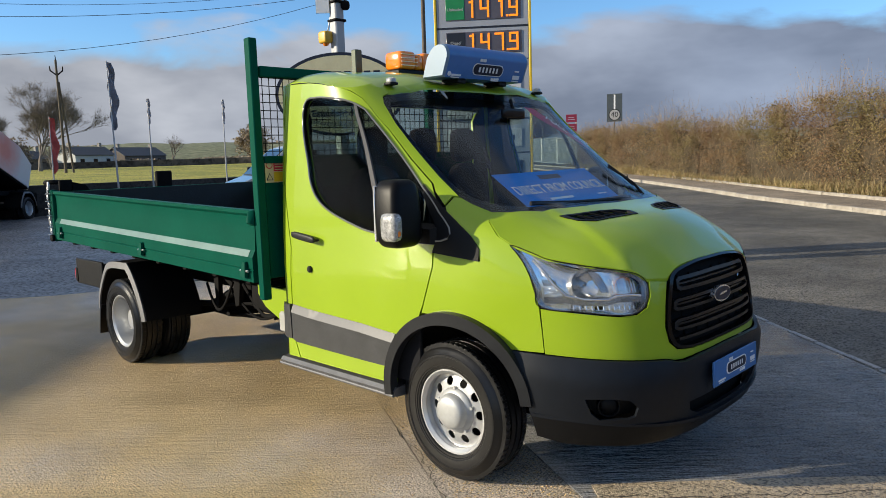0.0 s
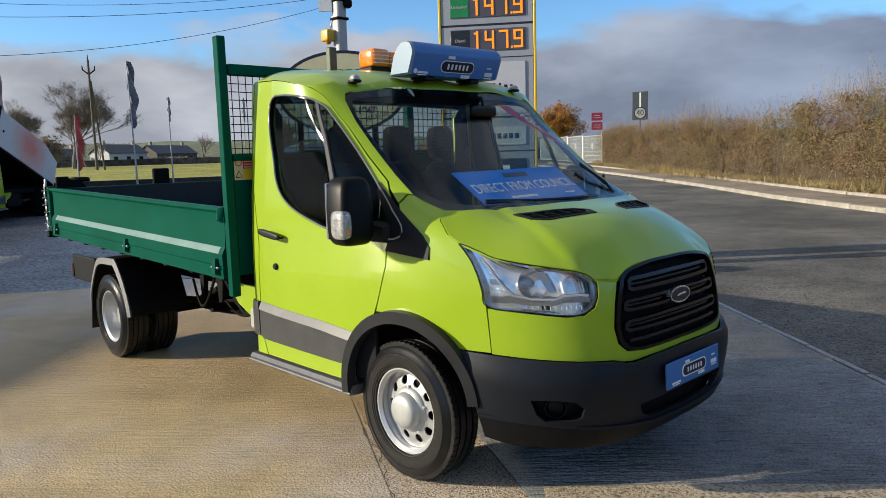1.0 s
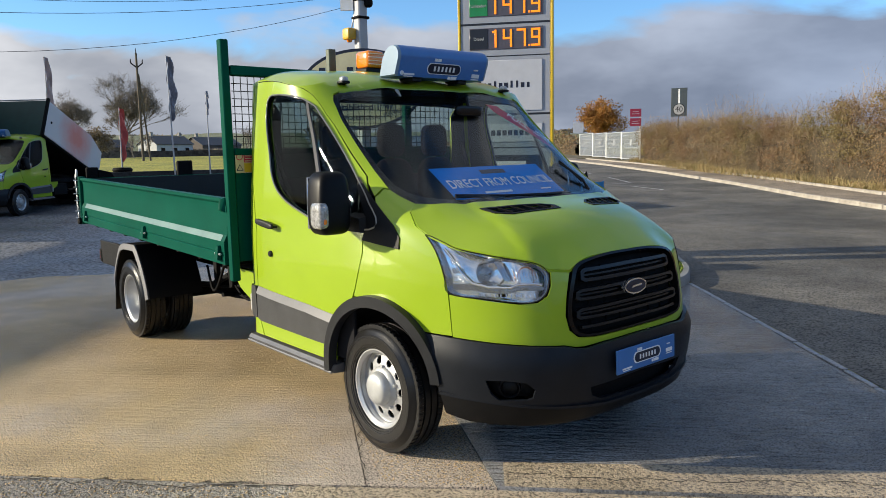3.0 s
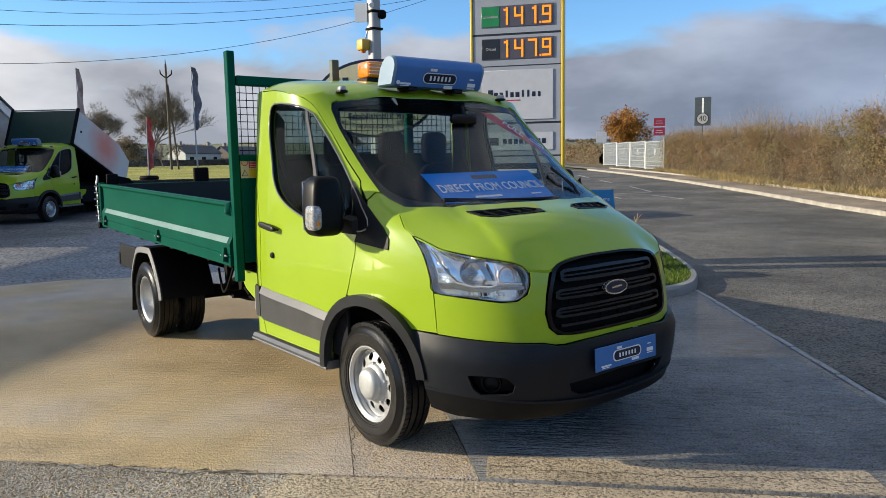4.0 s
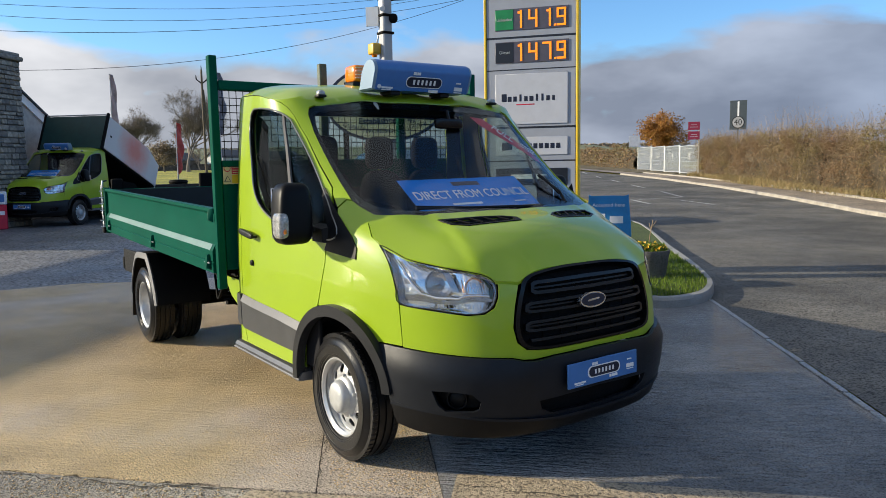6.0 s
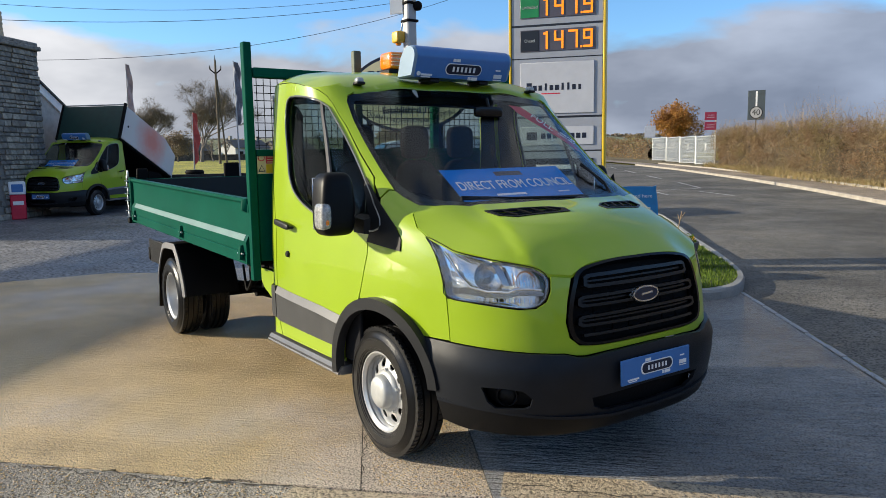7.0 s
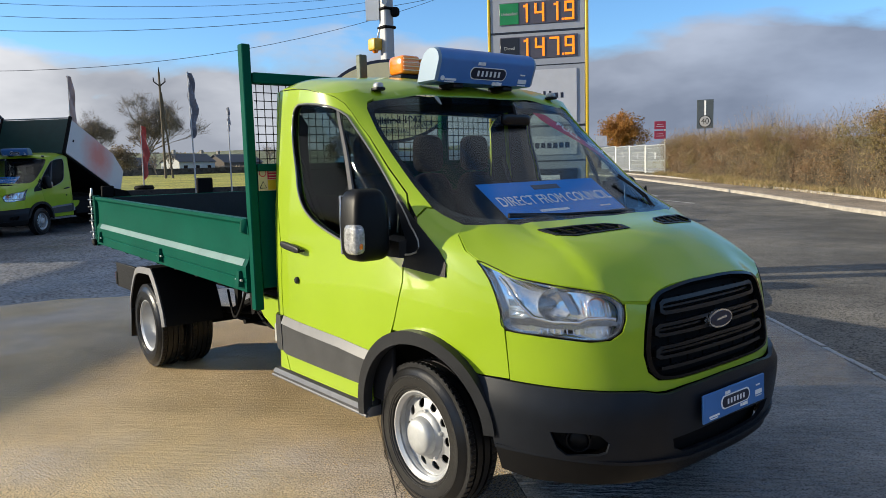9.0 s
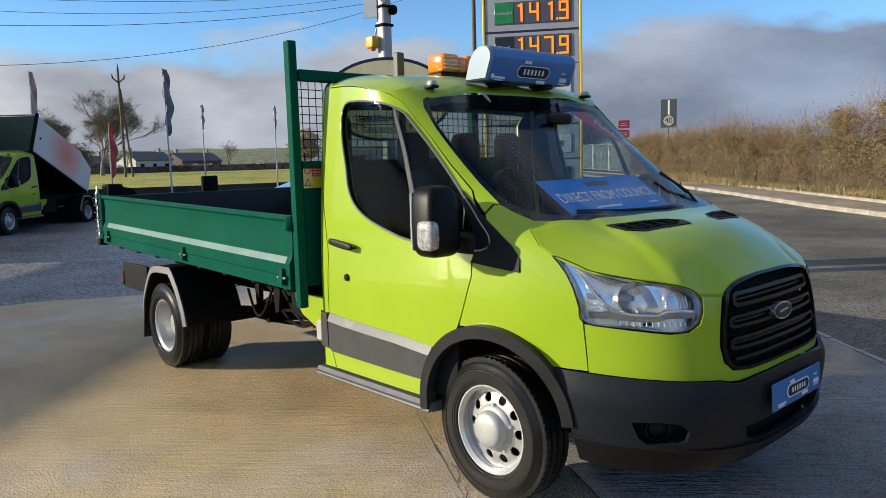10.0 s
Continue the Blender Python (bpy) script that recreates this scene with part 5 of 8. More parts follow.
def build_fittings(root):
    for s in (1, -1):
        # door mirror: housing, arm, glass, clear side repeater
        y0, y1 = -s * 1.266, -s * 1.050
        hs = superbox((-0.145, min(y0, y1), 1.222), (0.025, max(y0, y1), 1.560), 0.42)
        yc = (y0 + y1) / 2
        hs = [(p[0] + (p[2] - 1.39) * -0.10, yc + (p[1] - yc) * (0.93 - 0.75 * max(p[2] - 1.40, 0)) + (p[2] - 1.39) * s * 0.05, p[2]) for p in hs[0]], hs[1]
        mir = part("mirror", hs, plain_mirror, root, "black plastic door mirror housing")
        part("mirror_arm", hull([(0.02, -s * 1.02, 1.225), (0.02, -s * 1.02, 1.30), (-0.10, -s * 1.02, 1.225), (-0.10, -s * 1.02, 1.31), (0.10, -s * 0.93, 1.21), (0.08, -s * 0.93, 1.33), (-0.06, -s * 0.955, 1.21), (-0.08, -s * 0.955, 1.34)]), BLACKPL, mir)
        if s < 0:
            mir.matrix_basis = pose(-0.05, 0.985, 0) @ pose(0, 0, 0, 0, 0, 84) @ pose(0.05, -0.985, 0)
        part("mirror_stay", hull([(0.00, -s * 0.955, 1.31), (-0.09, -s * 0.955, 1.32), (-0.10, -s * 0.93, 1.47), (-0.08, -s * 0.92, 1.50), (-0.06, -s * 0.93, 1.46), (-0.02, -s * 0.975, 1.33)]), GREYPL, mir)
        g0, g1 = -s * 1.240, -s * 1.035
        part("mirror_glass", cbox((-0.152, min(g0, g1), 1.25), (-0.136, max(g0, g1), 1.53), 0.004), CHROME, mir)
        r0, r1 = -s * 1.276, -s * 1.212
        part("repeater", superbox((-0.075, min(r0, r1), 1.258), (0.040, max(r0, r1), 1.400), 0.5, 12, 24), plain_repeater, mir, "clear ribbed side repeater lamp")
        part("repeater_bulb", superbox((0.030, -s * 1.244 - 0.010, 1.285), (0.043, -s * 1.244 + 0.010, 1.315), 0.8, 8, 12), AMBER, mir)
        for k in range(5):
            part("repeater_rib", tube([(0.006, -s * 1.2745, 1.282 + 0.023 * k), (0.032, -s * 1.262, 1.284 + 0.023 * k), (0.039, -s * 1.240, 1.286 + 0.023 * k)], 0.0022, 5), CHROME, mir)
        # roof marker
        part("roof_marker", superbox((-0.605, -s * 0.70 - 0.026, 2.080), (-0.545, -s * 0.70 + 0.026, 2.127), 0.7, 10, 20), plain_marker, root, "small clear roof marker")
        part("marker_base", superbox((-0.612, -s * 0.70 - 0.032, 2.080), (-0.538, -s * 0.70 + 0.032, 2.100), 0.5, 8, 20), BLACKPL, root)
    # cab interior
    dash = [(0.36, 1.30), (0.30, 1.345), (0.05, 1.365), (-0.12, 1.335), (-0.22, 1.25), (-0.25, 1.05), (-0.20, 0.75), (0.36, 0.75)]
    part("dashboard", prism(dash, "y", -0.80, 0.80), INTERIOR, root, "black dashboard")
    part("steering_wheel", moved(lathe([(0.185, 0.012), (0.197, 0.0), (0.185, -0.012), (0.173, 0.0)], 36, closed=True), pose(-0.34, -0.42, 1.33, -62, 0, 90)), INTERIOR, root, "black steering wheel")
    part("steering_boss", moved(superbox((-0.17, -0.02, -0.06), (0.17, 0.02, 0.06), 0.6), pose(-0.34, -0.42, 1.33, -62, 0, 90)), INTERIOR, root)
    for y, w in ((-0.47, 0.44), (-0.01, 0.36), (0.40, 0.36)):
        seat = part("seat", superbox((-0.98, y - w / 2, 0.78), (-0.45, y + w / 2, 0.98), 0.35), INTERIOR, root, "dark grey fabric cab seat")
        part("backrest", moved(superbox((-0.07, -w / 2, 0), (0.07, w / 2, 0.67), 0.6, 16, 32), pose(-0.93, y, 0.95, 0, -8, 0)), INTERIOR, seat)
        part("headrest", superbox((-1.08, y - 0.108, 1.62), (-0.98, y + 0.108, 1.86), 0.5), INTERIOR, seat)
        part("headrest_pin", tube([(-1.03, y, 1.56), (-1.03, y, 1.66)], 0.01, 6), CHROME, seat)
    part("inside_mirror", superbox((-0.36, 0.02, 1.885), (-0.33, 0.25, 1.955), 0.4), GLOSSBLK, root)
    part("inside_mirror_stem", tube([(-0.34, 0.13, 1.95), (-0.36, 0.13, 2.01)], 0.012, 6), BLACKPL, root)
    part("headlining", sheet([(-0.60, -0.72), (-0.60, 0.72), (-1.28, 0.86), (-1.28, -0.86)], lambda u, v, off: Vector((u, v, 2.06 + off)), (), 0.3, 0.02), LINING, root)
    for s in (1, -1):
        part("belt", tube([(-1.22, -s * 0.86, 1.72), (-1.10, -s * 0.84, 1.45), (-0.98, -s * 0.74, 1.05)], 0.018, 6), INTERIOR, root)
    # wipers
    for a, b, c in (((0.36, 0.30, 1.372), (0.33, -0.25, 1.385), (0.305, -0.60, 1.405)), ((0.31, 0.55, 1.378), (0.235, 0.575, 1.445), (0.075, 0.53, 1.565))):
        a, b, c = (Vector(q) + Vector((0.035, 0, 0.012)) for q in (a, b, c))
        arm = part("wiper", tube([a, b, c], 0.010, 6, 0.006), BLACKPL, root, "black wiper")
        part("wiper_blade", tube([b + Vector((0.0, 0, -0.012)), (b + c) / 2 + Vector((0.008, 0, -0.006)), c + Vector((0, 0, -0.01))], 0.009, 6), RUBBER, arm)
    # number plate panel: plain marks instead of the lettering
    px = float(skin(0, 0.575, OUTWARD * 0.05).x) + 0.012
    pl = part("plate", moved(cbox((-0.006, -0.26, -0.063), (0.006, 0.26, 0.063), 0.003), pose(px, 0, 0.575, 0, -2, 0)), BLUEPL, root, "blue dealer plate with pale marks")
    tl = pose(px + 0.0065, 0, 0.575, 0, -2, 0)
    stadium = round_bar(0.088, 0.025)
    part("plate_oval_rim", moved(prism([(y * 1.08, z * 1.22) for y, z in stadium], "x", -0.001, 0.0012), tl), WHITE, pl)
    part("plate_oval", moved(prism(stadium, "x", -0.001, 0.0022), tl), NAVY, pl)
    for y, z, w, h in (*((-0.066 + 0.0264 * k, 0, 0.0062, 0.0115) for k in range(6)), (-0.082, 0.041, 0.008, 0.007), (-0.060, 0.041, 0.010, 0.007), (0.045, -0.041, 0.007, 0.007), (0.078, -0.041, 0.020, 0.007), (-0.180, -0.040, 0.040, 0.004), (-0.185, -0.050, 0.030, 0.002), (0.200, -0.012, 0.028, 0.010), (0.200, -0.030, 0.026, 0.002), (0.195, 0.022, 0.016, 0.003)):
        part("plate_mark", moved(prism([(y - w, z - h), (y + w, z - h), (y + w, z + h), (y - w, z + h)], "x", 0.0, 0.0032), tl), WHITE, pl)
    # chassis
    for s in (1, -1):
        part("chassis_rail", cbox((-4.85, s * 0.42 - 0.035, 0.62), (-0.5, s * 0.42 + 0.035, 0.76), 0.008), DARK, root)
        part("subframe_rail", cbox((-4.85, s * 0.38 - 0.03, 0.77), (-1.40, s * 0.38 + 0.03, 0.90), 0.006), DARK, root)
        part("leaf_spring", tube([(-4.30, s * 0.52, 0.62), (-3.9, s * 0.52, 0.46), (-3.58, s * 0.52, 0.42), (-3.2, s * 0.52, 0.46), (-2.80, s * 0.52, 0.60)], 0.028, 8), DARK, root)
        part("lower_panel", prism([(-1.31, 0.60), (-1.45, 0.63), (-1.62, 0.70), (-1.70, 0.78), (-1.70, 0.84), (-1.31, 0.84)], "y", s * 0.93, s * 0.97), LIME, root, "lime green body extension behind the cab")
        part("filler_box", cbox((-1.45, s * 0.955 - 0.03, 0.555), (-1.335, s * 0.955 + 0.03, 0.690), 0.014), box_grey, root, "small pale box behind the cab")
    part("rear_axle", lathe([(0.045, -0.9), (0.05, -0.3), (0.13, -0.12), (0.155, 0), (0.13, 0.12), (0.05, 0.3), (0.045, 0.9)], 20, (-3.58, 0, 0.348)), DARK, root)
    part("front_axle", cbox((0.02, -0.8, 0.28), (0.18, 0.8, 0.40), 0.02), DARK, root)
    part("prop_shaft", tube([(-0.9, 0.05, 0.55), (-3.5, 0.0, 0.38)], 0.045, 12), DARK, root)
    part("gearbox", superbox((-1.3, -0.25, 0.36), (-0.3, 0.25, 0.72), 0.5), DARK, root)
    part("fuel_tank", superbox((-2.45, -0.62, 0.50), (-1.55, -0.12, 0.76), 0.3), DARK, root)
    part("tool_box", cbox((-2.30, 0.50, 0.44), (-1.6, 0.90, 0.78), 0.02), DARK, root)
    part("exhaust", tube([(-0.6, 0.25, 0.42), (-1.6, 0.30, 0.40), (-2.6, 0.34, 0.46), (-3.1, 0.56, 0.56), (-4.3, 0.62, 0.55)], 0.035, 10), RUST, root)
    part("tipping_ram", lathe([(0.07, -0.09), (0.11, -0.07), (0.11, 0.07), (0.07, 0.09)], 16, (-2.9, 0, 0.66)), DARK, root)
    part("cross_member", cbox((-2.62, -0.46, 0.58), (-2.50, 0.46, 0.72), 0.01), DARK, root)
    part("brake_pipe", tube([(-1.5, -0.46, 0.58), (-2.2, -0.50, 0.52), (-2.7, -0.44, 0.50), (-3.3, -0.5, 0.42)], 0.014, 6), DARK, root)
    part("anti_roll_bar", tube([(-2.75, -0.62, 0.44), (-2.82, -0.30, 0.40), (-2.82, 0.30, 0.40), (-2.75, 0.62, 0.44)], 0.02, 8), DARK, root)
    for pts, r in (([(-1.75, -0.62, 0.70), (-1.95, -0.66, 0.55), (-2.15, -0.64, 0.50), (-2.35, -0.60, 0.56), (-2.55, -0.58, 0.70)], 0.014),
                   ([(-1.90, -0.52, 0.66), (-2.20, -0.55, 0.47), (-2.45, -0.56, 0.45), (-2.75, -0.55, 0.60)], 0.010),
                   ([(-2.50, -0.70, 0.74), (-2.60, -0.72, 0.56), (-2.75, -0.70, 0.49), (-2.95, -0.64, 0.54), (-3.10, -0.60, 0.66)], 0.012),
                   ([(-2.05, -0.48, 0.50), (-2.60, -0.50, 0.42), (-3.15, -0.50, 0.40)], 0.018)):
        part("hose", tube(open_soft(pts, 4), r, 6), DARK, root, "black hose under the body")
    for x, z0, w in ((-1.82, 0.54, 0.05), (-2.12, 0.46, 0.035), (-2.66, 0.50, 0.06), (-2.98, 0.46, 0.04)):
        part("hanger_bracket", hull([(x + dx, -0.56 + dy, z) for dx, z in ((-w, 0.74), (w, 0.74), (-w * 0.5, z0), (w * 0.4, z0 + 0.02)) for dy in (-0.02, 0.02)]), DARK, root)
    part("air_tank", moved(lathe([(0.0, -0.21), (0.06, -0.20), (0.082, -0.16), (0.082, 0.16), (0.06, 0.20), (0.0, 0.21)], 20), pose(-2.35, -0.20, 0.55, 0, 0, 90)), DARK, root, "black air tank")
    # rear mudguards and flaps
    for s in (1, -1):
        top = [(-4.105, 0.42), (-4.07, 0.56), (-3.93, 0.76), (-3.80, 0.850), (-3.50, 0.868), (-3.42, 0.855), (-3.30, 0.72), (-3.20, 0.54), (-3.165, 0.41)]
        top = open_soft(top, 4)
        inn = [(-3.62 + (x + 3.62) * 0.985, 0.35 + (z - 0.35) * 0.985) for x, z in top]
        v, f = [], []
        for (x, z), (xi, zi) in zip(top, inn):
            v += [(x, -s * 1.122, z), (x, -s * 0.63, z), (xi, -s * 0.63, zi), (xi, -s * 1.112, zi)]
        for i in range(len(top) - 1):
            for k in range(4):
                f.append((4 * i + k, 4 * i + (k + 1) % 4, 4 * i + 4 + (k + 1) % 4, 4 * i + 4 + k))
        f += [(0, 1, 2, 3), tuple(4 * (len(top) - 1) + k for k in (3, 2, 1, 0))]
        mg = part("mudguard", (v, f), BLACKPL, root, "black mudguard with a grey lip")
        lipv, lipf = [], []
        low = [(-3.62 + (x + 3.62) * 0.90, 0.35 + (z - 0.35) * 0.895) for x, z in top]
        for (x, z), (xi, zi) in zip(top, low):
            lipv += [(x, -s * 1.128, z), (xi, -s * 1.138, zi), (xi, -s * 1.126, zi), (x, -s * 1.113, z)]
        lipf = [(4 * i + k, 4 * i + (k + 1) % 4, 4 * i + 4 + (k + 1) % 4, 4 * i + 4 + k) for i in range(len(top) - 1) for k in range(4)] + [(0, 1, 2, 3), tuple(4 * (len(top) - 1) + k for k in (3, 2, 1, 0))]
        part("mudguard_lip", (lipv, lipf), GUARDPL, mg)
        part("mud_flap", hull([(-4.10, -s * 1.12, 0.44), (-4.10, -s * 0.64, 0.44), (-4.16, -s * 1.12, 0.17), (-4.16, -s * 0.64, 0.17), (-4.085, -s * 1.12, 0.44), (-4.145, -s * 1.12, 0.17), (-4.085, -s * 0.64, 0.44), (-4.145, -s * 0.64, 0.17)]), RUBBER, root, "black rubber mud flap")
        part("side_guard", cbox((-4.90, -s * 1.00 - 0.012, 0.545), (-4.27, -s * 1.00 + 0.012, 0.795), 0.008), BLACKPL, root)
        part("tail_lamp", cbox((-4.96, -s * 0.85 - 0.16, 0.58), (-4.905, -s * 0.85 + 0.16, 0.69), 0.01), REDPR, root)
    part("rear_bar", cbox((-4.92, -1.02, 0.56), (-4.86, 1.02, 0.70), 0.01), DARK, root)


plain_mirror = plain("mirror_black", (0.004, 0.004, 0.0045), 0.40, var=0.12, bump=0.06, bscale=300, spec=0.14)
plain_repeater = plain("clear_repeater", (0.34, 0.34, 0.33), 0.12, var=0.4, scale=60, coat=1.0, bump=0.3, bscale=120)
plain_marker = plain("marker_lens", (0.34, 0.345, 0.33), 0.2, var=0.15, scale=50, coat=1.0)
build_fittings(truck)


def build_body(root, paint):
    """The drop-side tipper body with its headboard."""
    fr, re, tilt = -1.44, -4.93, 0.024
    up = lambda x, z: z + (fr - x) * tilt
    prof = [(1.100, 1.366), (1.152, 1.366), (1.152, 1.344), (1.146, 1.336), (1.134, 1.326), (1.130, 1.300), (1.128, 1.240), (1.130, 1.180), (1.132, 1.110), (1.156, 1.064), (1.156, 0.990), (1.150, 0.984), (1.156, 0.978), (1.156, 0.905), (1.100, 0.900)]
    for s in (1, -1):
        v, f, n = [], [], len(prof)
        xs = [fr - (fr - re) * i / 8 for i in range(9)]
        for x in xs:
            dent = 0.003 * math.sin(x * 5.1) * (1 if s > 0 else 0)
            v += [(x, -s * (y + (dent if 1.12 < z < 1.33 else 0)), up(x, z)) for y, z in prof]
        for i in range(len(xs) - 1):
            for k in range(n):
                q = (i * n + k, i * n + (k + 1) % n, (i + 1) * n + (k + 1) % n, (i + 1) * n + k)
                f.append(q if s < 0 else tuple(reversed(q)))
        ends = [tuple(range(n)), tuple(reversed(range((len(xs) - 1) * n, len(xs) * n)))]
        f += ends if s > 0 else [tuple(reversed(q)) for q in ends]
        side = part("side_board", (v, f), paint, root, "green pressed-steel drop side", angle=20)
        part("side_lining", cbox((re + 0.02, -s * 1.096 - 0.003, up(re, 0.95) - 0.04), (fr - 0.02, -s * 1.096 + 0.003, 1.345), 0.002), bed_black, side)
        part("reflective_strip", hull([(x, -s * (y + 0.0025), up(x, z)) for x in (fr - 0.05, re + 0.12) for y, z in ((1.1335, 1.107), (1.155, 1.066))] + [(x, -s * (y - 0.004), up(x, z)) for x in (fr - 0.05, re + 0.12) for y, z in ((1.1335, 1.107), (1.155, 1.066))]), strip_pale, side, "pale grey strip")
        for x in (-1.52, -3.03, -4.78):
            h = part("hinge", hull([(x - 0.03, -s * 1.16, up(x, 0.93)), (x + 0.03, -s * 1.16, up(x, 0.93)), (x - 0.03, -s * 1.19, up(x, 0.935)), (x + 0.03, -s * 1.19, up(x, 0.935)), (x - 0.018, -s * 1.16, up(x, 1.035)), (x + 0.018, -s * 1.16, up(x, 1.035)), (x - 0.015, -s * 1.175, up(x, 1.03)), (x + 0.015, -s * 1.175, up(x, 1.03))]), paint, side, "painted hinge")
            part("hinge_pin", tube([(x - 0.045, -s * 1.172, up(x, 0.975)), (x + 0.05, -s * 1.172, up(x, 0.975))], 0.008, 6), GALV, h)
        part("latch", hull([(fr + 0.0, -s * 1.155, 1.27), (fr + 0.05, -s * 1.155, 1.27), (fr + 0.0, -s * 1.185, 1.29), (fr + 0.04, -s * 1.185, 1.29), (fr + 0.01, -s * 1.155, 1.37), (fr + 0.05, -s * 1.155, 1.37), (fr + 0.02, -s * 1.18, 1.36)]), paint, side)
        # rear corner post with its chain and catches
        post = part("corner_post", cbox((re - 0.075, -s * 1.13 - 0.03, 0.965), (re - 0.008, -s * 1.13 + 0.03, 1.462), 0.008), paint, root)
        part("catch", superbox((re - 0.080, -s * 1.165 - 0.010, 1.46), (re - 0.045, -s * 1.165 + 0.010, 1.54), 0.6, 8, 14), GALV, post, "galvanised tailgate catch")
        links = []
        for k in range(9):
            m = pose(re - 0.065 + 0.012 * math.sin(k * 2.1), -s * 1.178, 1.46 - 0.035 * k, 90 * (k % 2), 0, 0)
            ring = [(0.017 * math.cos(a), 0.0, 0.024 * math.sin(a)) for a in [2 * math.pi * q / 10 for q in range(11)]]
            links.append(moved(tube(ring, 0.0045, 5), m))
        tagged(part("chain", join(*links), GALV, post, "galvanised chain"), kind="stuff")
        low = [moved(tube([(0.017 * math.cos(a), 0.0, 0.024 * math.sin(a)) for a in [2 * math.pi * q / 10 for q in range(11)]], 0.0045, 5), pose(re - 0.06, -s * 1.178, 1.14 - 0.035 * k, 90 * (k % 2), 0, 0)) for k in range(5)]
        tagged(part("chain", join(*low), GALV, post), kind="stuff")
        part("rear_catch", superbox((re - 0.10, -s * 1.17 - 0.02, 0.965), (re - 0.02, -s * 1.17 + 0.02, 1.03), 0.6, 8, 14), DARK, post)
        # headboard post
        part("headboard_post", cbox((-1.395, -s * 1.122 - 0.028, 0.80), (-1.333, -s * 1.122 + 0.028, 2.412), 0.006), paint, root, "green upright headboard post")
        part("bed_runner", cbox((re, -s * 0.70 - 0.03, 0.90), (fr, -s * 0.70 + 0.03, 0.95), 0.006), DARK, root)
    part("bed_floor", hull([(fr, y, 0.955) for y in (-1.10, 1.10)] + [(re, y, up(re, 0.955)) for y in (-1.10, 1.10)] + [(fr, y, 0.92) for y in (-1.10, 1.10)] + [(re, y, up(re, 0.92)) for y in (-1.10, 1.10)]), bed_black, root, "black steel bed floor")
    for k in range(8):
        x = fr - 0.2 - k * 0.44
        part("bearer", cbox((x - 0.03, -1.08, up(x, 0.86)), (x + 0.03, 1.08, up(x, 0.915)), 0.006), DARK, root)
    tg = part("tailgate", cbox((re - 0.045, -1.09, up(re, 0.91)), (re, 1.09, up(re, 1.36)), 0.008), paint, root, "green tailgate")
    part("tailgate_lining", cbox((re + 0.001, -1.08, up(re, 0.95)), (re + 0.006, 1.08, up(re, 1.355)), 0.002), bed_black, tg)
    part("tailgate_bracket", cbox((re - 0.05, -1.08, 1.44), (re - 0.01, -0.96, 1.555), 0.01), DARK, tg)
    part("tailgate_brace", hull([(re - 0.03, -0.96, 1.44), (re - 0.03, -0.96, 1.53), (re - 0.03, -0.80, 1.44), (re - 0.03, -0.84, 1.50), (re - 0.01, -0.96, 1.44), (re - 0.01, -0.96, 1.53), (re - 0.01, -0.80, 1.44), (re - 0.01, -0.84, 1.50)]), DARK, tg)
    part("tailgate_stop", cbox((re - 0.06, -0.115, 1.38), (re - 0.01, 0.06, 1.605), 0.012), DARK, tg, "black block on the tailgate")
    # headboard
    part("headboard", cbox((-1.375, -1.09, 0.93), (-1.345, 1.09, 1.66), 0.006), paint, root, "green steel headboard")
    part("headboard_rail", cbox((-1.385, -1.09, 1.655), (-1.325, 1.09, 1.700), 0.006), paint, root)
    part("headboard_rail", cbox((-1.385, -1.09, 2.182), (-1.320, 1.09, 2.246), 0.006), paint, root)
    part("centre_post", cbox((-1.395, -0.315, 1.70), (-1.345, -0.255, 2.41), 0.006), post_grey, root)
    part("centre_post", cbox((-1.395, 0.37, 1.70), (-1.345, 0.43, 2.20), 0.006), paint, root)
    wires = [tube([(-1.36, y, 1.69), (-1.36, y, 2.19)], 0.0028, 4) for y in np.arange(-1.06, 1.07, 0.05)]
    wires += [tube([(-1.356, -1.08, z), (-1.356, 1.08, z)], 0.0028, 4) for z in np.arange(1.73, 2.19, 0.05)]
    tagged(part("mesh_guard", join(*wires), DARK, root, "black welded wire mesh"), kind="stuff")
    st = part("warning_sticker", cbox((-1.3445, -1.086, 1.535), (-1.340, -0.943, 1.690), 0.001), CREAM, root, "cream and red warning sticker")
    part("sticker_field", cbox((-1.3405, -1.025, 1.605), (-1.3375, -0.950, 1.685), 0.0006), REDPR, st)
    part("sticker_field", cbox((-1.3405, -1.025, 1.540), (-1.3375, -0.950, 1.600), 0.0006), YELLOW, st)
    part("sticker_ring", moved(tube([(0, 0.022 * math.cos(a), 0.022 * math.sin(a)) for a in [2 * math.pi * q / 18 for q in range(19)]], 0.003, 5), pose(-1.339, -1.056, 1.645)), REDPR, st)
    part("sticker_triangle", moved(tube([(0, -0.022, -0.018), (0, 0.022, -0.018), (0, 0, 0.022), (0, -0.022, -0.018)], 0.003, 5), pose(-1.339, -1.056, 1.570)), NAVY, st)
    for k in range(4):
        part("sticker_line", cbox((-1.3385, -1.018, 1.612 + 0.017 * k), (-1.3365, -0.958, 1.618 + 0.017 * k), 0.0004), CREAM, st)


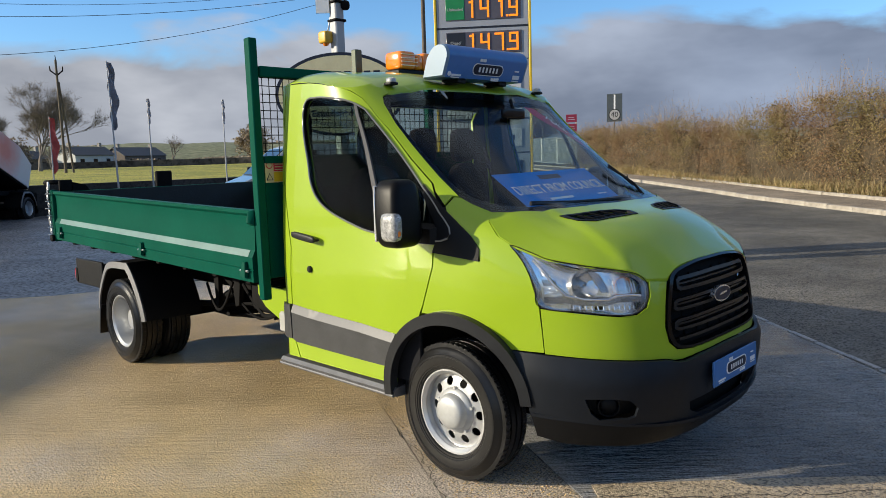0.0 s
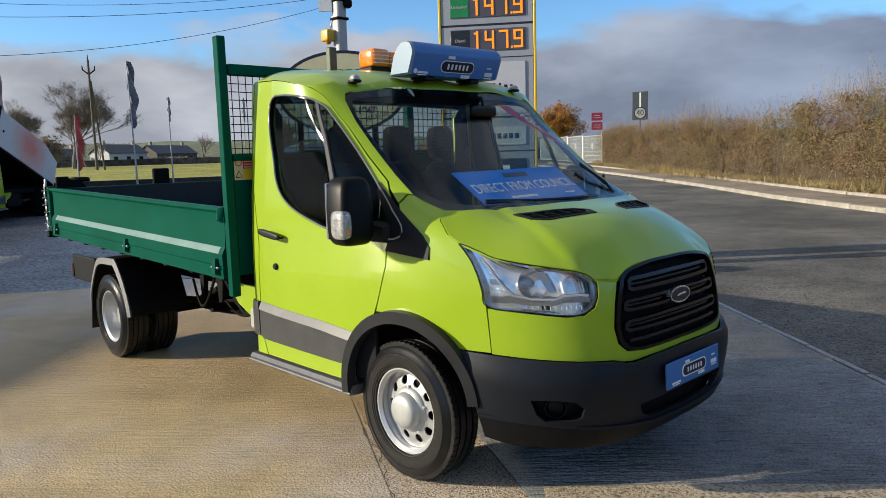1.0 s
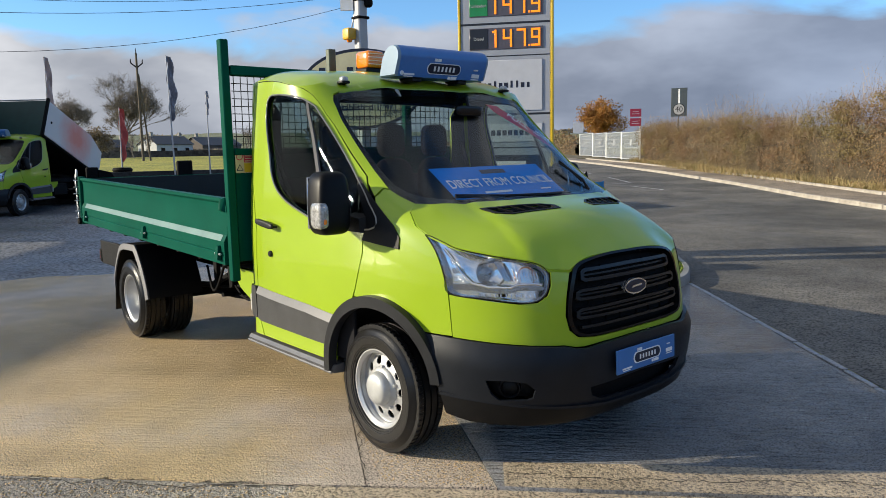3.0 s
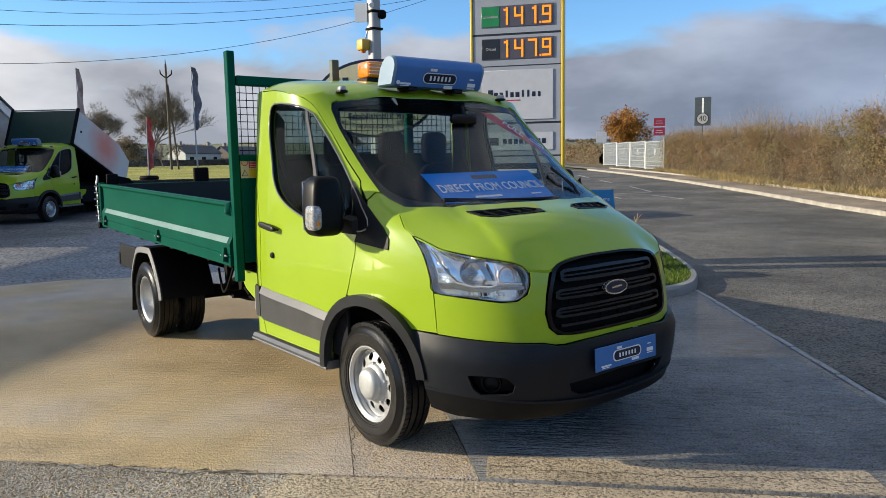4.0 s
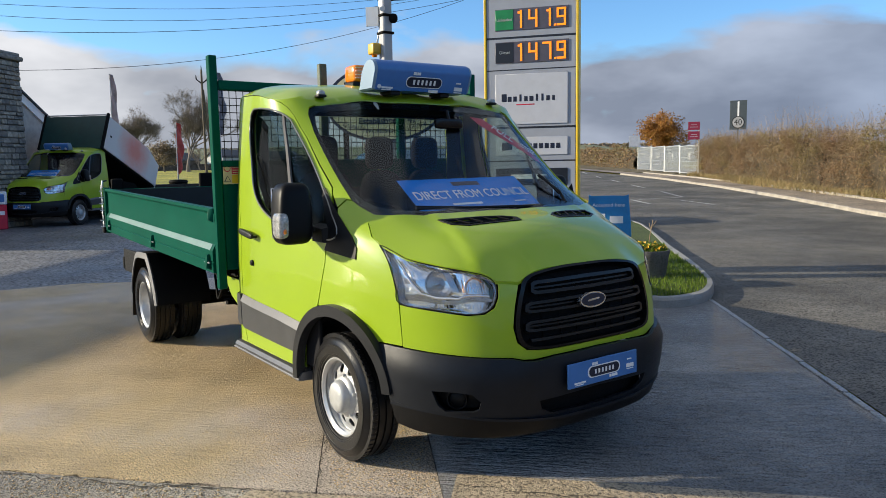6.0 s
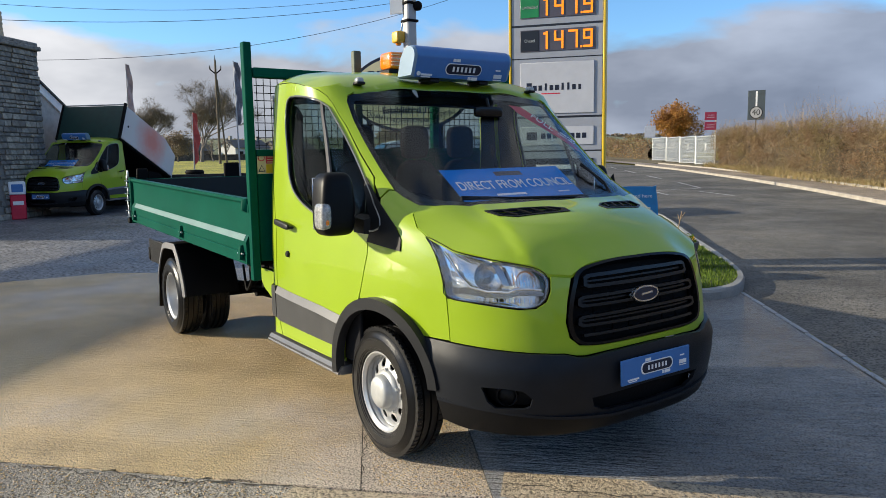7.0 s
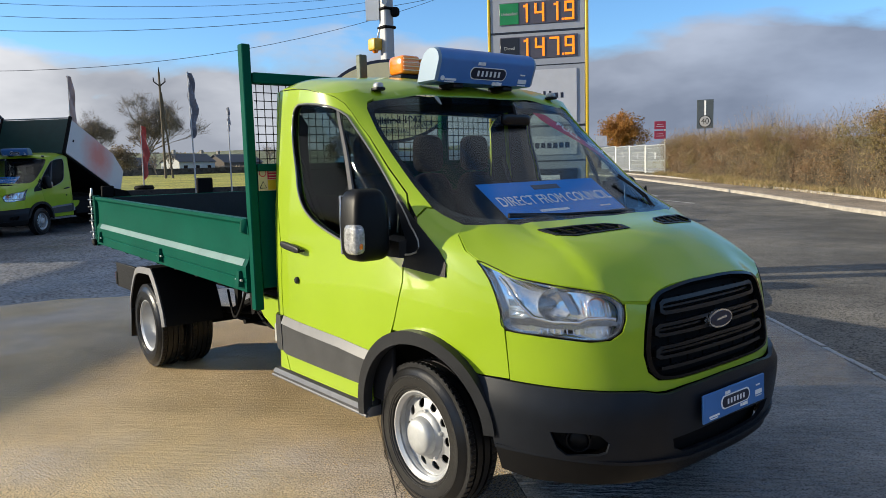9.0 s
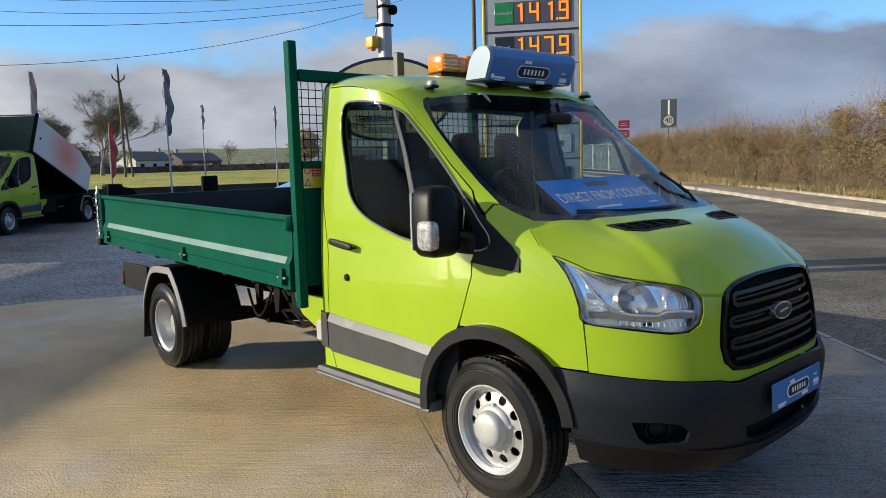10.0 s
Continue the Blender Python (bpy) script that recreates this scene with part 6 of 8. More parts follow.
post_grey = plain("post_grey", (0.075, 0.09, 0.062), 0.5, metal=0.3, var=0.2, scale=14)
bed_black = plain("bed_black", (0.010, 0.011, 0.014), 0.5, var=0.3, bump=0.2, bscale=40)
strip_pale = plain("pale_strip", (0.10, 0.19, 0.165), 0.40, var=0.12, scale=5)
far_truck = copy_thing(truck, pose(-19.90, 0.30, 0.14, 0, 0, -44))
tagged(far_truck, "lime green tipper truck with its high-sided body raised", "truck")
build_body(truck, GREEN)

# beacon bar on the roof
bar = thing("beacon_bar", "amber beacon bar on the truck's roof", "beacon", pose(-1.10, -0.020, 2.248))
part("beacon_base", cbox((-0.075, -0.19, -0.03), (0.075, 0.19, 0.006), 0.008), BLACKPL, bar)
for y0, y1 in ((-0.185, -0.03), (0.03, 0.185)):
    part("beacon_lens", superbox((-0.085, y0, 0.004), (0.085, y1, 0.128), 0.35, 10, 20), AMBER, bar, "ribbed amber lens")
part("beacon_middle", superbox((-0.08, -0.035, 0.004), (0.08, 0.035, 0.115), 0.4, 10, 20), AMBER, bar)
rib_paint = plain("pale_rib", (0.95, 0.62, 0.35), 0.25, coat=1.0)
for k in range(4):
    part("lens_rib", tube([(0.086, -0.178, 0.030 + 0.024 * k), (0.088, -0.03, 0.030 + 0.024 * k)], 0.0035, 6), rib_paint, bar)

# sign on the cab roof
sign_sec = [(0.02, 0.0), (0.065, 0.115), (0.066, 0.138), (0.058, 0.163), (0.042, 0.182), (0.018, 0.193), (-0.012, 0.195), (-0.042, 0.188), (-0.076, 0.165), (-0.11, 0.12), (-0.15, 0.0)]


cap_paint = plain("cap_paint", (0.175, 0.265, 0.36), 0.42, var=0.04)


def roof_sign(place, label):
    sg = thing("roof_sign", label, "roof sign", place)
    part("sign_body", prism(sign_sec, "y", -0.372, 0.372), BLUEPL, sg)
    for s in (1, -1):
        v = [(x, s * 0.373, z) for x, z in sign_sec] + [(x * 0.95 - 0.003, s * 0.392, 0.010 + z * 0.92) for x, z in sign_sec]
        part("end_cap", hull(v), cap_paint, sg, "pale blue moulded end cap")
        part("foot", cbox((-0.14, s * 0.20 - 0.04, -0.028), (0.0, s * 0.20 + 0.04, 0.004), 0.006), BLACKPL, sg)
    ey = Vector((0.045, 0, 0.115))
    m = frame3((0.0445, 0, 0.058), (0, 1, 0), ey)

    def mark(name, pts, h, mt):
        part(name, moved(([(p[0], p[1], -0.001) for p in pts] + [(p[0], p[1], h) for p in pts], prism(pts, "z", 0, 1)[1]), m), mt, sg)
    st = round_bar(0.108, 0.032)
    mark("oval_rim", [(x * 1.04, y * 1.15) for x, y in st], 0.0015, WHITE)
    mark("oval_field", st, 0.0025, NAVY)
    for x, y, w, h in (*((-0.083 + 0.0332 * k, 0, 0.0078, 0.0165) for k in range(6)), (-0.085, 0.057, 0.011, 0.009), (-0.055, 0.057, 0.014, 0.009), (0.055, -0.056, 0.010, 0.010), (0.095, -0.056, 0.026, 0.010), (-0.285, -0.046, 0.042, 0.006), (-0.29, -0.060, 0.036, 0.003), (0.29, -0.032, 0.034, 0.013), (0.29, -0.056, 0.034, 0.003), (0.285, 0.008, 0.020, 0.004)):
        mark("sign_mark", [(x - w, y - h), (x + w, y - h), (x + w, y + h), (x - w, y + h)], 0.0035, WHITE)
    mark("sign_dot", [(-0.345 + 0.014 * math.cos(a), -0.040 + 0.014 * math.sin(a)) for a in [2 * math.pi * q / 14 for q in range(14)]], 0.0037, WHITE)
    return sg


near_sign = roof_sign(pose(-0.475, 0.0, 2.136), "blue roof sign with pale end caps on the cab")
far_sign = copy_thing(near_sign, pose(-19.90, 0.30, 0.14, 0, 0, -44) @ pose(-0.475, 0.0, 2.14))

# board on the dashboard
brd = thing("placard", "blue placard with white lettering lying behind the windscreen", "placard", frame3((0.135, -0.055, 1.472), (0, 1, 0.008), (-0.23, 0, 0.16)))
part("board", cbox((-0.46, -0.150, -0.003), (0.46, 0.152, 0.0), 0.001), BLUEBR, brd)
words("lettering", "DIRECT FROM COUNCIL", 0.112, Matrix.Translation((0.01, -0.015, 0.002)) @ Matrix.Diagonal((0.70, 1, 1, 1)), WHITE, brd)
part("mark", cbox((-0.09, 0.075, 0), (0.12, 0.115, 0.002), 0.0005), NAVY, brd)
part("mark", cbox((-0.20, -0.115, 0), (0.02, -0.097, 0.002), 0.0005), WHITE, brd)
part("mark", cbox((0.28, -0.112, 0), (0.37, -0.102, 0.002), 0.0005), WHITE, brd)
copy_thing(brd, pose(-19.90, 0.30, 0.14, 0, 0, -44) @ frame3((0.135, -0.055, 1.472), (0, 1, 0.008), (-0.23, 0, 0.16)))

# red sticker inside the windscreen
stk = thing("windscreen_sticker", "diagonal red sticker with white lettering in the windscreen", "sticker")
part("sticker_sheet", sheet(dom([(-23.5, 1.995), (-28.5, 1.985), (-44.0, 1.705), (-44.2, 1.655), (-40.0, 1.68), (-25.0, 1.945)]), on_skin(-0.022), (), 0.06, 0.002), REDPR, stk)
a, b = skin(-28.5, 1.945, OUTWARD * -0.015), skin(-41.0, 1.705, OUTWARD * -0.015)
nrm = skin(-34, 1.83, OUTWARD * 0.05) - skin(-34, 1.83, 0)
mid = skin(-32.5, 1.868, OUTWARD * -0.012)
words("lettering", "FULL", 0.088, frame3(mid, b - a, nrm.cross(b - a)), WHITE, stk)
mid = skin(-39.0, 1.757, OUTWARD * -0.012)
words("lettering", "SERVICE\nHISTORY", 0.034, frame3(mid, b - a, nrm.cross(b - a)), WHITE, stk)

# ---- raised body of the far truck ----
FT = pose(-19.90, 0.30, 0.14, 0, 0, -44)
def faded_print(c):
    """Bare aluminium with a worn red print whose edge fades out."""
    mt, n, l, p = mat_base("faded_print")
    co, d = n.new("ShaderNodeTexCoord"), n.new("ShaderNodeVectorMath")
    d.operation, d.inputs[1].default_value = "DISTANCE", c
    wob = noise_node(n, l, 3.0, 4.0)
    ad = n.new("ShaderNodeMath")
    ad.operation, ad.inputs[1].default_value = "MULTIPLY_ADD", 0.55
    l.new(co.outputs["Object"], d.inputs[0])
    l.new(wob.outputs["Fac"], ad.inputs[0])
    l.new(d.outputs["Value"], ad.inputs[2])
    sc = n.new("ShaderNodeMath")
    sc.operation, sc.inputs[1].default_value = "MULTIPLY", 0.62
    l.new(ad.outputs["Value"], sc.inputs[0])
    k = ramp_node(n, l, sc.outputs["Value"], [(0.30, (0.85,) * 3), (0.52, (0.45,) * 3), (0.80, (0,) * 3)])
    mx = mix_node(n, l, k.outputs["Color"], (0.62, 0.59, 0.565), (0.74, 0.19, 0.13))
    l.new(mx.outputs["Color"], p.inputs["Base Color"])
    p.inputs["Roughness"].default_value = 0.5
    return mt


def far_body(root):
    m = pose(-3.85, 0, 0.92, 0, -24, 0)
    L, W, H = 3.05, 1.02, 1.08
    tray = part("raised_body", moved(cbox((0, -W, 0.0), (L, W, 0.06), 0.01), m), DARK, root, "raised high-sided tipper body")
    for s in (1, -1):
        poly = [(0.0, 0.06), (L, 0.06), (L, H), (0.75, H), (0.0, 0.80)]
        part("body_side", moved(prism(poly, "y", s * W - 0.02, s * W + 0.02), m), faded_print((m @ Vector((1.45, s * W, 0.66)))), tray, "aluminium side board with a faded red print")
        part("body_post", moved(cbox((L - 0.03, s * W - 0.035, 0), (L + 0.06, s * W + 0.035, H + 0.08), 0.008), m), DARK, tray)
        part("catch", moved(cbox((L - 0.30, s * (W + 0.02) - 0.015, 0.5), (L - 0.24, s * (W + 0.02) + 0.015, 0.56), 0.005), m), DARK, tray)
        part("tip_stay", tube([(-4.4, s * 0.45, 0.86), (-2.6, s * 0.45, 1.9)], 0.03, 6), DARK, root)
    part("body_front", moved(cbox((L, -W, 0.0), (L + 0.04, W, H), 0.008), m), plain("dark_green_front", (0.004, 0.040, 0.034), 0.4, var=0.15), tray, "dark green headboard")
    part("top_rail", moved(tube([(L + 0.02, -W, H + 0.04), (L + 0.02, W, H + 0.04)], 0.022, 8), m), GALV, tray)
    part("body_tail", moved(cbox((-0.03, -W, 0.0), (0.0, W, 0.80), 0.008), m), ALU, tray)
    part("lift_ram", tube([(-2.9, 0, 0.75), (-2.45, 0, 2.05)], 0.06, 10), GALV, root)
    part("shadow_frame", cbox((-4.6, -0.7, 0.78), (-1.5, 0.7, 0.92), 0.01), DARK, root)


far_body(far_truck)

# ---- retaining wall and the field above it ----
WALL_LINE = [(-24.5, -14.0), (-23.4, -2.0), (-22.3, 4.3), (-20.4, 12.0), (-19.5, 17.0), (-27.0, 24.5)]


def wall_strip(line, h0, h1, w):
    v, f = [], []
    out = shifted(line, -w)
    for (x, y), (u, t) in zip(line, out):
        v += [(x, y, h0), (x, y, h1 - 0.02), (x * 0.97 + u * 0.03, y * 0.97 + t * 0.03, h1), (u, t, h1), (u, t, h0)]
    for i in range(len(line) - 1):
        for k in range(4):
            f.append((5 * i + k, 5 * i + k + 1, 5 * i + 6 + k, 5 * i + 5 + k))
    return v, f


def fine_line(line, step):
    return [tuple(p) for p, _ in along(line, step)] + [line[-1]]


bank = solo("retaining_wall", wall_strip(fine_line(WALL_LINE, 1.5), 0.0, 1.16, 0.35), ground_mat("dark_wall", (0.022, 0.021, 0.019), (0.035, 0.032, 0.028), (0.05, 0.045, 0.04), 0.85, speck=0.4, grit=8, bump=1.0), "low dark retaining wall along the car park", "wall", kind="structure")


def field_z(u, v, off):
    d = math.hypot(u - 3.3, v + 3.1)
    return Vector((u, v, 1.14 + 0.0058 * (min(max(d - 26, 0), 80)) + 0.05 * noise.noise(Vector((u * 0.12, v * 0.12, 0))) + off))


solo("field", sheet([(-24.8, -30), (-24.9, -14.0), (-23.8, -2.0), (-22.7, 4.2), (-20.8, 12.0), (-19.9, 16.9), (-27.2, 24.2), (-60, 44), (-105, 62), (-118, 20), (-112, -40)], field_z, (), 3.2, 0), FIELD, "sunlit yellow-green grass field beyond the wall", "field", kind="structure")

# low wall and rough hedge line on the field's far side
far_line = [(-112, -38), (-104, -6), (-98, 16), (-92, 30), (-84, 46), (-70, 56)]
solo("field_wall", wall_strip(fine_line(far_line, 4), 1.2, 2.35, 0.6), ground_mat("far_wall", (0.05, 0.045, 0.045), (0.075, 0.068, 0.066), (0.10, 0.09, 0.085), 0.9, speck=0.3, grit=2.0), "dark stone field wall in the distance", "wall", kind="structure")


def clumps(name, line, low, high, thick, n, size, material, label, category, thin=1.0, seed=3):
    """Many small leaf pieces along a line, uneven on top."""
    rnd = random.Random(seed)
    pts = fine_line(line, 1.0)
    v, f = [], []
    for _ in range(n):
        i = rnd.randrange(len(pts) - 1)
        t = rnd.random()
        x, y = pts[i][0] + (pts[i + 1][0] - pts[i][0]) * t, pts[i][1] + (pts[i + 1][1] - pts[i][1]) * t
        top = (high(x) if callable(high) else high) * (0.80 + 0.34 * noise.noise(Vector((x * 0.22, y * 0.22, 1.7))) + 0.16 * noise.noise(Vector((x * 0.9, y * 0.9, 4.0))))
        h = rnd.random() ** 0.8
        r = math.sqrt(rnd.random()) * thick * (1.0 - 0.35 * h * h)
        a = rnd.random() * 6.283
        p = Vector((x + r * math.cos(a), y + r * math.sin(a), low(x, y) + h * top))
        s = size * rnd.uniform(0.5, 1.5)
        e1 = Vector((rnd.gauss(0, 1), rnd.gauss(0, 1), rnd.gauss(0, 1))).normalized() * s
        e2 = Vector((rnd.gauss(0, 1), rnd.gauss(0, 1), rnd.gauss(0, 1))).cross(e1).normalized() * s * rnd.uniform(0.35, 0.8) * thin
        k = len(v)
        v += [tuple(p - e1), tuple(p + e2), tuple(p + e1), tuple(p - e2)]
        f.append((k, k + 1, k + 2, k + 3))
    return solo(name, (v, f), material, label, category, kind="stuff")


def sticks(name, line, low, hmin, hmax, thick, n, r, material, label, category, lean=0.25, seed=5):
    """Many thin upright stems along a line."""
    rnd = random.Random(seed)
    pts = fine_line(line, 1.0)
    v, f = [], []
    for _ in range(n):
        i = rnd.randrange(len(pts) - 1)
        t = rnd.random()
        x, y = pts[i][0] + (pts[i + 1][0] - pts[i][0]) * t + rnd.uniform(-thick, thick), pts[i][1] + (pts[i + 1][1] - pts[i][1]) * t + rnd.uniform(-thick, thick)
        h = rnd.uniform(hmin, hmax) * (1 + 0.009 * min(max(x + 16, 0), 30)) * (0.8 + 0.5 * noise.noise(Vector((x * 0.25, y * 0.25, 2.2))))
        p = Vector((x, y, low(x, y)))
        q = p + Vector((rnd.gauss(0, lean), rnd.gauss(0, lean), 1)).normalized() * h * 0.55
        e = q + Vector((rnd.gauss(0, lean * 1.5), rnd.gauss(0, lean * 1.5), 1)).normalized() * h * 0.45
        d = Vector((rnd.gauss(0, 1), rnd.gauss(0, 1), 0)).normalized() * r
        k = len(v)
        v += [tuple(p - d), tuple(p + d), tuple(q + d * 0.7), tuple(q - d * 0.7), tuple(e)]
        f += [(k, k + 1, k + 2, k + 3), (k + 3, k + 2, k + 4)]
    return solo(name, (v, f), material, label, category, kind="stuff")


# ---- hedge along the road ----
HEDGE = [(30, -5.2), (16, 5.4), (5.4, 13.6), (0.0, 17.9), (-4.6, 21.6), (-10.1, 26.2), (-16.6, 31.6), (-22.3, 36.8), (-25.8, 40.2)]
gl = lambda x, y: gz(x, y) + 0.08
def hedge_top(x):
    return 2.62 * (1 + 0.020 * min(max(x + 16, 0), 30))


def bushes(name, line, n, per, size, material, label, seed):
    """A hedge of many rounded bushes: leaves lie thick on each bush, with dark gaps between them."""
    rnd = random.Random(seed)
    pts = fine_line(line, 1.0)
    v, f = [], []
    for _ in range(n):
        i, t = rnd.randrange(len(pts) - 1), rnd.random()
        x, y = pts[i][0] + (pts[i + 1][0] - pts[i][0]) * t, pts[i][1] + (pts[i + 1][1] - pts[i][1]) * t
        top = hedge_top(x) * (0.92 + 0.26 * noise.noise(Vector((x * 0.16, y * 0.16, 1.7))))
        h = rnd.random() ** 0.75
        r = rnd.uniform(0.26, 0.52) * (1 - 0.25 * h)
        c = Vector((x + rnd.gauss(0, 0.42), y + rnd.gauss(0, 0.42), gl(x, y) + 0.15 + h * (top - 0.5)))
        sx, sz = rnd.uniform(0.8, 1.3), rnd.uniform(0.7, 1.5)
        k0 = rnd.random() * 50
        for _ in range(int(per * rnd.uniform(0.5, 1.5))):
            u = Vector((rnd.gauss(0, 1), rnd.gauss(0, 1), rnd.gauss(0.25, 1))).normalized()
            q = r * (0.72 + 0.55 * noise.noise(u * 1.8 + Vector((k0, 0, 0)))) + abs(rnd.gauss(0, 0.10))
            p = c + Vector((u.x * q * sx, u.y * q * sx, u.z * q * sz))
            z = size * rnd.uniform(0.45, 1.5)
            e1 = Vector((rnd.gauss(0, 1), rnd.gauss(0, 1), rnd.gauss(0, 0.8))).normalized() * z
            e2 = Vector((rnd.gauss(0, 1), rnd.gauss(0, 1), rnd.gauss(0, 1))).cross(e1).normalized() * z * rnd.uniform(0.3, 0.75)
            k = len(v)
            v += [tuple(p - e1), tuple(p + e2), tuple(p + e1), tuple(p - e2)]
            f.append((k, k + 1, k + 2, k + 3))
    return solo(name, (v, f), material, label, "hedge", kind="stuff")


def sprigs(name, line, n, low, up, r, material, label, seed, leaf=0.0):
    """Thin shoots inside and above the hedge, some with small leaves left on them."""
    rnd = random.Random(seed)
    pts = fine_line(line, 1.0)
    v, f = [], []
    for _ in range(n):
        i, t = rnd.randrange(len(pts) - 1), rnd.random()
        x, y = pts[i][0] + (pts[i + 1][0] - pts[i][0]) * t, pts[i][1] + (pts[i + 1][1] - pts[i][1]) * t
        top = hedge_top(x) * (0.92 + 0.26 * noise.noise(Vector((x * 0.16, y * 0.16, 1.7))))
        bush = max(0.0, 0.4 + 1.6 * noise.noise(Vector((x * 0.5, y * 0.5, 7.0)))) if up else 1.0
        p = Vector((x + rnd.gauss(0, 0.5), y + rnd.gauss(0, 0.5), gl(x, y) + top * rnd.uniform(*low)))
        way = Vector((rnd.gauss(0, 0.35), rnd.gauss(0, 0.35), 1)) if up else Vector((rnd.gauss(0, 1), rnd.gauss(0, 1), rnd.gauss(0.3, 1)))
        q = p + way.normalized() * (rnd.uniform(0.2, 0.75) * (0.25 + bush) if up else rnd.uniform(0.15, 0.5))
        e = q + (way + Vector((rnd.gauss(0, 0.4), rnd.gauss(0, 0.4), rnd.gauss(0, 0.3)))).normalized() * (q - p).length * 0.7
        d = Vector((rnd.gauss(0, 1), rnd.gauss(0, 1), 0)).normalized() * r
        k = len(v)
        v += [tuple(p - d), tuple(p + d), tuple(q + d * 0.7), tuple(q - d * 0.7), tuple(e)]
        f += [(k, k + 1, k + 2, k + 3), (k + 3, k + 2, k + 4)]
        for _ in range(int(leaf * rnd.random())):
            c = q.lerp(e, rnd.random()) + Vector((rnd.gauss(0, 0.03), rnd.gauss(0, 0.03), rnd.gauss(0, 0.03)))
            a = Vector((rnd.gauss(0, 1), rnd.gauss(0, 1), rnd.gauss(0, 1))).normalized() * 0.019
            b = a.cross(Vector((rnd.gauss(0, 1), rnd.gauss(0, 1), rnd.gauss(0, 1)))).normalized() * 0.015
            k = len(v)
            v += [tuple(c - a), tuple(c + b), tuple(c + a), tuple(c - b)]
            f.append((k, k + 1, k + 2, k + 3))
    return solo(name, (v, f), material, label, "twigs", kind="stuff")


bushes("hedge", HEDGE[1:], 1500, 225, 0.027, HEDGEM, "brown autumn hedge with thin bare twigs", 3)
sprigs("hedge_twig", HEDGE[1:], 15000, (0.1, 0.9), False, 0.0045, TWIGM, "bare twigs inside the hedge", 5)
sprigs("hedge_shoot", HEDGE[1:], 3800, (0.78, 0.95), True, 0.0042, TWIGM, "thin shoots standing out of the hedge", 6, 4)
sticks("verge_grass", shifted(HEDGE, -0.95), gl, 0.18, 0.60, 0.35, 15000, 0.008, STRAW, "dry straw-coloured grass at the hedge foot", "grass", lean=0.4, seed=7)
clumps("verge_litter", shifted(HEDGE, -0.85), gl, 0.22, 0.45, 7000, 0.05, STRAW, "fallen leaves and dead grass at the hedge foot", "leaves", seed=8)
# dark mass added inside the hedge; its colour stands in for shade behind the leaves
def hedge_shade_mass(line, h, w):
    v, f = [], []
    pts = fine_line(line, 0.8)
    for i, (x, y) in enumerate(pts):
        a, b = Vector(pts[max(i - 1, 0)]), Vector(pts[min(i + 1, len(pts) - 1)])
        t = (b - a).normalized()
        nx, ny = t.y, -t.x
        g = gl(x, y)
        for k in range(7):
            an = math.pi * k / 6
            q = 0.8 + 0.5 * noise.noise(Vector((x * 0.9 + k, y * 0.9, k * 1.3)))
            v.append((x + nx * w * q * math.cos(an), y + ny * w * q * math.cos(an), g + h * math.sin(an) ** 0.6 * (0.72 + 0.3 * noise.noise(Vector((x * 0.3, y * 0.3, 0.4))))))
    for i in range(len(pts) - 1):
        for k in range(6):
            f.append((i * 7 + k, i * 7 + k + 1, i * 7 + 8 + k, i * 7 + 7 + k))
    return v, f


solo("hedge_shade_mass", hedge_shade_mass(HEDGE, 2.45, 0.42), plain("hedge_inner_shade", (0.07, 0.05, 0.025), 0.95, var=0.6, scale=9, fine=40, bump=1.0, bscale=14), "dark brown mass that paints the shade inside the hedge", "hedge", kind="stuff", angle=180)

# far hedge beyond the fence
FARHEDGE = [(-43, 54), (-60, 66), (-90, 86), (-140, 118)]
clumps("far_hedge", FARHEDGE, gl, 2.6, 1.3, 26000, 0.09, HEDGEM, "brown roadside hedge in the distance", "hedge", seed=13)
solo("far_hedge_shade_mass", hedge_shade_mass(FARHEDGE, 2.0, 0.55), bpy.data.materials["hedge_inner_shade"], "dark brown mass that paints the shade inside the distant hedge", "hedge", kind="stuff", angle=180)


# ---- trees ----
def branching(rnd, base, way, length, r, depth, out, tips, spread=0.5, split=(2, 3), lift=0.05):
    """Limbs that divide and taper."""
    p, d = Vector(base), Vector(way).normalized()
    pts = [p.copy()]
    for k in range(3):
        d = (d + Vector((rnd.gauss(0, 0.13), rnd.gauss(0, 0.13), rnd.gauss(0.04, 0.08)))).normalized()
        p = p + d * length / 3
        pts.append(p.copy())
    out.append(tube(pts, r, 6 if depth > 2 else 4, r * 0.62, cap=False))
    if depth == 0:
        tips.append(p)
        return
    for _ in range(rnd.randint(*split)):
        nd = (d + Vector((rnd.gauss(0, spread), rnd.gauss(0, spread), rnd.gauss(lift, spread * 0.5)))).normalized()
        branching(rnd, p - d * length * rnd.uniform(0, 0.30), nd, length * rnd.uniform(0.70, 0.98), r * 0.57, depth - 1, out, tips, spread, split, lift)


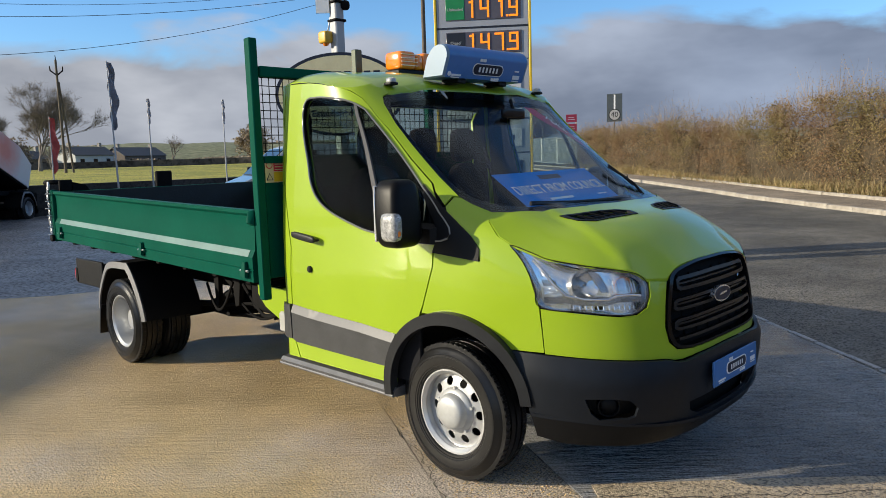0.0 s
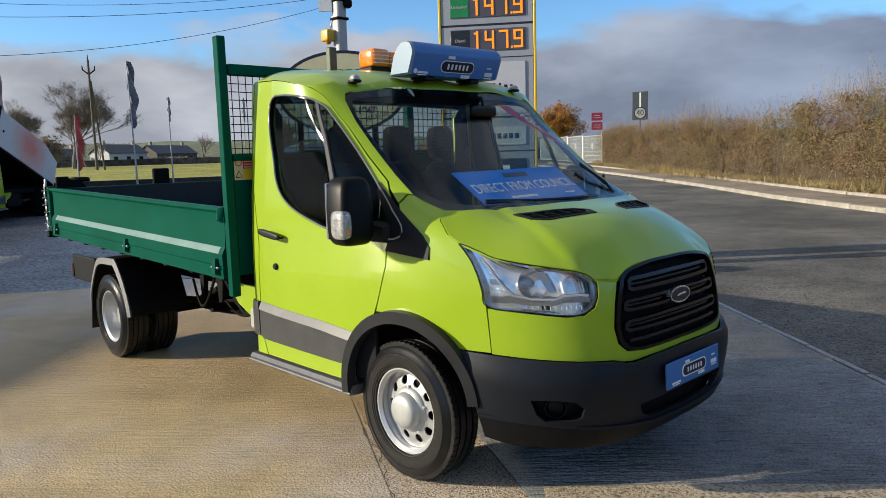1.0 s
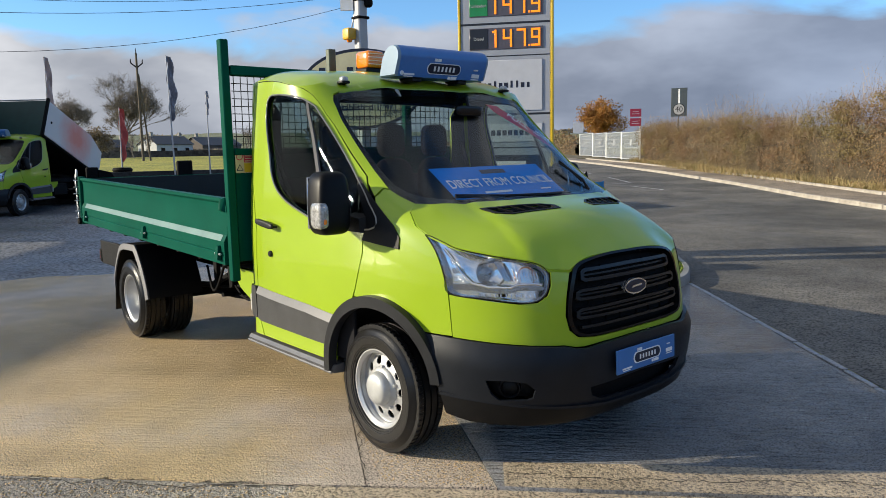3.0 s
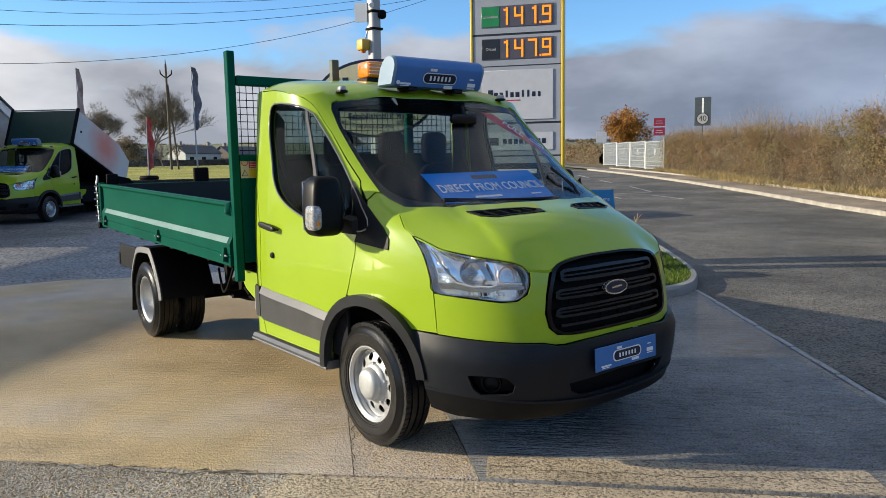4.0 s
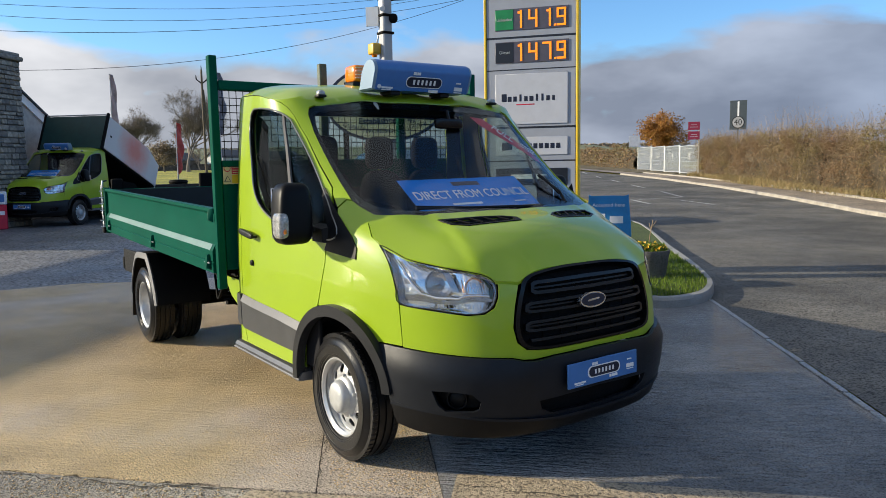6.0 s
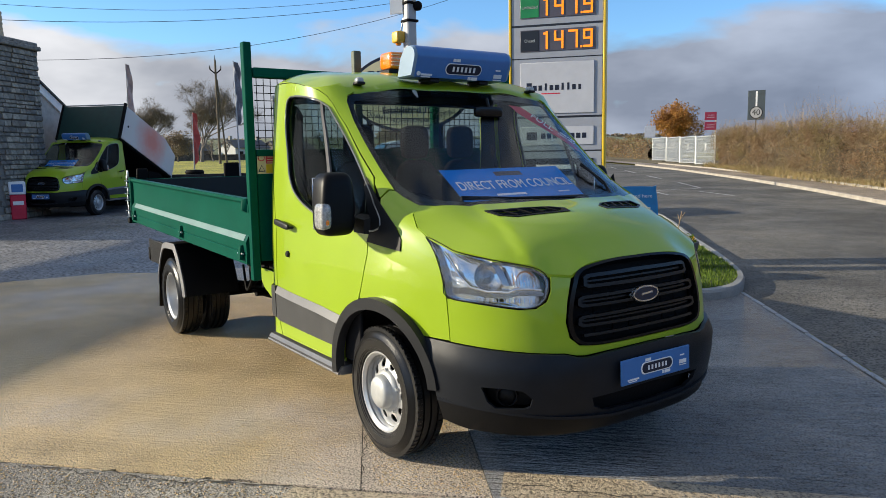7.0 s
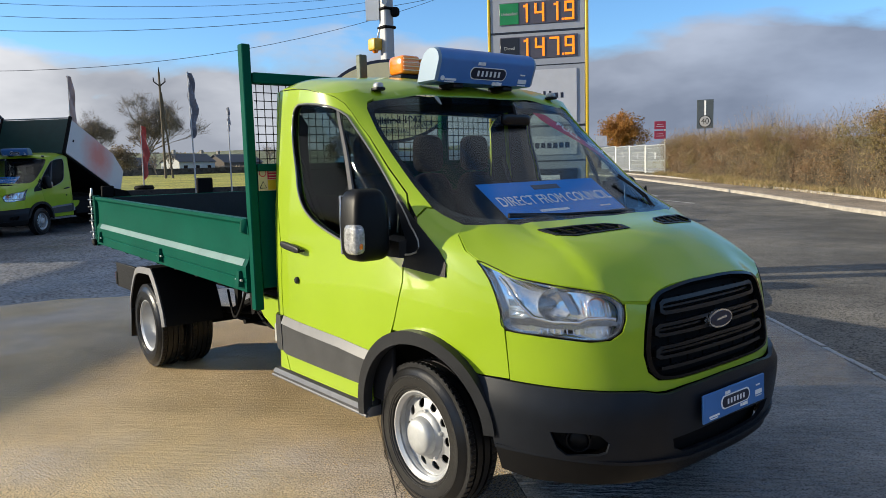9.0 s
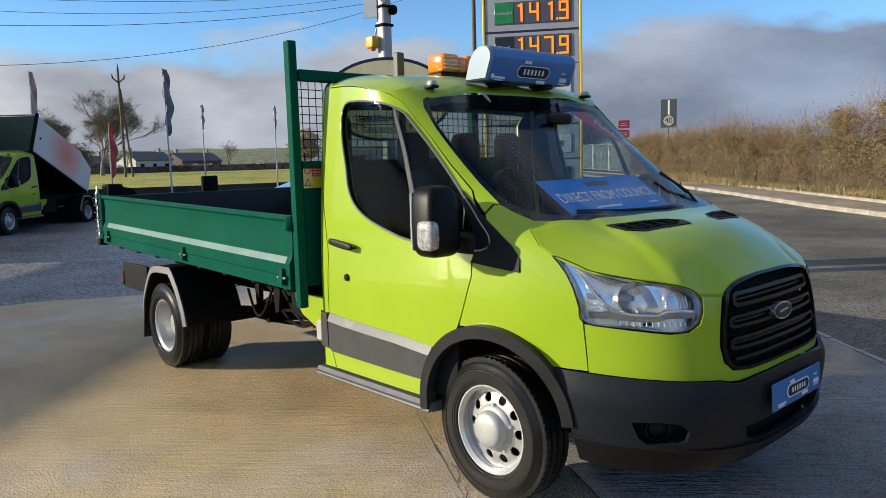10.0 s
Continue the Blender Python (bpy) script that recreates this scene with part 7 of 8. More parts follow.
def bare_tree(x, y, z, height, seed, depth=6, spread=0.40, label="bare winter tree with a wide twiggy crown"):
    rnd = random.Random(seed)
    limbs, tips = [], []
    branching(rnd, (0, 0, 0), (0.03, 0, 1), height * (0.20 if depth < 6 else 0.165), height * 0.022, depth, limbs, tips, spread, (3, 4), 0.16)
    tr = thing("tree", label, "tree", pose(x, y, z))
    part("trunk", limbs[0], BARK, tr)
    v, f = [], []
    for q in tips:
        for _ in range(7):
            w = Vector((q.x * 0.25 / height * 4 + rnd.gauss(0, 0.6), q.y * 0.25 / height * 4 + rnd.gauss(0, 0.6), rnd.gauss(0.55, 0.45))).normalized()
            s = w.cross(Vector((rnd.gauss(0, 1), rnd.gauss(0, 1), rnd.gauss(0, 1)))).normalized() * height * 0.0011
            e = q + w * height * rnd.uniform(0.04, 0.10)
            k = len(v)
            v += [tuple(q - s), tuple(q + s), tuple(e)]
            f.append((k, k + 1, k + 2))
    tagged(part("crown", join(*limbs[1:], (v, f)), BARK, tr), kind="stuff")
    return tr


bare_tree(-73.3, 20.3, 1.4, 10.2, 12, 6, 0.36)
bare_tree(-74.4, 15.0, 1.4, 7.6, 27, 6, 0.36)
bare_tree(-88.0, 40.5, 1.4, 5.5, 21, 4)
bare_tree(-95.0, 30.0, 1.4, 4.4, 9, 4)
bare_tree(-86.0, 25.5, 1.4, 4.0, 33, 4)


def leafy_tree(x, y, z, height, width, seed, material, label, n=9000, size=0.12):
    rnd = random.Random(seed)
    limbs, tips = [], []
    branching(rnd, (0, 0, 0), (0, 0, 1), height * 0.26, height * 0.035, 4, limbs, tips, 0.55, (3, 4))
    tr = thing("tree", label, "tree", pose(x, y, z))
    part("trunk", join(*limbs[:30]), BARK, tr)
    v, f = [], []
    for _ in range(n):
        u = Vector((rnd.gauss(0, 1), rnd.gauss(0, 1), rnd.gauss(0, 1))).normalized()
        q = (0.80 + 0.85 * noise.noise(u * 2.1 + Vector((seed, 0, 0)))) * rnd.random() ** 0.45
        p = Vector((u.x * q * height * 0.40 * width, u.y * q * height * 0.40 * width, height * 0.60 + u.z * q * height * 0.42)) + Vector((rnd.gauss(0, 0.08), rnd.gauss(0, 0.08), rnd.gauss(0, 0.08)))
        s = size * rnd.uniform(0.6, 1.4)
        e1 = Vector((rnd.gauss(0, 1), rnd.gauss(0, 1), rnd.gauss(0, 1))).normalized() * s
        e2 = Vector((rnd.gauss(0, 1), rnd.gauss(0, 1), rnd.gauss(0, 1))).cross(e1).normalized() * s * 0.7
        k = len(v)
        v += [tuple(p - e1), tuple(p + e2), tuple(p + e1), tuple(p - e2)]
        f.append((k, k + 1, k + 2, k + 3))
    tagged(part("crown", (v, f), material, tr), kind="stuff")
    return tr


leafy_tree(-57.3, 76.0, 1.9, 6.0, 1.42, 5, AUTUMN, "broad tree in orange autumn leaf", 16000, 0.095)
leafy_tree(-78.0, 19.2, 1.4, 3.3, 1.4, 6, FARBRUSH, "low brown bush on the field edge", 7000, 0.09)
leafy_tree(-76.0, 45.0, 1.4, 5.0, 1.2, 16, FARBRUSH, "dark brown shrub in the distance", 8000, 0.10)

# ---- price totem ----
TR = Vector((0.785, 0.62, 0)).normalized()
totem = thing("price_totem", "tall grey fuel price totem with yellow edges", "sign", frame3((-4.49, 4.70, 0.09), TR, (0, 0, 1)))
# local axes: x to the right across the face, y up, z out of the face
part("totem_body", cbox((-0.665, 0.0, -0.24), (0.665, 6.0, 0.0), 0.01), SIGNGREY, totem)
for s in (1, -1):
    part("totem_edge", cbox((s * 0.685 - 0.018, 0.0, -0.30), (s * 0.685 + 0.018, 6.0, 0.012), 0.008), YELLOW, totem, "yellow edge strip")
T0 = 0.09


def totem_panel(name, x0, x1, z0, z1, mt, d=0.012, label=""):
    return part(name, cbox((x0, z0 - T0, 0.0), (x1, z1 - T0, d), 0.004), mt, totem, label)


for z0, z1 in ((2.17, 2.20), (3.03, 3.045), (3.49, 3.52), (1.68, 1.70)):
    totem_panel("seam", -0.66, 0.66, z0, z1, SIGNDARK, 0.002)
SEG = {"1": "x", "4": "fgbc", "7": "abc", "9": "abcdfg"}


def digit(ch, cx, cy, w, h, host):
    """One lit figure made of bars."""
    t = 0.030
    bars = {"a": (-w / 2, w / 2, h / 2 - t, h / 2), "g": (-w / 2, w / 2, -t / 2, t / 2), "d": (-w / 2, w / 2, -h / 2, -h / 2 + t), "f": (-w / 2, -w / 2 + t, 0, h / 2),
            "b": (w / 2 - t, w / 2, 0, h / 2), "c": (w / 2 - t, w / 2, -h / 2, 0), "e": (-w / 2, -w / 2 + t, -h / 2, 0), "x": (-t / 2, t / 2, -h / 2, h / 2)}
    for k in SEG[ch]:
        x0, x1, y0, y1 = bars[k]
        part("led_bar", cbox((cx + x0, cy + y0, 0.012), (cx + x1, cy + y1, 0.018), 0.002), AMBERLED, host)
    if ch == "1":
        part("led_bar", cbox((cx - 0.05, cy + h / 2 - t * 1.6, 0.012), (cx - t / 2, cy + h / 2 - t * 0.6, 0.018), 0.002), AMBERLED, host)


tag_grey = plain("tag_grey", (0.45, 0.46, 0.45), 0.5)
display_face = plain("display_face", (0.085, 0.078, 0.10), 0.3)
for zc, tag_m, last, fuel in ((3.765, SIGNGREEN, "1", "Unleaded"), (3.29, SIGNDARK, "7", "Diesel")):
    disp = totem_panel("display", -0.53, 0.56, zc - 0.155, zc + 0.155, display_face, 0.010, "dark price display")
    totem_panel("fuel_tag", -0.525, -0.255, zc - 0.145, zc + 0.145, tag_m, 0.014)
    words("fuel_name", fuel, 0.062, Matrix.Translation((-0.39, zc - T0, 0.016)), tag_grey, disp)
    for ch, x in (("1", -0.14), ("4", 0.035), (last, 0.24 if last == "7" else 0.285), ("9", 0.45)):
        digit(ch, x, zc - T0, 0.135, 0.255, disp)
    part("led_point", cbox((0.345, zc - T0 - 0.128, 0.012), (0.372, zc - T0 - 0.100, 0.018), 0.002), AMBERLED, disp)
panel_white = plain("panel_white", (0.52, 0.53, 0.57), 0.4, var=0.04)
totem_panel("shop_panel", -0.535, 0.545, 2.235, 2.975, panel_white, 0.012, "white shop name panel with plain marks")
for k, (w, h) in enumerate(((0.040, 0.118), (0.032, 0.078), (0.028, 0.078), (0.018, 0.105), (0.028, 0.078), (0.032, 0.078), (0.018, 0.105), (0.018, 0.105), (0.028, 0.078), (0.022, 0.078))):
    totem_panel("name_mark", -0.40 + 0.082 * k - w, -0.40 + 0.082 * k + w, 2.57, 2.57 + h, NAVY, 0.0145)
totem_panel("name_swash", -0.22, 0.06, 2.515, 2.535, REDPR, 0.0145)
totem_panel("fuel_card_panel", -0.535, 0.545, 1.775, 2.045, panel_white, 0.012, "white fuel card panel with plain marks")
totem_panel("card_mark", -0.44, -0.28, 1.85, 1.97, NAVY, 0.0145)
for k in range(8):
    totem_panel("card_mark", -0.22 + 0.085 * k, -0.155 + 0.085 * k, 1.87, 1.95, NAVY, 0.0145)
totem_panel("dark_panel", -0.535, 0.545, 1.33, 1.58, SIGNDARK, 0.012)
totem_panel("dark_mark", -0.30, 0.30, 1.42, 1.49, WHITE, 0.0145)

# ---- camera pole and oval sign ----
pole = thing("camera_pole", "white steel pole with security cameras and a yellow sounder", "pole", pose(-5.40, 2.76, 0))
part("pole_shaft", cbox((-0.075, -0.075, 0.0), (0.075, 0.075, 4.6), 0.02), plain("pole_white", (0.36, 0.37, 0.39), 0.4, var=0.06), pole)
for z in (3.50, 3.74):
    part("clamp", cbox((-0.095, -0.095, z), (0.095, 0.095, z + 0.035), 0.01), DARK, pole)
view_r = Vector((0.69, 0.72, 0))
def at_pole(r, f, z):
    """A place beside the pole: r to the right and f towards the forecourt."""
    q = view_r * r + Vector((0.72, -0.69, 0)) * f
    return (q.x, q.y, z)
part("aerial_panel", hull([at_pole(r, f, z) for r, f, z in ((-0.27, 0.0, 3.62), (-0.09, 0.0, 3.62), (-0.27, 0.04, 3.62), (-0.09, 0.04, 3.62), (-0.27, 0.0, 3.88), (-0.09, 0.0, 3.88), (-0.27, 0.04, 3.88), (-0.09, 0.04, 3.88))]), WHITEPL, pole, "white aerial panel")
part("bracket", tube([at_pole(-0.08, 0, 3.60), at_pole(-0.12, 0, 3.42), at_pole(-0.14, 0.0, 3.36)], 0.012, 6), GALV, pole)
part("sounder", moved(superbox((-0.085, -0.07, -0.10), (0.085, 0.07, 0.06), 0.35), Matrix.Translation(at_pole(-0.16, 0.03, 3.32))), plain("sounder_yellow", (0.62, 0.36, 0.03), 0.4), pole, "yellow alarm sounder")
part("sounder_horn", moved(lathe([(0.03, -0.03), (0.055, 0.02), (0.05, 0.02)], 14), Matrix.Translation(at_pole(-0.16, 0.03, 3.22)) @ pose(0, 0, 0, 90)), AMBER, pole)
part("dome_camera", moved(superbox((-0.06, -0.06, -0.07), (0.06, 0.06, 0.06), 0.8), Matrix.Translation(at_pole(0.12, 0.02, 3.72))), DARK, pole)
part("bullet_camera", tube([at_pole(-0.02, 0.09, 3.86), at_pole(0.02, 0.26, 3.80)], 0.035, 12), WHITEPL, pole)
part("arm", tube([at_pole(-0.1, 0, 3.98), at_pole(0.62, 0.0, 3.98)], 0.022, 8), DARK, pole)
oval = thing("oval_sign", "cream oval sign board with a dark blue rim on two posts", "sign", frame3((-5.27, 2.55, 0.13), view_r, (0, 0, 1)) @ Matrix.Scale(0.92, 4))
def ellipse(rx, ry, n=48):
    return [(0.09 + rx * math.cos(2 * math.pi * k / n), 2.605 + ry * math.sin(2 * math.pi * k / n)) for k in range(n)]
def flat_part(name, poly, z0, z1, mt, host, label=""):
    return part(name, prism(poly, "z", z0, z1), mt, host, label)
flat_part("rim", ellipse(0.935, 0.595), -0.03, 0.0, NAVY, oval)
flat_part("board", ellipse(0.887, 0.55), -0.01, 0.006, plain("cream_board", (0.72, 0.64, 0.38), 0.5, var=0.06), oval)
for k in range(9):
    if k != 2:
        flat_part("name_mark", [(-0.54 + 0.140 * k, 2.76), (-0.446 + 0.140 * k, 2.76), (-0.446 + 0.140 * k, 2.93), (-0.54 + 0.140 * k, 2.93)], 0.0, 0.009, NAVY, oval)
words("lettering", "Established 1947", 0.134, Matrix.Translation((0.12, 2.335, 0.010)), NAVY, oval, bold=0.004)
words("lettering", "QUALITY", 0.088, Matrix.Translation((-0.40, 2.25, 0.010)) @ pose(0, 0, 0, 0, 0, -15), NAVY, oval)
words("lettering", "PROFESSIONAL", 0.088, Matrix.Translation((0.08, 2.18, 0.010)), NAVY, oval)
words("lettering", "SERVICE", 0.088, Matrix.Translation((0.57, 2.25, 0.010)) @ pose(0, 0, 0, 0, 0, 15), NAVY, oval)
for s in (1, -1):
    part("post", cbox((s * 0.55 - 0.04, -0.15, -0.09), (s * 0.55 + 0.04, 2.7, -0.03), 0.008), DARK, oval)

# ---- planter, blue board, grass on the island ----
planter = thing("planter", "round grey planter with yellow flowers", "planter", pose(-2.64, 5.12, 0.07))
def upright(profile, n=28):
    return moved(lathe(profile, n), pose(0, 0, 0, 90))
part("tub", upright([(0.0, 0.02), (0.20, 0.0), (0.235, 0.05), (0.275, 0.34), (0.285, 0.36), (0.285, 0.40), (0.255, 0.40), (0.24, 0.33), (0.0, 0.33)]), ground_mat("planter_stone", (0.10, 0.095, 0.09), (0.15, 0.14, 0.13), (0.20, 0.19, 0.175), 0.8, speck=0.2, grit=40), planter)
rnd = random.Random(41)
lv, lf, yv, yf = [], [], [], []
for k in range(520):
    a, r = rnd.uniform(0, 6.283), 0.25 * math.sqrt(rnd.random())
    p = Vector((r * math.cos(a), r * math.sin(a), 0.36 + rnd.uniform(0, 0.13)))
    e1, e2 = Vector((rnd.gauss(0, 1), rnd.gauss(0, 1), rnd.gauss(0, 1))).normalized() * 0.026, Vector((rnd.gauss(0, 1), rnd.gauss(0, 1), rnd.gauss(0, 1))).normalized() * 0.018
    tgt = (yv, yf) if k % 4 == 0 and p.z > 0.41 else (lv, lf)
    i = len(tgt[0])
    tgt[0].extend([tuple(p - e1), tuple(p + e2), tuple(p + e1), tuple(p - e2)])
    tgt[1].append((i, i + 1, i + 2, i + 3))
tagged(part("leaves", (lv, lf), GRASSB, planter), kind="stuff")
tagged(part("flowers", (yv, yf), plain("yellow_petals", (0.75, 0.42, 0.02), 0.6), planter), kind="stuff")
part("dry_stem", join(tube([(0, 0, 0.36), (0.03, 0.0, 0.6), (0.06, 0.02, 0.80)], 0.007, 5), tube([(0.05, 0.01, 0.70), (0.10, 0.04, 0.79)], 0.005, 5), tube([(0.04, 0.01, 0.66), (-0.01, 0.03, 0.76)], 0.005, 5)), plain("dry_stem", (0.28, 0.20, 0.12), 0.8), planter)
board = thing("advert_board", "blue pavement board with white lettering", "sign", frame3((-3.33, 5.11, 0.10), (0.72, 0.69, 0), (0, 0, 1)) @ Matrix.Diagonal((0.92, 0.86, 1, 1)))
part("panel", prism(loop_soft([(-0.30, 0.35), (0.30, 0.35), (0.30, 1.20), (0.24, 1.25), (-0.24, 1.25), (-0.30, 1.20)], 3), "z", -0.03, 0.0), plain("cyan_board", (0.02, 0.22, 0.50), 0.4), board)
words("lettering", "Accepted here", 0.082, Matrix.Translation((0, 1.10, 0.002)), WHITE, board)
part("mark", cbox((0.02, 0.80, 0.0), (0.22, 0.92, 0.003), 0.001), WHITE, board)
part("mark", cbox((-0.22, 0.78, 0.0), (-0.05, 0.96, 0.003), 0.001), WHITE, board)
for s in (1, -1):
    part("leg", cbox((s * 0.22 - 0.02, 0.0, -0.06), (s * 0.22 + 0.02, 0.40, -0.03), 0.004), GALV, board)
rnd = random.Random(17)
gvv, gff = [], []
inner = [tuple(Vector(p) + (Vector((-5.2, 6.6)) - Vector(p)).normalized() * 0.15) for p in ISL]
while len(gff) < 16000:
    x, y = rnd.uniform(-5.2, -1.4), rnd.uniform(3.8, 8.4)
    if not within((x, y), inner):
        continue
    h = rnd.uniform(0.03, 0.075)
    d = Vector((rnd.gauss(0, 1), rnd.gauss(0, 1), 0)).normalized() * 0.0045
    t = Vector((x + rnd.gauss(0, 0.02), y + rnd.gauss(0, 0.02), 0.10 + h))
    k = len(gvv)
    gvv += [(x - d.x, y - d.y, 0.099), (x + d.x, y + d.y, 0.099), tuple(t)]
    gff.append((k, k + 1, k + 2))
solo("lawn_grass", (gvv, gff), GRASSB, "short green grass on the island", "grass", kind="stuff")

# ---- speed limit sign, red signs, fence ----
sp = thing("speed_sign", "grey-backed forty speed limit sign on a post above the hedge", "road sign", frame3((-20.1, 34.6, 0.58), (0.86, 0.51, 0), (0, 0, 1)) @ Matrix.Scale(1.02, 4))
part("post", tube([(0, 0, -0.05), (0, 4.1, -0.05)], 0.032, 10), POLEWOOD, sp)
part("backing", cbox((-0.43, 2.73, -0.02), (0.43, 4.30, 0.0), 0.01), plain("sign_back", (0.06, 0.075, 0.085), 0.5), sp)
part("backing_strip", cbox((-0.045, 3.40, 0.0), (0.045, 4.25, 0.006), 0.002), WHITE, sp)
def disc(r, cy, n=36):
    return [(r * math.cos(2 * math.pi * k / n), cy + r * math.sin(2 * math.pi * k / n)) for k in range(n)]
flat_part("roundel_rim", disc(0.33, 3.12), 0.0, 0.008, plain("sign_black", (0.01, 0.01, 0.01), 0.5), sp)
flat_part("roundel", disc(0.285, 3.12), 0.0, 0.012, plain("sign_white", (0.36, 0.36, 0.36), 0.5), sp)
words("figures", "40", 0.42, Matrix.Translation((0, 3.12, 0.014)), plain("sign_figure", (0.01, 0.01, 0.01), 0.5), sp)
red = thing("red_sign", "pair of dark red notice boards on a post", "sign", frame3((-25.75, 38.55, 0.6), (0.82, 0.57, 0), (0, 0, 1)))
part("post", cbox((0.26, 0, -0.08), (0.36, 3.2, -0.02), 0.01), plain("post_pale", (0.45, 0.42, 0.36), 0.7), red)
for y0 in (2.46, 3.08):
    part("notice", cbox((-0.36, y0, -0.02), (0.36, y0 + 0.52, 0.0), 0.008), plain("maroon_board", (0.22, 0.015, 0.045), 0.45), red)
    for k in range(2):
        part("notice_line", cbox((-0.24 + 0.05 * k, y0 + 0.17 + 0.14 * k, 0.0), (0.24 - 0.05 * k, y0 + 0.20 + 0.14 * k, 0.003), 0.001), SIGNGREY, red)
part("back_notice", cbox((-4.1, 2.1, -0.02), (-3.4, 2.8, 0.0), 0.008), plain("pale_notice", (0.35, 0.38, 0.45), 0.5), red)

FENCE = [(-26.6, 40.35), (-29.9, 42.75), (-33.2, 45.3), (-36.7, 48.1), (-41.0, 51.6)]
WIRE = plain("fence_galv", (0.46, 0.47, 0.46), 0.5, metal=0.4, var=0.08)
for i in range(4):
    (x0, y0), (x1, y1) = FENCE[i], FENCE[i + 1]
    w = math.hypot(x1 - x0, y1 - y0) - 0.12
    fp = thing("fence_panel", "temporary wire mesh fence panel in galvanised frame", "fence", pose(x0, y0, gz(x0, y0) + 0.12, 0, 0, math.degrees(math.atan2(y1 - y0, x1 - x0))), group="site fence")
    for a in (0.0, w):
        part("upright", tube([(a, 0, 0), (a, 0, 2.05)], 0.045, 8), WIRE, fp)
    for z in (0.10, 2.0):
        part("rail", tube([(0, 0, z), (w, 0, z)], 0.035, 8), WIRE, fp)
    wires = [tube([(q, 0, 0.1), (q, 0, 2.0)], 0.012, 4) for q in np.arange(0.10, w, 0.10)] + [tube([(0, 0.01, z), (w, 0.01, z)], 0.012, 4) for z in (0.3, 0.6, 0.9, 1.2, 1.5, 1.8)]
    tagged(part("mesh", join(*wires), WIRE, fp), kind="stuff")
    part("notice", cbox((w * 0.5 - 0.18, -0.03, 1.05), (w * 0.5 + 0.18, -0.02, 1.5), 0.004), WHITEPL, fp)
    for a in (0.05, w - 0.05):
        part("foot", cbox((a - 0.12, -0.35, -0.12), (a + 0.12, 0.35, 0.0), 0.03), DARK, fp)

# ---- flags, telegraph poles, wires ----
def feather_flag(x, y, z, h, lean, colour, f0, f1, width, seed, label, foot=True):
    fl = thing("feather_flag", label, "flag", pose(x, y, z), group="feather flags")
    pts = [Vector((lean * t * h * 0.35 * t, lean * t * h * 0.1, h * t)) for t in [i / 10 for i in range(11)]]
    part("pole", tube(pts, 0.028, 8, 0.012), plain_flagpole, fl)
    rnd = random.Random(seed)
    v, f = [], []
    side = Vector((-0.45, 0.9, 0)).normalized()
    rows = 16
    for i in range(rows + 1):
        t = f0 + (f1 - f0) * i / rows
        p = Vector((lean * t * h * 0.35 * t, lean * t * h * 0.1, h * t))
        w = width * math.sin(math.pi * min(1, 0.12 + 0.86 * (1 - i / rows))) ** 0.6
        for k in range(5):
            q = p + side * w * k / 4 + Vector((0.9, 0.45, 0)) * 0.05 * math.sin(i * 0.9 + k * 1.3 + seed)
            v.append((q.x, q.y, q.z - 0.10 * k * w))
    for i in range(rows):
        for k in range(4):
            f.append((i * 5 + k, i * 5 + k + 1, i * 5 + 6 + k, i * 5 + 5 + k))
    part("sail", (v, f), colour, fl)
    if foot:
        part("foot", lathe([(0.30, 0.0), (0.33, 0.06), (0.28, 0.14), (0.1, 0.15), (0.0, 0.15)], 20), DARK, fl).matrix_basis = pose(0, 0, 0, 90)
    return fl


plain_flagpole = plain("flag_pole", (0.42, 0.42, 0.43), 0.4, metal=0.3)
FLAGRED = plain("flag_red", (0.62, 0.10, 0.08), 0.7, var=0.3, scale=2)
FLAGGREY = plain("flag_grey", (0.44, 0.43, 0.48), 0.7, var=0.6, scale=2)
FLAGDARK = plain("flag_dark", (0.20, 0.195, 0.225), 0.7, var=0.6, scale=2)
FLAGPINK = plain("flag_pale", (0.44, 0.34, 0.37), 0.7, var=0.35, scale=1.5)
feather_flag(-22.7, 4.72, 1.16, 2.15, 0.06, FLAGRED, 0.16, 1.0, 0.30, 1, "red feather flag standing on the grass")
feather_flag(-15.6, 3.85, 0.10, 4.10, -0.05, FLAGDARK, 0.60, 1.0, 0.27, 2, "grey feather flag on a pale pole")
feather_flag(-28.0, 3.75, 1.16, 4.3, 0.08, FLAGPINK, 0.25, 1.0, 0.30, 3, "pale pink and grey feather flag beyond the wall")
feather_flag(-17.45, 5.57, 0.10, 3.40, 0.02, FLAGGREY, 0.80, 1.0, 0.055, 4, "furled grey flag on a thin pole")
feather_flag(-19.15, 8.82, 0.16, 3.55, 0.02, FLAGGREY, 0.78, 1.0, 0.06, 5, "furled grey flag on a thin pole")

def telegraph(x, y, z, h, label, strut=True):
    tp = thing("telegraph_pole", label, "utility pole", pose(x, y, z))
    part("pole", tube([(0, 0, 0), (0, 0, h)], 0.10, 10, 0.075), POLEWOOD, tp)
    if strut:
        part("strut", tube([(0.12, 0.50, 0), (0.02, 0.08, h - 1.5)], 0.075, 10, 0.055), POLEWOOD, tp)
        for s in (1, -1):
            part("arm", tube([(0, 0, h - 1.05), (0.1 * s, 0.38 * s, h - 0.72)], 0.05, 6), DARK, tp)
            part("insulator", tube([(0.1 * s, 0.38 * s, h - 0.74), (0.1 * s, 0.40 * s, h - 0.42)], 0.05, 8, 0.03), DARK, tp)
        part("insulator", tube([(0, 0, h), (0, 0, h + 0.35)], 0.04, 8, 0.02), DARK, tp)
    return tp


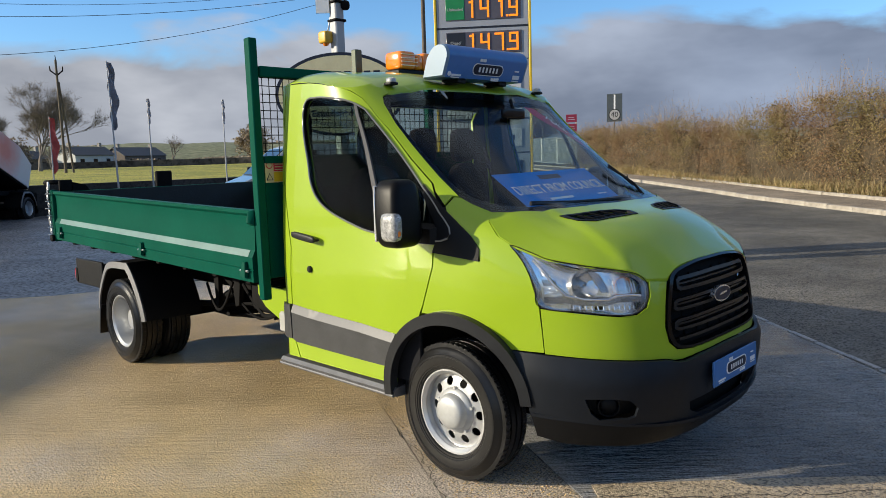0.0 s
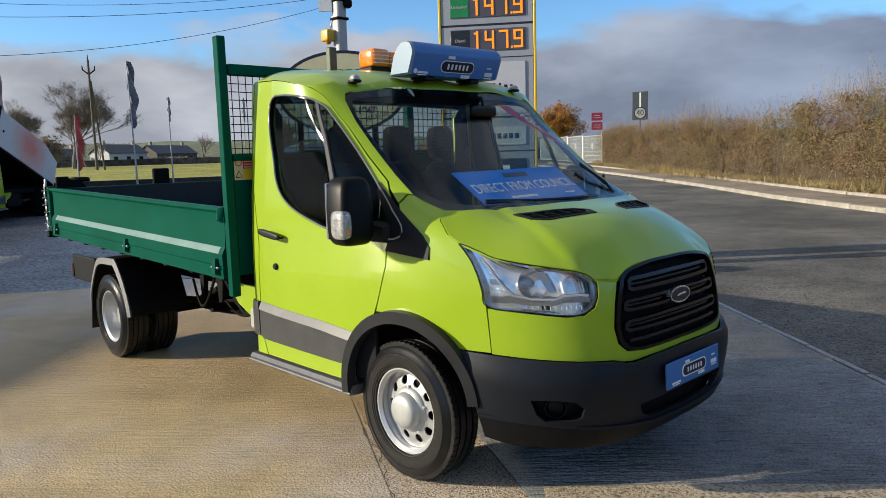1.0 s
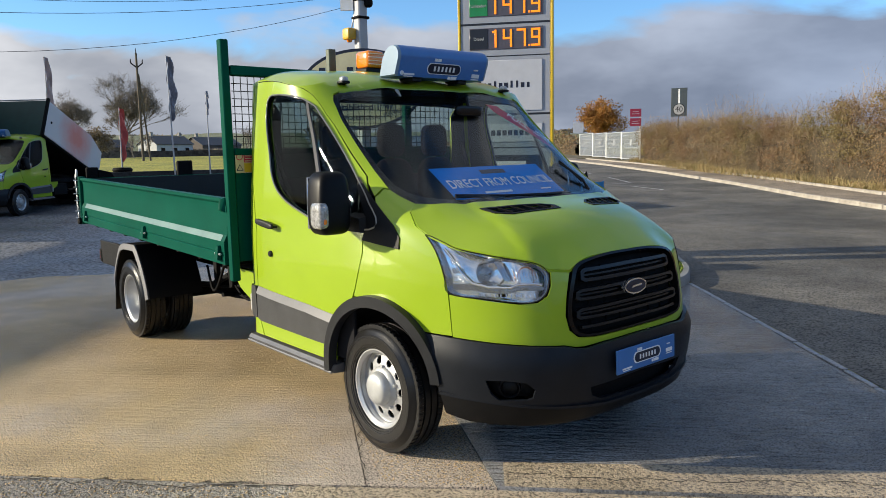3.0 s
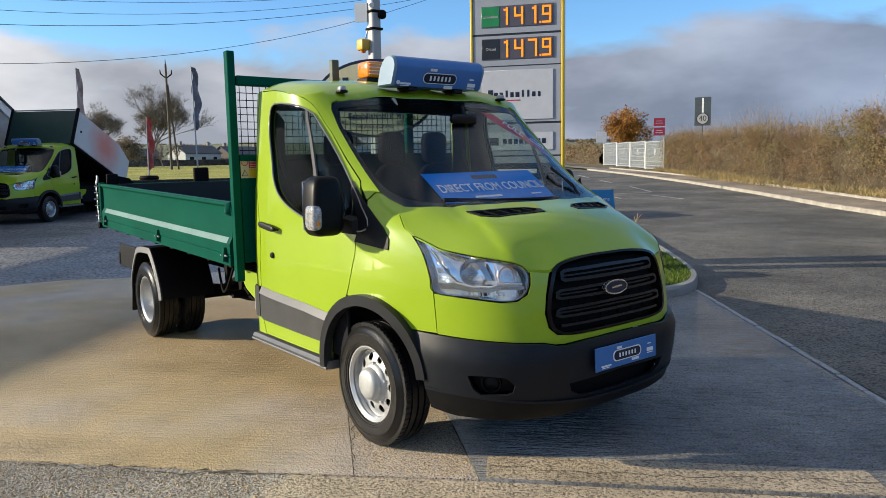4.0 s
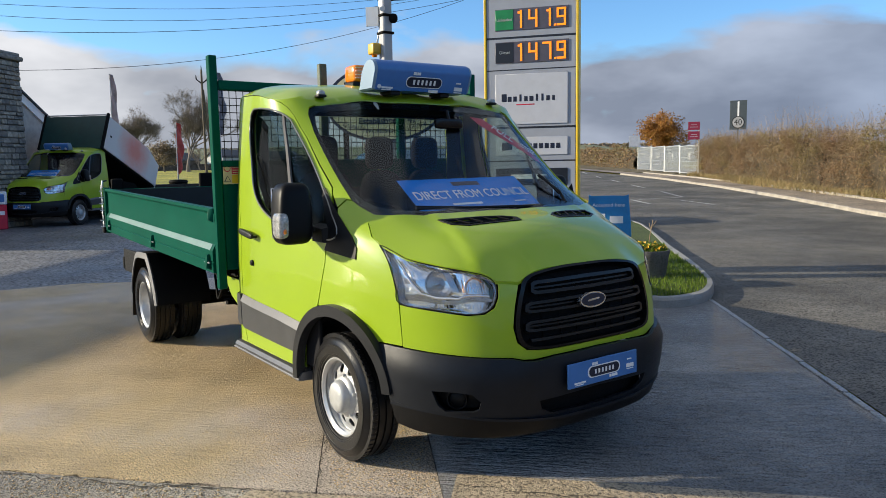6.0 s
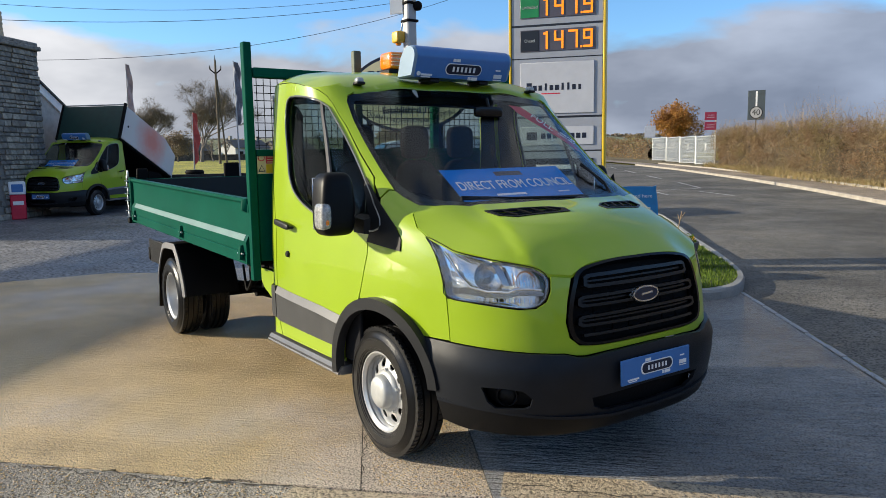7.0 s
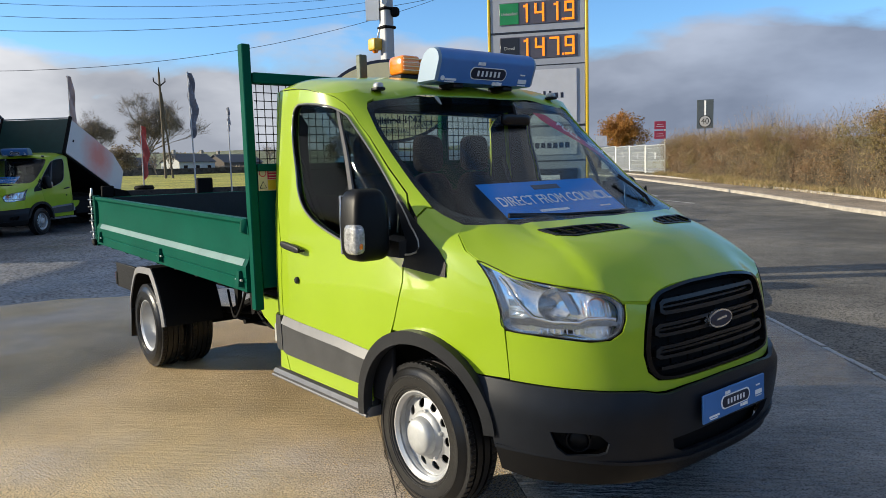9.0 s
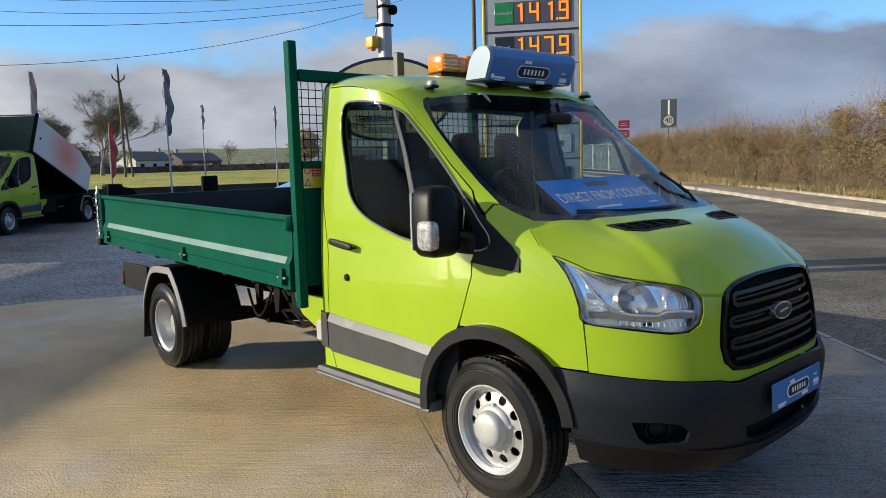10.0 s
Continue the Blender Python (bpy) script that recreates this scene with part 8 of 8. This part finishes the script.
telegraph(-53.6, 15.75, 1.25, 8.0, "weathered wooden telegraph pole with a strut")
telegraph(-18.65, 17.65, 0.2, 9.5, "tall brown wooden pole behind the price totem", strut=False)


plain_cable = plain("cable_grey", (0.05, 0.055, 0.065), 0.6)


def wire(a, b, sag, r=0.012):
    a, b = Vector(a), Vector(b)
    pts = [a.lerp(b, i / 24) - Vector((0, 0, sag * 4 * (i / 24) * (1 - i / 24))) for i in range(25)]
    g = tube(pts, r, 5)
    return solo("overhead_wire", g, plain_cable, "thin dark overhead cable", "cable", group="overhead cables")


def span(a, b, sag, r):
    """A cable through two places, carried on past both."""
    a, b = Vector(a) + Vector((0, 0, sag * 2.96)), Vector(b) + Vector((0, 0, sag * 2.16))
    wire(a - (b - a) * 0.55, b + (b - a) * 0.35, sag * 3.6, r)


span((-20.26, -0.80, 5.94), (-18.57, 10.69, 7.14), 0.30, 0.0065)
span((-20.26, -0.83, 5.53), (-18.57, 10.68, 6.88), 0.27, 0.008)
span((-20.20, -0.18, 4.49), (-17.61, 12.14, 6.95), 0.50, 0.0075)
span((-20.26, -0.79, 6.25), (-19.42, 9.17, 7.20), 0.16, 0.0065)

# ---- stone house with its chimney stack ----
STONEB = [ground_mat("wall_stone", (0.23, 0.22, 0.20), (0.31, 0.295, 0.27), (0.39, 0.37, 0.335), 0.85, speck=0.2, grit=9, bump=1.0)]
n, l = STONEB[0].node_tree.nodes, STONEB[0].node_tree.links
oi = n.new("ShaderNodeObjectInfo")
rr = ramp_node(n, l, oi.outputs["Random"], [(0.0, (0.50, 0.50, 0.51)), (0.5, (0.85, 0.82, 0.77)), (1.0, (1.25, 1.18, 1.06))])
prn = n["Principled BSDF"]
src = prn.inputs["Base Color"].links[0].from_socket
mxs = mix_node(n, l, 1.0, src, rr.outputs["Color"], "MULTIPLY")
l.new(mxs.outputs["Color"], prn.inputs["Base Color"])
HROT = 48
house = thing("stone_house", "grey rubble-stone house gable with a tall chimney stack", "house", pose(-20.35, -0.17, 0.12, 0, 0, HROT))
# local: x outwards to the viewer, y along the wall; the stack's corner is the origin
part("stack_core", cbox((-0.95, -3.6, 0.0), (-0.03, -0.03, 4.63), 0.02), plain("mortar", (0.20, 0.19, 0.175), 0.9, var=0.2), house)
part("stack_cap", cbox((-1.05, -3.7, 4.63), (0.09, 0.09, 4.75), 0.02), STONE, house)
part("stack_cap", cbox((-0.98, -3.63, 4.75), (0.03, 0.03, 4.85), 0.02), STONE, house)
part("chimney_pot", upright([(0.19, 0.0), (0.18, 0.1), (0.16, 0.35), (0.175, 0.40), (0.16, 0.45), (0.175, 0.55), (0.16, 0.60), (0.17, 0.70), (0.14, 0.72), (0.0, 0.72)], 20), plain("buff_pot", (0.50, 0.40, 0.27), 0.7), house).matrix_basis = pose(-0.45, -0.95, 4.85)
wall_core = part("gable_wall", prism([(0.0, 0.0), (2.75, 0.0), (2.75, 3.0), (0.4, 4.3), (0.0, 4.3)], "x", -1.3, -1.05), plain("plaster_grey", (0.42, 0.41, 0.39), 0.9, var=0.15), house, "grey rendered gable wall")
part("bargeboard", hull([(x, y, z) for x in (-1.10, -0.98) for y, z in ((0.3, 4.30), (0.3, 4.56), (2.95, 3.00), (2.95, 2.70))]), WHITEPL, house, "white bargeboard")
part("roof_slope", hull([(x, y, z) for x in (-7.0, -0.92) for y, z in ((0.1, 4.70), (0.1, 4.76), (3.1, 2.97), (3.1, 2.91))]), plain("slate", (0.06, 0.065, 0.075), 0.6, var=0.2), house, "dark slate roof")
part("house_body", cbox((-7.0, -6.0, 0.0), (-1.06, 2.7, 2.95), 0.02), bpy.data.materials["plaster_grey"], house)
part("downpipe", tube([(-0.98, 2.62, 0.0), (-0.98, 2.62, 2.75)], 0.05, 8), WHITEPL, house)
stone_meshes = [mesh_of("stone", cbox((-0.06, -w / 2 + 0.006, 0.006), (0.0, w / 2 - 0.006, 0.094), 0.014), STONEB[0]) for w in (0.24, 0.32, 0.42, 0.52)]
rnd = random.Random(23)
for face in (0, 1):
    z = 0.0
    while z < 4.55:
        end, course = (1.75 if face == 0 else 0.95), rnd.uniform(0.075, 0.19)
        p = 0.0
        while p < end - 0.1:
            k = rnd.randrange(4)
            w = (0.24, 0.32, 0.42, 0.52)[k]
            ob = new("stone", stone_meshes[k])
            ob.parent = house
            jut, sw = rnd.uniform(-0.020, 0.020), rnd.uniform(0.75, 1.25)
            tall = Matrix.Diagonal((1, sw, course / 0.1 * rnd.uniform(0.90, 1.0), 1))
            ob.matrix_basis = (pose(jut + 0.03, -p - w * sw / 2, z, rnd.uniform(-1.2, 1.2)) if face == 0 else pose(-p - w * sw / 2, 0.03 + jut, z, 0, 0, 90)) @ tall
            p += w * sw
        z += course
bollard = thing("dispenser", "red and white air line unit beside the house", "machine", pose(-19.3, -1.04, 0.13) @ Matrix.Diagonal((0.85, 0.85, 0.70, 1)))
part("cabinet", cbox((-0.22, -0.22, 0.0), (0.22, 0.22, 0.95), 0.03), REDPR, bollard)
part("head", cbox((-0.24, -0.24, 0.95), (0.24, 0.24, 1.45), 0.03), WHITEPL, bollard)
part("face", cbox((0.23, -0.16, 1.05), (0.25, 0.16, 1.35), 0.01), BLUEPL, bollard)
part("label", cbox((0.22, -0.15, 0.55), (0.228, 0.15, 0.70), 0.004), WHITE, bollard)

# ---- pale van parked beyond the body ----
van = thing("van", "pale silver-blue van with a raked windscreen", "van", pose(-13.1, 6.3, 0.05, 0, 0, -110))
VANP = plain("van_paint", (0.50, 0.55, 0.62), 0.3, var=0.04, coat=1.0)
vp = [(1.00, 0.30), (1.05, 0.65), (0.98, 0.95), (0.80, 1.10), (0.30, 1.28), (-0.45, 1.93), (-0.70, 2.0), (-3.4, 2.0), (-3.5, 0.35)]
part("van_body", prism(vp, "y", -0.93, 0.93), VANP, van)
part("van_screen", hull([(x, y, z) for x, z in ((0.27, 1.325), (-0.42, 1.925), (0.25, 1.30), (-0.44, 1.90)) for y in ((-0.84, 0.84) if x > 0 else (-0.76, 0.76))]), GLOSSBLK, van, "dark windscreen")
for s in (1, -1):
    part("van_window", hull([(x, s * y, z) for y in (0.92, 0.938) for x, z in ((0.12, 1.33), (-0.42, 1.82), (-1.15, 1.85), (-1.2, 1.30))]), GLOSSBLK, van)
    part("van_mirror", superbox((-0.02, s * 1.04 - 0.09, 1.25), (0.12, s * 1.04 + 0.09, 1.50), 0.4), BLACKPL, van)
    part("van_lamp", hull([(0.86, s * 0.90, 0.90), (1.03, s * 0.60, 0.88), (0.80, s * 0.90, 1.08), (0.98, s * 0.60, 0.98), (0.70, s * 0.9, 1.0)]), REFLECT, van)
    for x in (0.15, -2.7):
        part("van_wheel", lathe([(0.0, s * 0.90), (0.2, s * 0.91), (0.22, s * 0.93), (0.32, s * 0.93), (0.345, s * 0.88), (0.345, s * 0.74), (0.2, s * 0.72)], 32, (x, 0, 0.34)), RUBBER, van)
part("van_bumper", hull([(1.02, y, z) for y in (-0.9, 0.9) for z in (0.32, 0.66)] + [(1.09, y, z) for y in (-0.7, 0.7) for z in (0.36, 0.62)]), BLACKPL, van)

# ---- distance: farm buildings and hills ----
def barn(x, y, z, w, d, h, rot, wall, label):
    b = thing("farm_building", label, "building", pose(x, y, z, 0, 0, rot), group="distant farm")
    part("wall", prism([(-d / 2, 0), (d / 2, 0), (d / 2, h), (0, h + d * 0.28), (-d / 2, h)], "x", -w / 2, w / 2), wall, b)
    for s in (1, -1):
        part("roof", hull([(xx, s * yy, zz) for xx in (-w / 2 - 0.2, w / 2 + 0.2) for yy, zz in ((0, h + d * 0.30), (0, h + d * 0.33), (d / 2 + 0.2, h - 0.06), (d / 2 + 0.2, h + 0.03))]), bpy.data.materials["slate"], b)
    for k in range(3):
        part("window", cbox((-w / 2 + w * (k + 0.5) / 3 - 0.4, -d / 2 - 0.03, h * 0.35), (-w / 2 + w * (k + 0.5) / 3 + 0.4, -d / 2 - 0.01, h * 0.75), 0.01), GLOSSBLK, b)
    for end in (-0.42, 0.36):
        part("chimney", cbox((w * end, -0.25, h + 0.2), (w * end + 0.45, 0.25, h + d * 0.34 + 0.55), 0.02), STONE, b)
    return b


WWALL = plain("white_plaster", (0.46, 0.47, 0.47), 0.8, var=0.08)
DWALL = plain("brown_stone_far", (0.13, 0.11, 0.095), 0.9, var=0.2)
barn(-118, 41.0, 1.35, 7.5, 4.2, 2.2, 112, WWALL, "low white farm cottage with a slate roof")
barn(-124, 51.5, 1.30, 10, 4.5, 2.1, 115, DWALL, "brown stone farm building with a slate roof")
barn(-123, 33.5, 1.20, 6, 4, 2.0, 108, DWALL, "small brown stone building with a slate roof")
clumps("distant_hedge", [(-135, -30), (-128, 20), (-122, 60), (-112, 85)], lambda x, y: 0.8, 2.3, 4.0, 36000, 0.17, FARBRUSH, "brown trees and hedges in the distance", "hedge", seed=31)
clumps("distant_bush", [(-116, 46.5), (-113, 51), (-111, 58)], lambda x, y: 1.2, 1.6, 3.4, 5200, 0.15, FARBRUSH, "brown bare bushes beside the farm buildings", "bush", seed=39)


def ridge(name, r, a0, a1, base, amp, material, label, seed):
    """A long low hill, far off."""
    v, f, m = [], [], 90
    for i in range(m + 1):
        a = radians(a0 + (a1 - a0) * i / m)
        h = base + amp * (noise.noise(Vector((i * 0.06, seed, 0))) + 0.4 * noise.noise(Vector((i * 0.25, seed, 2))))
        h *= min(1.0, 6.0 * min(i, m - i) / m + 0.05)
        for rr, hh in ((r, -1.0), (r + 60, h * 0.6), (r + 130, h), (r + 260, h * 0.6), (r + 300, -1.0)):
            v.append((rr * math.cos(a), rr * math.sin(a), hh + 1.2))
    for i in range(m):
        for k in range(4):
            f.append((i * 5 + k, i * 5 + k + 1, i * 5 + 6 + k, i * 5 + 5 + k))
    return solo(name, (v, f), material, label, "hill", kind="structure", angle=180)


# distance haze is mixed into the hill's green
HILLG = ground_mat("hazy_hill_grass", (0.11, 0.130, 0.060), (0.15, 0.165, 0.082), (0.19, 0.195, 0.105), 0.95, speck=0.2, grit=0.3)
ridge("hill_west", 330, 128, 196, 13.2, 2.5, HILLG, "low green hill on the horizon", 3.0)
ridge("hill_north", 260, 100, 140, 8.5, 2.5, HILLG, "low green rise beyond the road", 7.0)
clumps("hill_hedge", [(-285, 395), (-340, 330), (-392, 262), (-430, 158), (-450, 80), (-456, 0)], lambda x, y: 11.8, 2.4, 4.4, 6500, 0.9, FARBRUSH, "thin line of trees along the hill", "hedge", seed=37)
